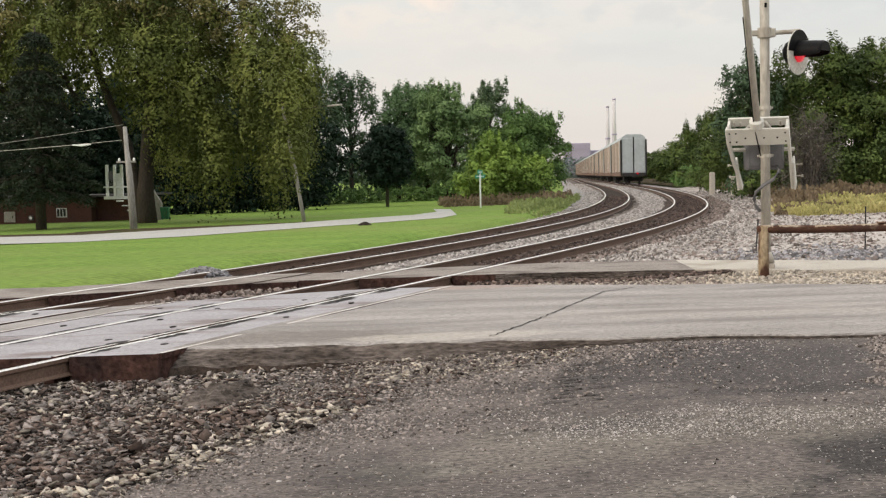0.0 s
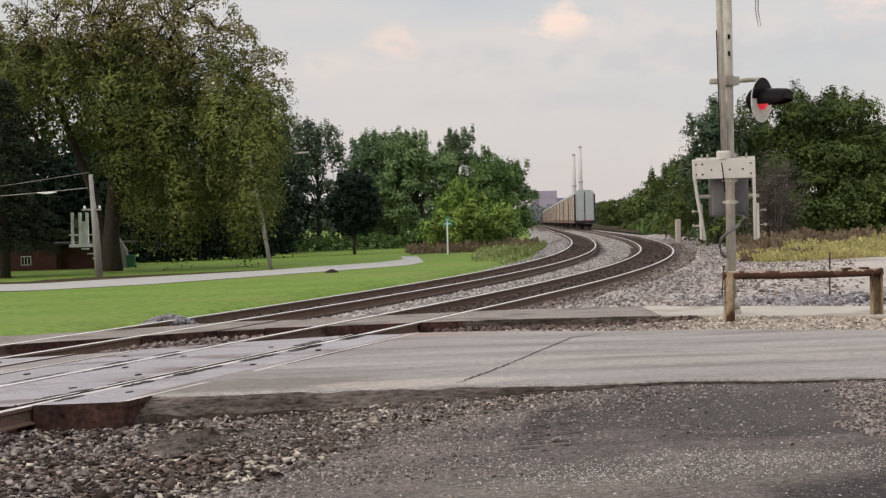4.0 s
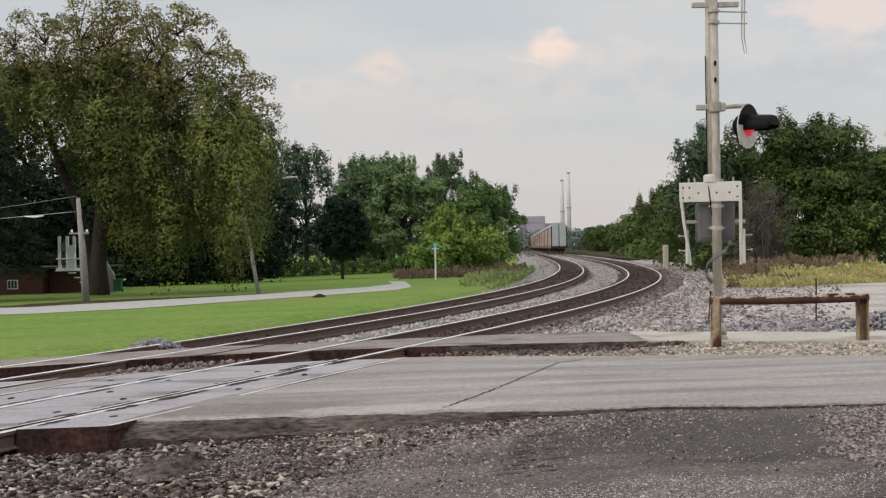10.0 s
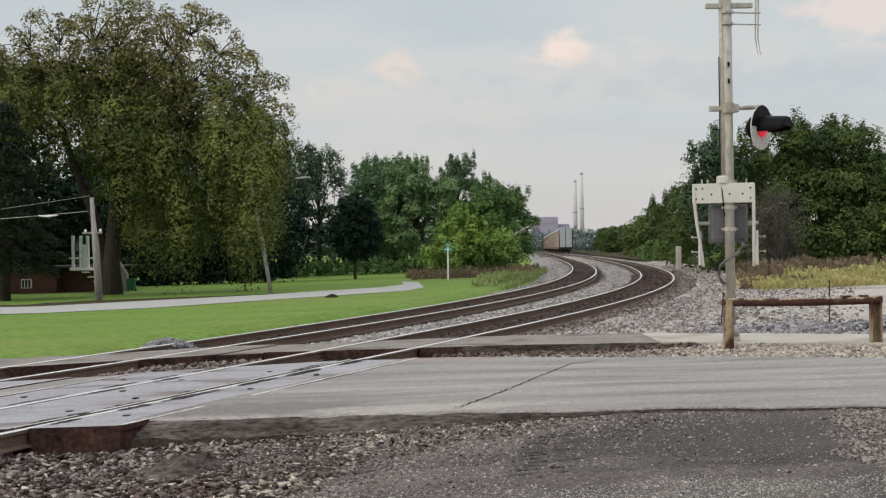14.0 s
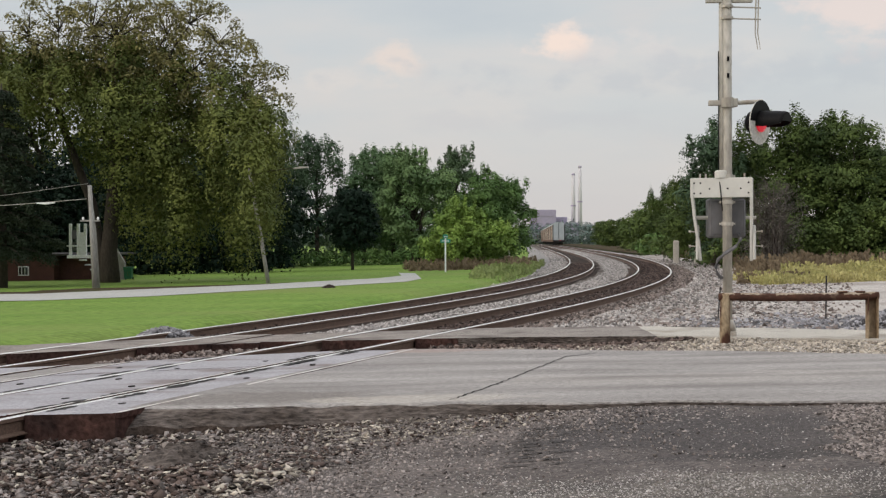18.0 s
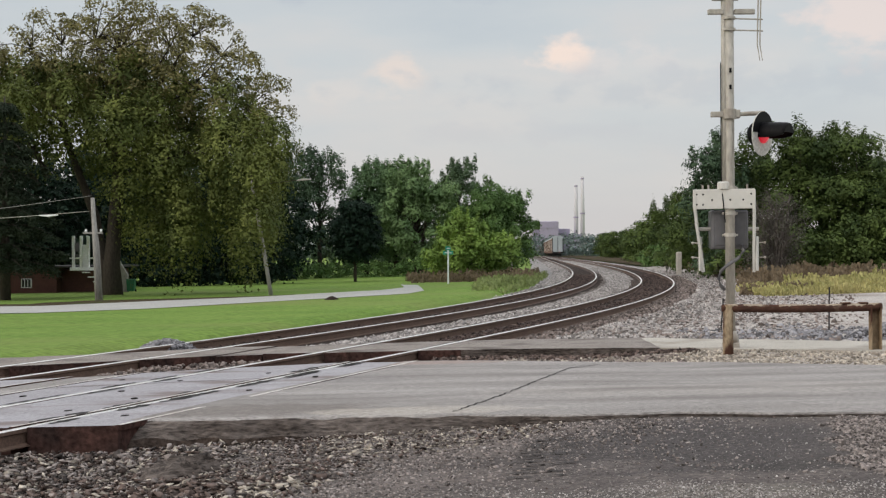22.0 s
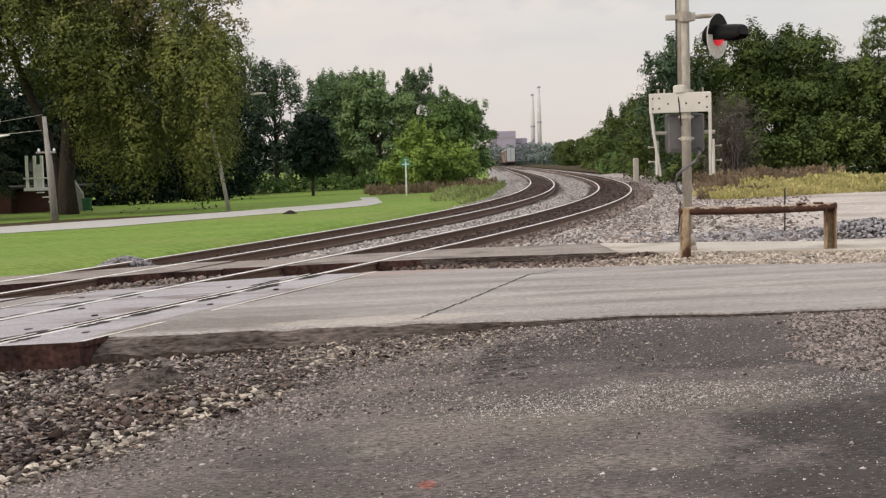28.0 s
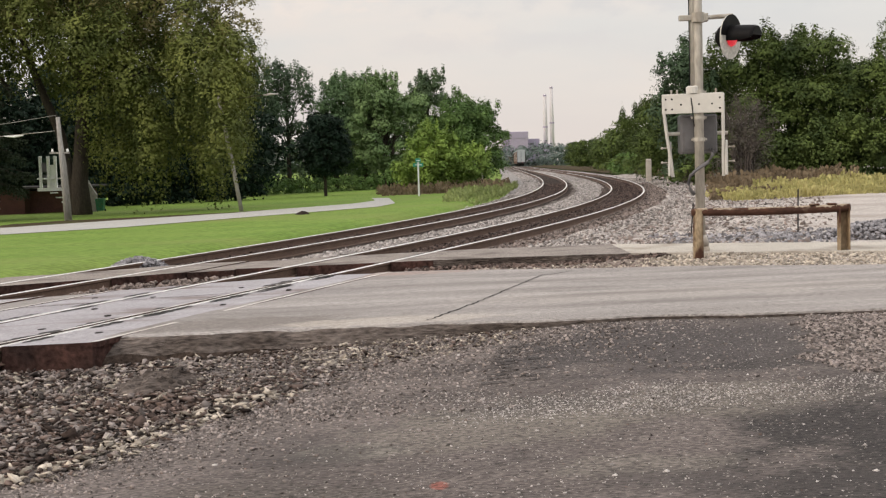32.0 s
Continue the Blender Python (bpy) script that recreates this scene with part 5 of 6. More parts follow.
def build_stones():
    rng = random.Random(5)
    def heap(x, y):
        e = stone_edge(y) + 0.35 * noise.noise((x * 0.9, y * 0.9, 3)) - x
        stop = near_edge(x) - 0.30 if side_of_line(x, y) > 1.8 else flat_near(x) - 0.12
        return 0.0 if y > stop else max(0.0, min(1.0, e / 0.5))
    p = scatter(25000, -7.0, 1.9, 4.0, 13.0, lambda x, y: heap(x, y) * (1.0 if x > -5.5 else 0.5), near_ground, rng)
    pale, dark, mid = [], [], []
    for q in p:
        # pale limestone lies along the outer edge of the spill
        e = stone_edge(q[1]) - q[0]
        n = noise.noise((q[0] * 1.1, q[1] * 1.1, 11))
        band = max(0.0, 1 - abs(e - 0.25) / (0.5 + 0.4 * n)) if q[1] < 10.4 else (0.55 if q[1] > 11.6 and q[0] > -1.4 else 0.12)
        if rng.random() < 0.05 + 0.7 * band:
            pale.append(q)
        elif rng.random() < 0.62 - 0.35 * n - (0.3 if q[1] > 11.3 else 0):
            dark.append(q)
        else:
            mid.append(q)
    for pts, m, lab, sd in ((pale, STONE_P, "pale limestone chips spilled over the ballast", 1), (dark, STONE_D, "rust-stained coarse ballast stones beside the crossing", 2), (mid, STONE_N, "coarse grey ballast stones along the road edge", 3)):
        stones("ballast_stones", [(x, y, z + rng.uniform(-0.008, 0.050)) for x, y, z in pts], [(rng.uniform(0.012, 0.028) + 0.022 * rng.random() ** 5) * (0.62 if y > 10.6 and x > -2.2 else 1) for x, y, z in pts], m, lab, sd, "chunk", 0.24, tilt=0.16)
    # the spill thins out into grit over the apron
    p = scatter(11000, -3.6, 2.6, 6.0, 12.9, lambda x, y: (0.0 if y > near_edge(x) - 0.1 else 1.0) * math.exp(-max(0.0, x - stone_edge(y)) / (0.25 + (0.7 if y > 8.8 else 0.1) + 0.35 * noise.noise((x, y, 9)))) * (1 if x > stone_edge(y) - 0.3 else 0.2), near_ground, rng)
    stones("loose_chips", p, [rng.uniform(0.004, 0.010) + 0.010 * rng.random() ** 4 for _ in p], STONE_N, "grey grit at the edge of the spilled ballast", 19, "chunk", 0.6)
    # loose chips over the asphalt
    p = scatter(6500, -3.5, 6.5, 4.2, 12.8, lambda x, y: 0.12 + 0.9 * max(0, noise.noise((x * 0.55, y * 0.55, 21)) + 0.12) + 0.8 * heap(x + 0.7, y), apron_height, rng)
    stones("loose_chips", p, [rng.uniform(0.003, 0.009) * (2.2 if rng.random() < 0.05 else 1) for _ in p], STONE, "small pale stone chips scattered on the asphalt", 4, "octa")
    p = scatter(1300, -3.5, 6.5, 4.2, 12.8, lambda x, y: 0.3 + 0.7 * max(0, noise.noise((x * 0.4, y * 0.4, 31))), apron_height, rng)
    stones("loose_chips", p, [rng.uniform(0.004, 0.012) for _ in p], STONE_D, "small dark stone chips scattered on the asphalt", 5, "octa")
    p = scatter(9000, -4.0, 5.5, 3.8, 12.8, lambda x, y: 0.25 + 0.75 * max(0, noise.noise((x * 0.7, y * 0.5, 41)) + 0.2), apron_height, rng)
    stones("loose_chips", p, [rng.uniform(0.002, 0.005) + 0.008 * rng.random() ** 6 for _ in p], STONE, "pale grit scattered on the asphalt", 18, "octa")
    p = scatter(15000, 2.3, 6.2, 9.3, 12.75, lambda x, y: max(0, min(1, (x - 2.57 - (y - 9.86) * 0.25 - 0.2 * noise.noise((y * 3, 0, 0)) - max(0, 9.9 - y) * 0.6) / 0.09)), apron_height, rng)
    stones("gravel_patch", p, [rng.uniform(0.007, 0.019) for _ in p], STONE_N, "patch of pale fine gravel on the apron", 6, "chunk", 0.6)
    p = scatter(5000, -0.6, 3.4, 7.4, 10.2, lambda x, y: max(0.0, 1 - math.hypot((x - 1.2) / 1.9, (y - 8.8) / 0.75) + 0.9 * noise.noise((x * 1.2, y * 1.2, 51))), apron_height, rng)
    stones("loose_chips", p, [rng.uniform(0.003, 0.010) for _ in p], STONE, "pale grit drifted across the asphalt", 20, "octa")
    # between road and footway
    p = scatter(7500, -0.4, 9, 17.0, 22.2, lambda x, y: 1.0 if far_edge(x) + 0.05 * noise.noise((x * 3, 0, 0)) < y < walk_near(x) + 0.15 * noise.noise((x * 2, 1, 0)) else 0.0, lambda x, y: lot_height(x, y) + 0.01, rng)
    stones("loose_gravel", p, [rng.uniform(0.008, 0.022) + 0.02 * rng.random() ** 5 for _ in p], STONE_P, "pale loose gravel between road and footway", 7, "chunk", 0.5)
    p = scatter(1500, -0.6, 3.0, 19.3, 22.2, lambda x, y: 1.0 if far_edge(x) < y < walk_near(x) else 0.0, lambda x, y: lot_height(x, y) + 0.01, rng)
    stones("loose_gravel", p, [rng.uniform(0.02, 0.05) for _ in p], STONE_B, "dark stones in the gap before the footway", 8, "octa")
    p = scatter(900, -0.7, 3.4, 20.8, 22.4, lambda x, y: 1.0 if walk_near(x) - 0.45 < y < walk_near(x) + 0.25 * noise.noise((x * 2.2, 4, 0)) else 0.0, lambda x, y: lot_height(x, y) + 0.03, rng)
    stones("loose_gravel", p, [rng.uniform(0.015, 0.045) for _ in p], STONE_D, "dark broken rubble along the crumbling footway edge", 24, "chunk", 0.5)
    p = scatter(700, -7.5, -2.0, 17.0, 22.5, lambda x, y: 1.0 if far_edge(x) < y < walk_near(x) and -3.1 < side_of_line(x, y) < -0.9 else 0.0, lambda x, y: gz(x, y) - 0.13, rng)
    stones("loose_gravel", p, [rng.uniform(0.02, 0.055) for _ in p], STONE_B, "dark stones between the tracks at the footway", 9, "octa")

    def along(n, s0, s1, o0, o1, z, power=1.7):
        out = []
        for _ in range(n):
            s = s0 + (s1 - s0) * rng.random() ** power
            o = rng.uniform(o0, o1)
            out.append(on_line(s, o, z(o) + rng.uniform(-0.01, 0.03)))
        return out
    sect = lambda o: float(np.interp(o, [a for a, _ in SECTION], [b for _, b in SECTION]))
    p = along(9000, 7.5, 110, -2.55, -1.25, sect)
    stones("ballast_stones", p, [rng.uniform(0.03, 0.06) for _ in p], STONE, "pale grey ballast stones between the tracks", 10, "octa")
    p = along(6500, 60, 210, -2.7, -1.1, sect, 1.2) + along(6500, 55, 210, -SPACING - 3.2, -SPACING - 0.95, sect, 1.2) + along(4000, 70, 210, 0.95, 3.0, sect, 1.2)
    stones("ballast_stones", p, [rng.uniform(0.04, 0.085) for _ in p], STONE, "pale ballast stones along the far tracks", 23, "octa")
    p = along(6000, 7.5, 80, -0.72, 0.72, lambda o: -0.185) + along(5000, 7.5, 80, -SPACING - 0.72, -SPACING + 0.72, lambda o: -0.185)
    stones("ballast_stones", p, [rng.uniform(0.03, 0.055) for _ in p], STONE_R, "rust-brown ballast stones between the rails", 11, "octa")
    p = [q for q in along(5500, 8.2, 90, 1.8, 4.4, lambda o: -0.14) if q[1] > walk_far(q[0]) + 0.1]
    stones("ballast_stones", p, [rng.uniform(0.025, 0.055) for _ in p], STONE, "grey stones spread beyond the shoulder", 21, "octa")
    p = along(6500, 7.8, 90, 0.85, 2.3, sect)
    stones("ballast_stones", p, [rng.uniform(0.03, 0.06) for _ in p], STONE_B, "rust-brown ballast stones on the shoulder", 12, "octa")
    p = along(4500, 7.5, 110, -SPACING - 3.2, -SPACING - 0.85, sect)
    stones("ballast_stones", p, [rng.uniform(0.03, 0.055) for _ in p], STONE, "grey ballast stones on the lawn-side shoulder", 13, "octa")
    p = [(x, y, lot_height(x, y)) for x, y in ((lambda s, o: on_line(s, o)[:2])(8 + 70 * rng.random() ** 1.6, 1.9 + 4.6 * rng.random() ** 1.3) for _ in range(9500))]
    p = [q for q in p if q[1] > walk_far(q[0]) + 0.1]
    stones("ballast_stones", p, [rng.uniform(0.015, 0.05) * (1.6 if rng.random() < 0.05 else 1) for _ in p], STONE, "coarse grey stones strewn over the gravel verge", 14, "octa")
    p = [q for q in ((x, y, lot_height(x, y)) for x, y in ((lambda s, o: on_line(s, o)[:2])(8 + 50 * rng.random() ** 1.5, 2.2 + 5 * rng.random() ** 1.5) for _ in range(2600))) if q[1] > walk_far(q[0]) + 0.1]
    stones("ballast_stones", p, [rng.uniform(0.03, 0.07) for _ in p], STONE_B, "brown stones strewn over the gravel verge", 15, "octa")

    p = scatter(800, 3.9, 8.2, 22.6, 27.5, lambda x, y: max(0.0, 1 - math.hypot((x - 5.2) / 2.6, (y - 24.2) / 2.4) + 0.8 * noise.noise((x * 0.9, y * 0.9, 61))), lot_height, rng)
    p = [q for q in p if q[1] > walk_far(q[0]) + 0.1]
    stones("crushed_stones", p, [rng.uniform(0.02, 0.06) for _ in p], STONE_G, "bluish crushed stones spilled behind the barrier", 22, "chunk", 0.6)

    def pile(x, y, rx, ry, h, n, m, lab, sd, base):
        pts = []
        for _ in range(n):
            a, r = rng.uniform(0, 6.28), rng.random() ** 0.5
            pts.append((x + math.cos(a) * r * rx, y + math.sin(a) * r * ry, base(x, y) + h * (1 - r * r) ** 0.8 + rng.uniform(-0.02, 0.02)))
        bm = new_bm()
        rings = []
        for j in range(5):
            r = j / 4
            rings.append([bm.verts.new((x + math.cos(i * math.tau / 20) * rx * r, y + math.sin(i * math.tau / 20) * ry * r, base(x, y) + h * (1 - r * r) ** 0.8 - 0.03 - 0.05 * r)) for i in range(20)])
        for r0, r1 in zip(rings, rings[1:]):
            for i in range(20):
                try:
                    bm.faces.new((r0[i], r0[(i + 1) % 20], r1[(i + 1) % 20], r1[i]))
                except ValueError:
                    pass
        bmesh.ops.remove_doubles(bm, verts=bm.verts, dist=0.001)
        core = tagged(part("stone_pile", bm, BALLAST, smooth=True), lab, "stone pile")
        me = stones("loose_stone", pts, [rng.uniform(0.02, 0.045) for _ in pts], m, "grey crushed stone", sd)
        me.parent = core
        for key in ("category",):
            del me[key]
    pile(-5.82, 25.4, 0.62, 0.5, 0.27, 900, STONE_G, "small heap of grey crushed stone on the lawn edge", 16, lambda x, y: gz(x, y) - 0.22)
    pile(7.6, 23.4, 1.25, 0.9, 0.30, 1600, STONE_G, "low heap of bluish crushed stone beyond the barrier", 17, lambda x, y: lot_height(x, y) - 0.05)


build_stones()


# ---- signal mast with its gate ----
MX, MY = 3.98, 21.35
GATE_YAW = -17.0


def build_signal():
    base_z = gz(MX, MY) + 0.12
    t = thing("crossing_signal", pose(MX, MY, base_z), "galvanised railway crossing signal mast with a gate and red lamp", "crossing signal")
    bm = new_bm()
    box(bm, -0.12, 0.12, -0.12, 0.12, -0.45, -0.05, bevel=0.02)
    part("foundation", bm, PAD, t, "pale concrete foundation block")
    bm = new_bm()
    tube(bm, [(0, 0, -0.06), (0, 0, 5.75)], 0.074, 24)
    part("mast", bm, GALV, t, smooth=True)
    bm = new_bm()
    tube(bm, [(0, 0, -0.05), (0, 0, 0.03), (0, 0, 0.12)], [0.13, 0.12, 0.085], 20)
    part("base_collar", bm, GALV, t, smooth=True)
    for z in (1.62, 1.96, 2.36):
        bm = new_bm()
        tube(bm, [(0, 0, z - 0.03), (0, 0, z + 0.03)], 0.092, 20)
        box(bm, -0.12, 0.12, -0.03, 0.03, z - 0.018, z + 0.018, bevel=0.006)
        part("clamp", bm, GALV, t)
    # mechanism case behind the mast
    bm = new_bm()
    box(bm, -0.27, 0.31, 0.10, 0.42, 1.40, 2.02, bevel=0.03)
    case = part("mechanism_case", bm, GREYBOX, t, "dark grey gate mechanism case")
    bm = new_bm()
    box(bm, -0.22, 0.26, 0.085, 0.10, 1.46, 1.96, bevel=0.006)
    part("cover", bm, GREYBOX, case)
    bm = new_bm()
    tube(bm, [(-0.47, 0.22, 1.72), (0.49, 0.22, 1.72)], 0.03, 12)
    part("shaft", bm, GALV, case, "steel gate shaft")
    # flexible cable
    bm = new_bm()
    pts = [(0.2, 0.05, 1.46), (0.19, -0.10, 1.38), (0.10, -0.14, 1.26), (-0.06, -0.14, 1.16), (-0.17, -0.12, 1.06), (-0.20, -0.10, 0.94), (-0.17, -0.08, 0.84), (-0.10, -0.07, 0.76)]
    tube(bm, pts, 0.028, 10)
    part("cable", bm, GREYBOX, t, "dark flexible conduit", smooth=True)
    # lamp bracket and head
    bm = new_bm()
    box(bm, -0.29, -0.08, -0.045, 0.045, 3.47, 3.555, bevel=0.01)
    tube(bm, [(0.06, 0, 3.51), (0.55, -0.02, 3.53)], 0.035, 12)
    tube(bm, [(0, 0, 3.44), (0, 0, 3.59)], 0.11, 20)
    box(bm, 0.08, 0.16, -0.07, 0.07, 3.45, 3.58, bevel=0.01)
    part("lamp_bracket", bm, GALV, t)
    n = Vector((0.78, -0.62, -0.05)).normalized()
    c = Vector((0.50, -0.06, 3.20))
    rot = n.to_track_quat("Z", "Y").to_matrix().to_4x4()
    m = Matrix.Translation(c) @ rot
    bm = new_bm()
    tube(bm, [(0, 0, -0.012), (0, 0, 0.006), (0, 0, 0.012)], [0.34, 0.345, 0.33], 40)
    disc = part("background_disc", bm, DISC, t, "round signal background disc, pale below", m, smooth=False)
    bm = new_bm()
    tube(bm, [(0, 0, -0.22), (0, 0, -0.16), (0, 0, -0.02)], [0.10, 0.17, 0.19], 24)
    part("housing", bm, BLACK, disc, "black lamp housing", smooth=True)
    bm = new_bm()
    tube(bm, [(0, 0, 0.012), (0, 0, 0.05), (0, 0, 0.085)], [0.155, 0.143, 0.075], 28)
    part("lens", bm, REDLENS, disc, "red glowing lens", smooth=True)
    # hood: the upper part of a sleeve, thick, open below
    bm = new_bm()
    up = (rot.to_3x3().inverted() @ Vector((0, 0, 1)))
    a0 = math.atan2(up.y, up.x)
    for r0, r1, s0 in ((0.155, 0.170, -1),):
        rows = []
        for j, (z, spread_a, rr) in enumerate(((0.0, 112, 1.06), (0.12, 112, 1.06), (0.26, 110, 1.05), (0.40, 100, 1.02), (0.44, 84, 0.94))):
            rows.append([[bm.verts.new((math.cos(a0 + radians(k)) * r * rr, math.sin(a0 + radians(k)) * r * rr, z + 0.012)) for r in (r0, r1)] for k in [spread_a * (i / 12 - 1) for i in range(25)]])
        for ra, rb in zip(rows, rows[1:]):
            for i in range(24):
                bm.faces.new((ra[i][0], ra[i + 1][0], rb[i + 1][0], rb[i][0]))
                bm.faces.new((ra[i][1], rb[i][1], rb[i + 1][1], ra[i + 1][1]))
            for i in (0, 24):
                bm.faces.new((ra[i][0], rb[i][0], rb[i][1], ra[i][1]))
        for r in (rows[0], rows[-1]):
            for i in range(24):
                bm.faces.new((r[i][0], r[i][1], r[i + 1][1], r[i + 1][0]))
        # front visor cap
        bm.faces.new([q[1] for q in rows[-1]])
    part("hood", bm, BLACK, disc, "glossy black lamp hood")
    # black upper half of the disc
    bm = new_bm()
    tops = [(math.cos(a0 + radians(k)) * 0.347, math.sin(a0 + radians(k)) * 0.347) for k in range(-88, 89, 8)]
    lower = [bm.verts.new((x, y, 0.0125)) for x, y in tops]
    upper = [bm.verts.new((x, y, 0.020)) for x, y in tops]
    bm.faces.new(upper)
    bm.faces.new(lower[::-1])
    for i in range(len(tops)):
        k = (i + 1) % len(tops)
        bm.faces.new((lower[i], lower[k], upper[k], upper[i]))
    part("disc_upper_half", bm, BLACK, disc, "black upper half of the disc")
    # upper fittings
    bm = new_bm()
    box(bm, -0.33, -0.08, -0.04, 0.04, 5.08, 5.16, bevel=0.008)
    box(bm, 0.08, 0.40, -0.04, 0.04, 5.08, 5.16, bevel=0.008)
    part("upper_crossarm", bm, GALV, t)
    bm = new_bm()
    box(bm, -0.26, 0.16, -0.05, 0.05, 5.30, 5.36, bevel=0.008)
    part("upper_crossarm", bm, GALV, t)
    for z in (4.84, 5.02):
        bm = new_bm()
        tube(bm, [(0, 0, z - 0.02), (0, 0, z + 0.02)], 0.10, 18)
        tube(bm, [(0.08, -0.02, z - 0.01), (0.52, -0.04, z - 0.03)], 0.012, 8)
        part("standoff_rod", bm, GALV, t)
    for dx in (0.44, 0.48):
        bm = new_bm()
        tube(bm, [(dx + 0.02, -0.05, 5.7), (dx, -0.05, 5.0), (dx - 0.01, -0.05, 4.6), (dx + 0.03, -0.05, 4.34)], [0.012, 0.012, 0.010, 0.005], 8)
        part("hanging_rod", bm, GALV, t)
    for z in (4.16, 3.90):
        bm = new_bm()
        box(bm, -0.015, 0.02, -0.095, -0.075, z, z + 0.07, bevel=0.004)
        part("mast_slot", bm, BLACK, t, "dark slot in the mast")
    # gate: plate, two side arms and the arm, turning about the shaft
    bm = new_bm()
    box(bm, -0.50, 0.46, -0.30, -0.27, 0.31, 0.62, bevel=0.008)
    gate = part("gate_plate", bm, WHITEPAINT, t, "white drilled gate plate", pose(0, 0.22, 1.72, 0, 0, GATE_YAW))
    bm = new_bm()
    box(bm, -0.48, 0.44, -0.02, 0.02, 0.47, 0.62, bevel=0.006)
    part("rear_beam", bm, WHITEPAINT, gate, "white rear beam of the gate frame")
    for x in (-0.46, 0.42):
        bm = new_bm()
        box(bm, x - 0.02, x + 0.02, -0.268, -0.022, 0.47, 0.60, bevel=0.006)
        part("end_plate", bm, WHITEPAINT, gate)
    for x in (-0.26, 0.24):
        bm = new_bm()
        tube(bm, [(x, -0.27, 0.52), (x * 0.35, -0.03, 0.56)], 0.022, 8)
        part("gusset", bm, GALV, gate)
    for sx, x0, x1 in ((-1, -0.47, -0.37), (1, 0.44, 0.42)):
        bm = new_bm()
        rows = []
        for z, x in ((0.60, x0), (0.30, x0 + 0.0), (0.0, x0 + (x1 - x0) * 0.25), (-0.35, x0 + (x1 - x0) * 0.7), (-0.68, x1)):
            y0 = -0.25 + max(0, 0.3 - z) * 0.16
            rows.append([bm.verts.new(p) for p in ((x - 0.02, y0 - 0.06, z), (x + 0.02, y0 - 0.06, z), (x + 0.02, y0 + 0.06, z), (x - 0.02, y0 + 0.06, z))])
        for r0, r1 in zip(rows, rows[1:]):
            for k in range(4):
                bm.faces.new((r0[k], r0[(k + 1) % 4], r1[(k + 1) % 4], r1[k]))
        bm.faces.new(rows[0])
        bm.faces.new(rows[-1])
        part("side_arm", bm, WHITEPAINT, gate, "white counterweight arm")
        bm = new_bm()
        box(bm, x1 - 0.015 + sx * 0.045, x1 + 0.02 + sx * 0.045, -0.20, -0.02, -0.66, -0.12, bevel=0.006)
        part("counterweight", bm, WHITEPAINT, gate, "pale counterweight slab")
        for z in (-0.22, -0.45):
            bm = new_bm()
            tube(bm, [(x1, -0.11, z), (x1 + sx * 0.17, -0.11, z)], 0.009, 8)
            tube(bm, [(x1 + sx * 0.15, -0.11, z), (x1 + sx * 0.18, -0.11, z)], 0.02, 8)
            part("bolt", bm, GALV, gate, "bright threaded bolt")
    for x in (-0.44, -0.34, -0.2, 0.08, 0.28, 0.40):
        for z in ((0.38, 0.54) if abs(x) > 0.3 else (0.45,)):
            bm = new_bm()
            tube(bm, [(x, -0.303, z), (x, -0.299, z)], 0.015, 10)
            part("hole", bm, BLACK, gate, "dark drilled hole")
    for x in (-0.36, -0.27, 0.33):
        bm = new_bm()
        tube(bm, [(x, -0.2, 0.60), (x, -0.2, 0.69)], 0.016, 8)
        part("stud", bm, GALV, gate)
    bm = new_bm()
    tube(bm, [(-0.02, -0.22, 0.62), (-0.02, -0.22, 0.72), (-0.02, -0.22, 0.74)], [0.11, 0.11, 0.08], 16)
    part("arm_socket", bm, WHITEPAINT, gate, "white arm socket", smooth=False)
    bm = new_bm()
    tube(bm, [(-0.01, -0.22, 0.5), (-0.012, -0.22, 2.2), (-0.015, -0.22, 5.4)], [0.052, 0.05, 0.04], 12)
    part("gate_arm", bm, GALV, gate, "long weathered grey gate arm", smooth=True)
    bm = new_bm()
    tube(bm, [(0.0, -0.29, 0.1), (-0.03, -0.31, 0.45), (-0.06, -0.27, 0.7), (-0.06, -0.28, 2.6)], 0.009, 6)
    part("arm_cable", bm, BLACK, gate, "thin dark cable", smooth=True)
    return gate


GATE = build_signal()


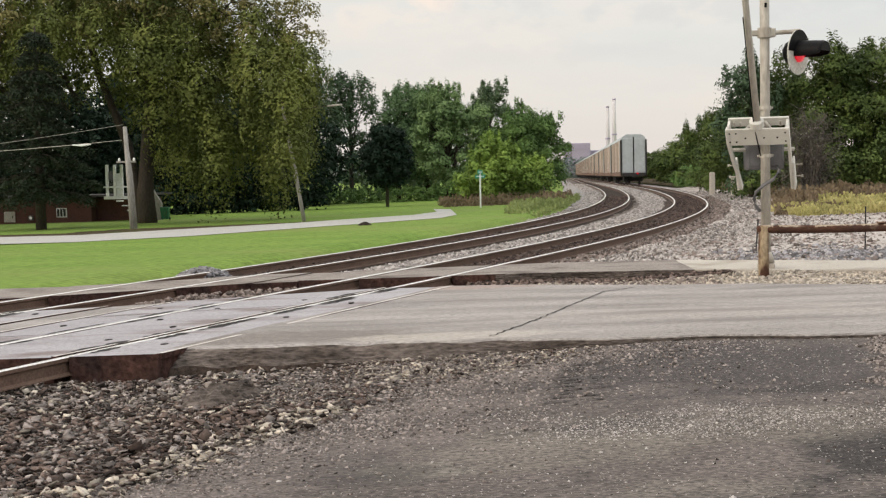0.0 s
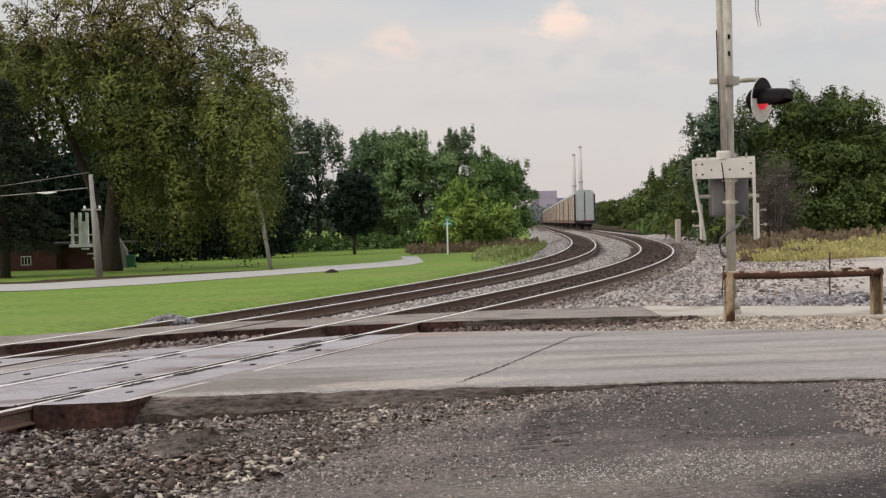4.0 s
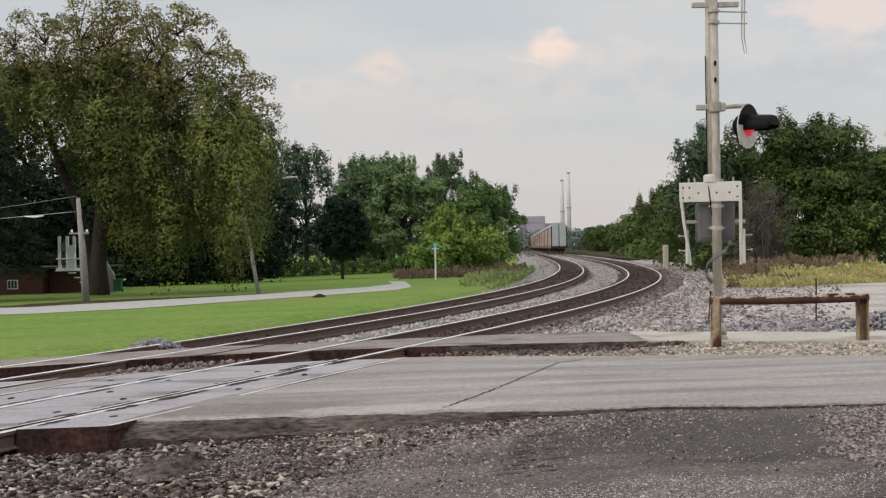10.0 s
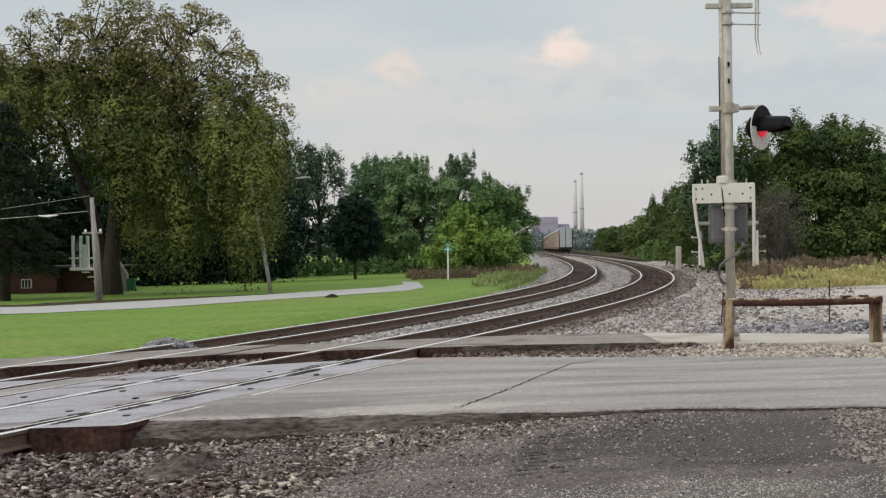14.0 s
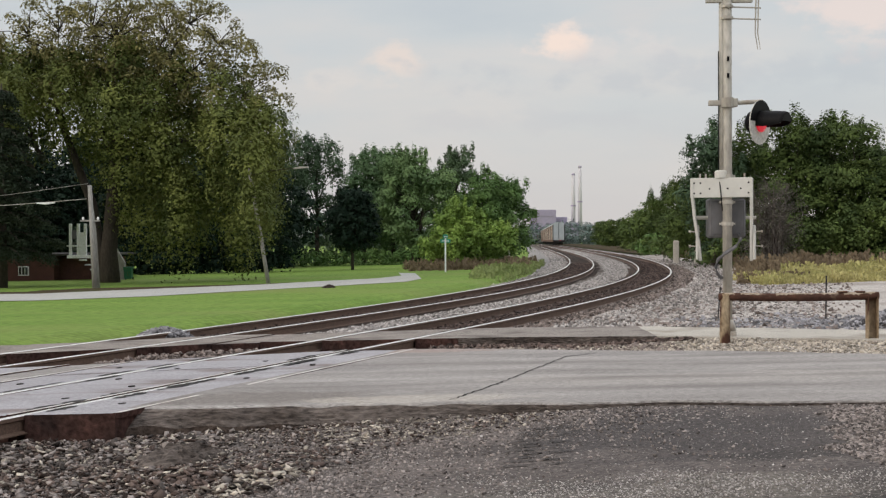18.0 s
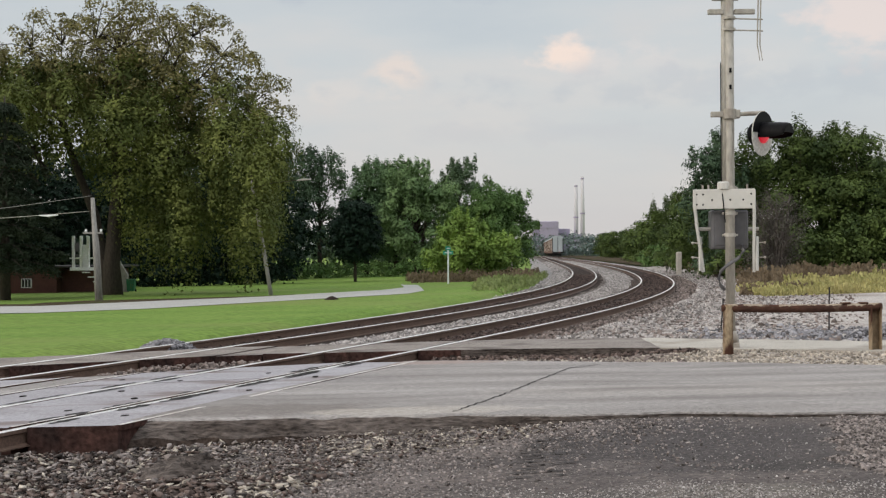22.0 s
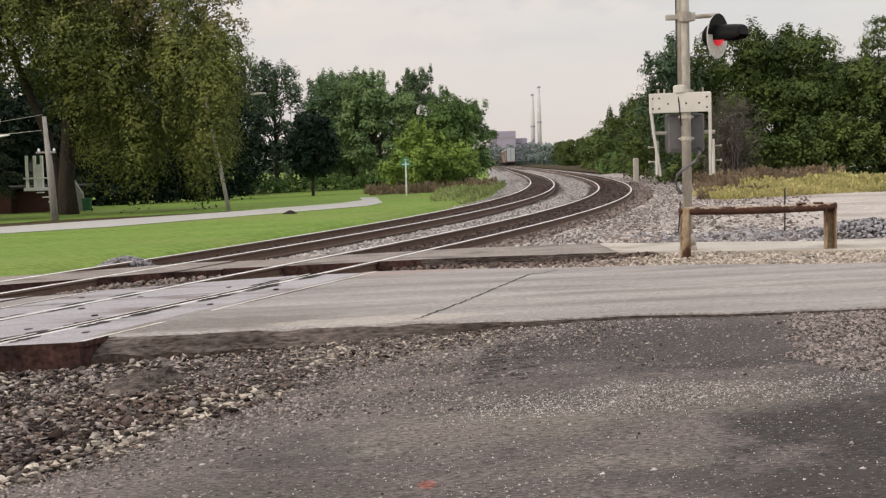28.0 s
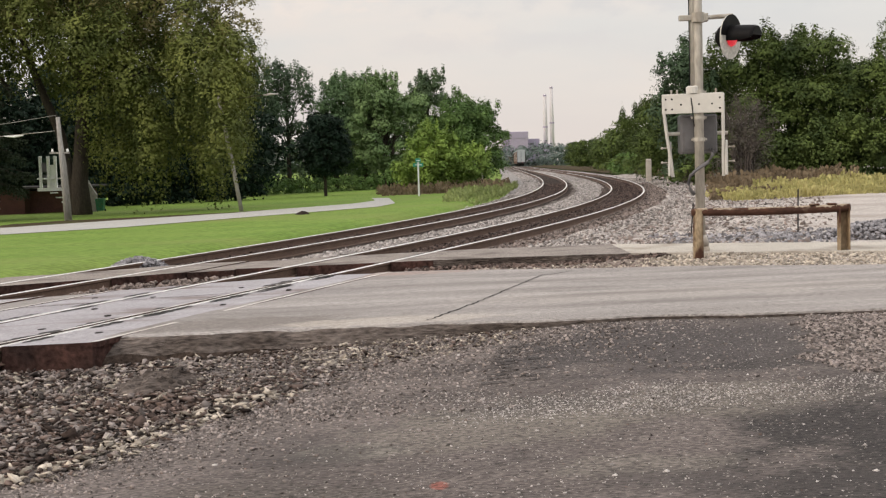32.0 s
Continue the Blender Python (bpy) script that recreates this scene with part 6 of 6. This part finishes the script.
# ---- barrier ----
def build_barrier():
    x0, x1, y = 3.73, 5.89, 20.2
    t = thing("pipe_barrier", pose(x0, y, gz(x0, y) - 0.05), "rusty welded pipe barrier with two posts and a top rail", "barrier")
    L = x1 - x0
    bm = new_bm()
    tube(bm, [(0, 0, -0.3), (0, 0, 0.02), (-0.004, 0, 0.4), (0.004, 0, 0.745)], [0.076, 0.078, 0.076, 0.074], 20)
    part("post", bm, RUSTPOST, t, "round post with flaking cream paint over rust", smooth=True)
    # the other post is a steel channel, open to the side
    bm = new_bm()
    box(bm, L - 0.075, L - 0.055, -0.07, 0.07, -0.3, 0.70, bevel=0.004)
    box(bm, L - 0.055, L + 0.085, 0.05, 0.07, -0.3, 0.70, bevel=0.004)
    box(bm, L + 0.065, L + 0.085, -0.07, 0.05, -0.3, 0.72, bevel=0.004)
    part("channel_post", bm, RUSTPOST, t, "channel-shaped steel post with worn cream paint")
    bm = new_bm()
    box(bm, L - 0.09, L + 0.10, -0.09, 0.09, -0.02, 0.06, bevel=0.012)
    part("post_foot", bm, RUST, t, "dark rusty foot of the post")
    spine = [(-0.095, 0.70, 0.050), (-0.05, 0.70, 0.058), (L * 0.3, 0.69, 0.060), (L * 0.6, 0.688, 0.059), (L - 0.1, 0.705, 0.060), (L + 0.10, 0.715, 0.054)]
    bm = new_bm()
    tube(bm, [(x, 0, z) for x, z, r in spine], [r for x, z, r in spine], 20)
    rail = part("top_rail", bm, RUST, t, "rust-red pipe with flaking pale paint", smooth=True)
    # scabs of old paint left on the upper side of the pipe
    q = random.Random(4)
    for a0, a1, wide in ((-0.02, 0.13, 70), (0.22, 0.50, 62), (0.74, 0.98, 66), (0.98, 1.30, 50), (1.34, 1.66, 58), (1.74, 2.02, 80), (2.04, 2.2, 70)):
        bm = new_bm()
        rows = []
        n = 8
        for i in range(n + 1):
            x = a0 + (a1 - a0) * i / n
            z = float(np.interp(x, [p[0] for p in spine], [p[1] for p in spine]))
            r = float(np.interp(x, [p[0] for p in spine], [p[2] for p in spine])) + 0.003
            lo, hi = -wide * q.uniform(0.6, 1.0), wide * q.uniform(0.5, 1.0)
            rows.append([bm.verts.new((x, math.sin(radians(lo + (hi - lo) * j / 6)) * r, z + math.cos(radians(lo + (hi - lo) * j / 6)) * r)) for j in range(7)])
        for r0, r1 in zip(rows, rows[1:]):
            for j in range(6):
                bm.faces.new((r0[j], r0[j + 1], r1[j + 1], r1[j]))
        part("paint_scab", bm, OLDPAINT, rail, "peeling pale paint")
    for x in (L * 0.80, L * 0.92):
        bm = new_bm()
        box(bm, x - 0.07, x + 0.07, -0.05, 0.05, 0.755, 0.782, bevel=0.01)
        part("weld_plate", bm, RUST, t)


build_barrier()


def build_poles():
    specs = ((-15.62, 55.7, -0.22, 4.25, 0.12, "weathered wooden utility pole at the street edge"), (-8.85, 58.6, -0.88, 5.0, 0.09, "leaning grey wooden pole on the lawn"))
    for x, y, lx, h, r, lab in specs:
        t = thing("utility_pole", pose(x, y, height(x, y)), lab, "utility pole", "poles")
        bm = new_bm()
        tube(bm, [(0, 0, -0.3), (lx * 0.5, 0, h * 0.5), (lx, 0, h)], [r, r * 0.9, r * 0.7], 14)
        part("pole", bm, POLEWOOD, t, smooth=True)
        if x > -12:
            bm = new_bm()
            tube(bm, [(lx, 0, h - 0.35), (lx + 1.0, 0, h - 0.12), (lx + 2.0, 0, h - 0.02)], 0.014, 8)
            arm = part("lamp_arm", bm, BARK, t, "thin dark lamp arm", smooth=True)
            bm = new_bm()
            tube(bm, [(lx + 1.95, 0, h - 0.03), (lx + 2.2, 0, h), (lx + 2.6, 0, h + 0.02)], [0.02, 0.05, 0.03], 10)
            part("lamp_head", bm, GALV, arm, "small pale lamp head", smooth=True)
        if x < -12:
            bm = new_bm()
            tube(bm, [(0.13, 0.1, -0.3), (0.0, 0.05, 2.2), (-0.16, 0, 3.6)], 0.05, 10)
            part("brace", bm, POLEWOOD, t, smooth=True)
            bm = new_bm()
            box(bm, -0.62, 0.2, -0.05, 0.05, 2.75, 2.82, bevel=0.01)
            part("crossarm", bm, POLEWOOD, t)
            for dx in (-0.5, 0.12):
                bm = new_bm()
                tube(bm, [(dx, 0, 2.81), (dx, 0, 2.87), (dx, 0, 2.95)], [0.03, 0.055, 0.03], 10)
                part("insulator", bm, WHITEWOOD, t, "white insulator")
    # cable from the pole to the left
    t = thing("overhead_cable", pose(-15.95, 55.6, 3.36), "pale overhead service cable slung from the pole", "cable")
    bm = new_bm()
    tube(bm, [(-16 * k / 12, 0, -0.55 * (k / 12) - 0.8 * (k / 12) * (1 - k / 12)) for k in range(13)], 0.014, 6)
    part("wire", bm, GALV, t, smooth=True)
    bm = new_bm()
    tube(bm, [(-2.1, 0, -0.16), (-1.7, 0, -0.19), (-1.3, 0, -0.15)], [0.02, 0.05, 0.025], 8)
    part("splice", bm, WHITEWOOD, t)
    t = thing("overhead_cable", pose(-15.9, 55.7, 4.0), "dark overhead service cable slung from the pole top", "cable")
    bm = new_bm()
    tube(bm, [(-16 * k / 12, 0, -1.6 * (k / 12) - 0.7 * (k / 12) * (1 - k / 12)) for k in range(13)], 0.011, 6)
    part("wire", bm, POLEWOOD, t, smooth=True)


build_poles()


def build_sign():
    x, y = -1.48, 71.7
    t = thing("street_sign", pose(x, y, height(x, y)), "white street sign post with two small green name blades", "street sign")
    bm = new_bm()
    box(bm, -0.045, 0.045, -0.03, 0.03, -0.2, 1.80, bevel=0.008)
    part("post", bm, WHITEWOOD, t)
    for ang, z in ((12, 1.55), (62, 1.78)):
        bm = new_bm()
        box(bm, -0.27, 0.27, -0.012, 0.012, z, z + 0.19, bevel=0.004)
        b = part("blade", bm, SIGNGREEN, t, "green street name blade", pose(0, 0, 0, 0, 0, ang))
        bm = new_bm()
        box(bm, -0.19, 0.19, -0.0155, -0.0125, z + 0.07, z + 0.12)
        part("lettering_bar", bm, WHITEWOOD, b)
    bm = new_bm()
    box(bm, -0.09, 0.09, -0.09, 0.09, 1.95, 1.99, bevel=0.01)
    part("cap", bm, SIGNGREEN, t)


build_sign()


def build_house():
    x, y = -18.9, 70.0
    t = thing("brick_house", pose(x, y, height(x, y)), "low dark red brick house with a white porch under trees", "house")
    bm = new_bm()
    box(bm, -14, -2.9, 0, 6, -0.3, 1.25, bevel=0.02)
    w = part("wall", bm, BRICK, t, "dark red brick wall")
    bm = new_bm()
    box(bm, -2.9, -0.7, 0.9, 6, -0.3, 1.15, bevel=0.02)
    part("wall", bm, BRICK, t, "shaded brick wall")
    bm = new_bm()
    box(bm, -14.2, -0.2, -0.35, 6.4, 1.25, 1.36, bevel=0.02)
    part("roof", bm, ROOFMAT, t, "dark low roof")
    bm = new_bm()
    box(bm, -14.2, -3.1, -0.40, -0.30, 1.30, 1.36)
    part("gutter", bm, GREYBOX, t, "grey gutter")
    # window at the wall foot
    bm = new_bm()
    box(bm, -4.75, -4.2, -0.06, -0.003, 0.22, 0.70, bevel=0.01)
    f = part("window", bm, WHITEWOOD, t, "small white-framed window")
    bm = new_bm()
    for k in range(3):
        box(bm, -4.71 + k * 0.165, -4.58 + k * 0.165, -0.072, -0.0605, 0.26, 0.66)
    part("pane", bm, DARKGLASS, f, "dark glass")
    # a grey access door and a meter beside it
    bm = new_bm()
    box(bm, -7.55, -6.95, -0.05, -0.003, 0.0, 0.56, bevel=0.01)
    d = part("access_door", bm, GALV, t, "grey metal access door")
    bm = new_bm()
    box(bm, -7.10, -7.06, -0.075, -0.05, 0.22, 0.34)
    part("handle", bm, BLACK, d)
    bm = new_bm()
    box(bm, -6.22, -5.98, -0.16, -0.003, 0.08, 0.34, bevel=0.02)
    b = part("meter_box", bm, GREYBOX, t, "dark meter box")
    bm = new_bm()
    tube(bm, [(-6.08, -0.16, 0.22), (-6.08, -0.21, 0.22)], 0.075, 14)
    part("dial", bm, WHITEWOOD, b, "white meter dial")
    # porch: deck, rail, posts and stairs
    bm = new_bm()
    box(bm, -1.95, -0.1, -0.9, 0.8, 1.12, 1.28, bevel=0.01)
    part("porch_deck", bm, WHITEWOOD, t, "white porch deck")
    for px in (-1.78, -1.38, -1.02):
        bm = new_bm()
        box(bm, px - 0.07, px + 0.07, -0.86, -0.72, 1.28, 2.9, bevel=0.01)
        part("porch_post", bm, WHITEWOOD, t, "white porch post")
    bm = new_bm()
    box(bm, -1.31, -1.09, -0.80, -0.76, 1.28, 2.45, bevel=0.01)
    part("porch_panel", bm, WHITEWOOD, t, "white porch panel")
    bm = new_bm()
    box(bm, -1.95, -0.1, -0.93, -0.865, 1.72, 1.79, bevel=0.01)
    part("porch_rail", bm, WHITEWOOD, t, "white handrail")
    for k in range(5):
        bm = new_bm()
        box(bm, -1.2 + k * 0.28, -0.9 + k * 0.28, -1.3, -0.9, 1.0 - k * 0.24, 1.06 - k * 0.24, bevel=0.008)
        part("step", bm, WHITEWOOD, t, "white wooden step")
    bm = new_bm()
    for z in (1.5, 2.1):
        box(bm, -1.70, -1.46, -0.80, -0.76, z, z + 0.45)
    part("pane", bm, DARKGLASS, t, "dark porch window")
    bm = new_bm()
    vs = [bm.verts.new(p) for p in ((0.35, -0.6, -0.2), (0.95, -0.6, -0.2), (0.95, -0.6, 0.9), (0.7, -0.6, 1.3), (0.45, -0.6, 1.75), (0.35, -0.6, 0.4))]
    f = bm.faces.new(vs)
    r = bmesh.ops.extrude_face_region(bm, geom=[f])
    for v in (g for g in r["geom"] if isinstance(g, bmesh.types.BMVert)):
        v.co.y += 0.25
    part("buttress", bm, POLEWOOD, t, "weathered sloping timber wing wall")


build_house()


def build_bin():
    x, y = -17.7, 69.2
    t = thing("wheelie_bin", pose(x, y, height(x, y)) @ Matrix.Scale(0.66, 4), "dark green wheeled waste bin on the lawn", "waste bin")
    bm = new_bm()
    vs = [[bm.verts.new(p) for p in ((-w, -w, z), (w, -w, z), (w, w, z), (-w, w, z))] for w, z in ((0.26, 0.06), (0.32, 0.92))]
    for k in range(4):
        bm.faces.new((vs[0][k], vs[0][(k + 1) % 4], vs[1][(k + 1) % 4], vs[1][k]))
    bm.faces.new(vs[0])
    bm.faces.new(vs[1])
    part("body", bm, BINGREEN, t)
    bm = new_bm()
    box(bm, -0.35, 0.35, -0.37, 0.36, 0.922, 1.0, bevel=0.03)
    part("lid", bm, BINGREEN, t)
    for sx in (-0.3, 0.3):
        bm = new_bm()
        tube(bm, [(sx - 0.03, 0.25, 0.09), (sx + 0.03, 0.25, 0.09)], 0.1, 14)
        part("wheel", bm, BLACK, t)


build_bin()


def build_markers():
    for x, y, h, w, lab, m in ((13.1, 88.0, 1.62, 0.34, "pale concrete trackside marker post", PAD), (14.1, 86.0, 1.25, 0.28, "grey trackside signal box on a post", GALV), (2.45, 94.4, 0.95, 0.17, "weathered wooden verge post", POLEWOOD)):
        t = thing("marker_post", pose(x, y, height(x, y)), lab, "marker post", "markers")
        bm = new_bm()
        box(bm, -w / 2, w / 2, -w / 2, w / 2, -0.2, h, bevel=w * 0.15)
        part("post", bm, m, t)
    # thin stakes behind the barrier
    for x, y, h, lean in ((4.72, 26.4, 0.62, 6), (6.45, 25.0, 0.82, 1)):
        t = thing("stake", pose(x, y, lot_height(x, y)), "thin dark steel stake in the gravel", "stake", "stakes")
        bm = new_bm()
        tube(bm, [(0, 0, -0.2), (math.sin(radians(lean)) * h, 0, h)], 0.014, 8)
        part("rod", bm, BLACKIRON, t)


build_markers()


def build_mound():
    x, y = -5.36, 50.2
    bm = new_bm()
    rings = []
    for j in range(6):
        r = j / 5
        rings.append([bm.verts.new((math.cos(i * math.tau / 16) * 0.30 * r, math.sin(i * math.tau / 16) * 0.25 * r, 0.13 * (1 - r * r) * (1 + 0.35 * noise.noise((i * 0.9, j * 0.8, 3))) - 0.02)) for i in range(16)])
    for r0, r1 in zip(rings, rings[1:]):
        for i in range(16):
            bm.faces.new((r0[i], r0[(i + 1) % 16], r1[(i + 1) % 16], r1[i]))
    bmesh.ops.remove_doubles(bm, verts=bm.verts, dist=0.002)
    tagged(part("mulch_mound", bm, DIRT, None, "", pose(x, y, height(x, y) + 0.01), True), "small dark mound of mulch at the street edge", "mound")


build_mound()


def build_clod():
    """A clod of dark washed-out earth below the road edge."""
    x, y = -2.5, 11.5
    bm = new_bm()
    rings = []
    for j in range(9):
        r = j / 8
        rings.append([bm.verts.new((math.cos(i * math.tau / 28) * 0.40 * r * (1 + 0.25 * noise.noise((math.cos(i * math.tau / 28) * 1.5, math.sin(i * math.tau / 28) * 1.5, 2))), math.sin(i * math.tau / 28) * 0.62 * r,
0.105 * (1 - r ** 5) * (1 + 0.7 * noise.noise((math.cos(i * math.tau / 28) * r * 2.5, math.sin(i * math.tau / 28) * r * 2.5, 5)) + 0.8 * noise.noise((math.cos(i * math.tau / 28) * r * 8, math.sin(i * math.tau / 28) * r * 8, 6))) - 0.04 * r)) for i in range(28)])
    for r0, r1 in zip(rings, rings[1:]):
        for i in range(28):
            bm.faces.new((r0[i], r0[(i + 1) % 28], r1[(i + 1) % 28], r1[i]))
    bmesh.ops.remove_doubles(bm, verts=bm.verts, dist=0.002)
    tagged(part("earth_clod", bm, EDGE, None, "", pose(x, y, near_ground(x, y) + 0.01), True), "crumbling dark clod of earth below the road edge", "earth")


build_clod()


def build_plant():
    """The power plant far away, with haze put into its colours."""
    t = thing("power_plant", pose(86.5, 1150, 0), "mauve power plant building with flat roofs far away, haze put into its colour", "power plant")
    for x0, x1, z1, y in ((-32, -16.5, 28, 0), (-37, -31, 23, 10), (-17, -6, 22, 15), (-8, 3, 17, 10)):
        bm = new_bm()
        box(bm, x0, x1, y, y + 30, -2, z1, bevel=0.3)
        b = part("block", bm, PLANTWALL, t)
        bm = new_bm()
        box(bm, x0 + 2, x1 - 2, y - 0.3, y - 0.05, z1 * 0.80, z1 * 0.86)
        part("louvre_band", bm, PLANTWALL, b)
    for x, h in ((44.9, 60.5), (50.6, 67)):
        c = thing("chimney", pose(42 + x, 1180, 0), "tall concrete chimney of the far power plant, paled by haze in its colour", "chimney", "chimneys")
        bm = new_bm()
        tube(bm, [(0, 0, -2), (0, 0, h * 0.6), (0, 0, h)], [2.1, 1.7, 1.3], 20)
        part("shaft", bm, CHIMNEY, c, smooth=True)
        for z in (h * 0.52, h - 2):
            bm = new_bm()
            tube(bm, [(0, 0, z), (0, 0, z + 1.2)], 2.2 if z < h * 0.8 else 1.45, 20)
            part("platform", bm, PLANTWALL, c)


build_plant()


# ---- train ----
CAR_LEN, CAR_GAP = 27.3, 28.2
TRAIN_S0, TRAIN_V = 141.5, 9.85


def build_car():
    t = thing("autorack_car", Matrix.Identity(4), "tall enclosed autorack rail car with faded tan side panels", "rail car", "train")
    L, W = CAR_LEN / 2, 1.5
    bm = new_bm()
    prof = [(-W + 0.06, 1.15), (W - 0.06, 1.15), (W - 0.06, 5.15), (W - 0.25, 5.55), (W - 0.7, 5.8), (-W + 0.7, 5.8), (-W + 0.25, 5.55), (-W + 0.06, 5.15)]
    r0, r1 = [[bm.verts.new((x, y, z)) for x, z in prof] for y in (-L, L)]
    for k in range(len(prof)):
        f = bm.faces.new((r0[k], r0[(k + 1) % 8], r1[(k + 1) % 8], r1[k]))
    bm.faces.new(r0)
    bm.faces.new(r1)
    part("shell", bm, SILVER, t, "weathered silver shell and roof")
    for sx in (-1, 1):
        n = 12
        for i in range(n):
            y0, y1 = -L + 1.2 + (CAR_LEN - 2.4) * i / n, -L + 1.2 + (CAR_LEN - 2.4) * (i + 1) / n
            bm = new_bm()
            box(bm, sx * (W - 0.05), sx * (W - 0.01), y0 + 0.09, y1 - 0.09, 1.5, 5.08)
            part("side_panel", bm, SILVER if i == 0 else TANPANEL, t)
            bm = new_bm()
            box(bm, sx * (W - 0.05), sx * (W + 0.004), y0 - 0.06, y0 + 0.06, 1.2, 5.15)
            part("side_post", bm, CARFRAME, t)
        bm = new_bm()
        box(bm, sx * (W - 0.25), sx * (W - 0.004), -L, L, 1.0, 1.42)
        part("side_sill", bm, CARFRAME, t, "rust-brown side sill")
        for e in (-1, 1):
            bm = new_bm()
            box(bm, sx * (W - 0.16), sx * (W + 0.02), e * (L + 0.01), e * (L + 0.13), 1.1, 5.2)
            part("corner_post", bm, BLACKIRON, t, "dark corner post")
    for e in (-1, 1):
        for sx in (-1, 1):
            bm = new_bm()
            box(bm, sx * 0.06, sx * (W - 0.2), e * (L + 0.005), e * (L + 0.07), 1.45, 5.35, bevel=0.02)
            part("end_door", bm, SILVER, t, "pale silver end door")
        bm = new_bm()
        box(bm, -0.05, 0.05, e * (L + 0.01), e * (L + 0.1), 1.4, 5.5)
        part("door_seam", bm, BLACKIRON, t, "dark seam between the end doors")
        bm = new_bm()
        box(bm, -1.3, 1.3, e * (L - 0.2), e * (L + 0.25), 0.95, 1.38, bevel=0.03)
        part("end_sill", bm, BLACKIRON, t)
        bm = new_bm()
        box(bm, -0.14, 0.14, e * (L + 0.2), e * (L + 0.75), 0.78, 1.05, bevel=0.03)
        part("coupler", bm, BLACKIRON, t)
        bm = new_bm()
        box(bm, -1.1, 1.1, e * (L - 3.3), e * (L - 1.3), 0.42, 0.9, bevel=0.05)
        bogie = part("bogie", bm, BLACKIRON, t)
        for dy in (1.4, 3.2):
            for sx in (-1, 1):
                bm = new_bm()
                tube(bm, [(sx * 0.68, e * (L - dy), 0.44), (sx * 0.82, e * (L - dy), 0.44)], 0.44, 18)
                part("wheel", bm, BLACKIRON, bogie)
    return t


def car_pose(s):
    """A car on the rails, its middle s metres along the line."""
    p = on_line(s)
    return pose(p[0], p[1], p[2], 0, 0, -math.degrees(line_heading(s)))


def build_train():
    first = build_car()
    cars = [first] + [copy_thing(first, Matrix.Identity(4)) for _ in range(13)]
    tagged(first, "last autorack rail car with silver end doors and red marker")
    bm = new_bm()
    tube(bm, [(0.42, -CAR_LEN / 2 - 0.28, 1.32), (0.42, -CAR_LEN / 2 - 0.40, 1.32)], 0.11, 14)
    part("marker_lamp", bm, REDLENS, first, "red end-of-train marker lamp")
    for i, c in enumerate(cars):
        c.matrix_basis = car_pose(TRAIN_S0 + CAR_LEN / 2 + i * CAR_GAP)
    return cars


CARS = build_train()


def motions():
    # the train rolls away at a steady pace
    for i, c in enumerate(CARS):
        s = TRAIN_S0 + CAR_LEN / 2 + i * CAR_GAP
        walk(c, [(t, car_pose(s + TRAIN_V * t)) for t in range(0, 33, 4)])
    # the gate rises to upright
    rise = [(0, 38), (0.5, 37), (1, 34), (1.5, 30), (2, 26.5), (2.5, 21), (3, 15.5), (3.5, 11.5), (4.2, 5.5), (5, 1), (5.5, 0), (32, 0)]
    walk(GATE, [(t, pose(0, 0.22, 1.72, 0, 0, GATE_YAW) @ pose(0, 0, 0, a, 0, 0)) for t, a in rise])


motions()
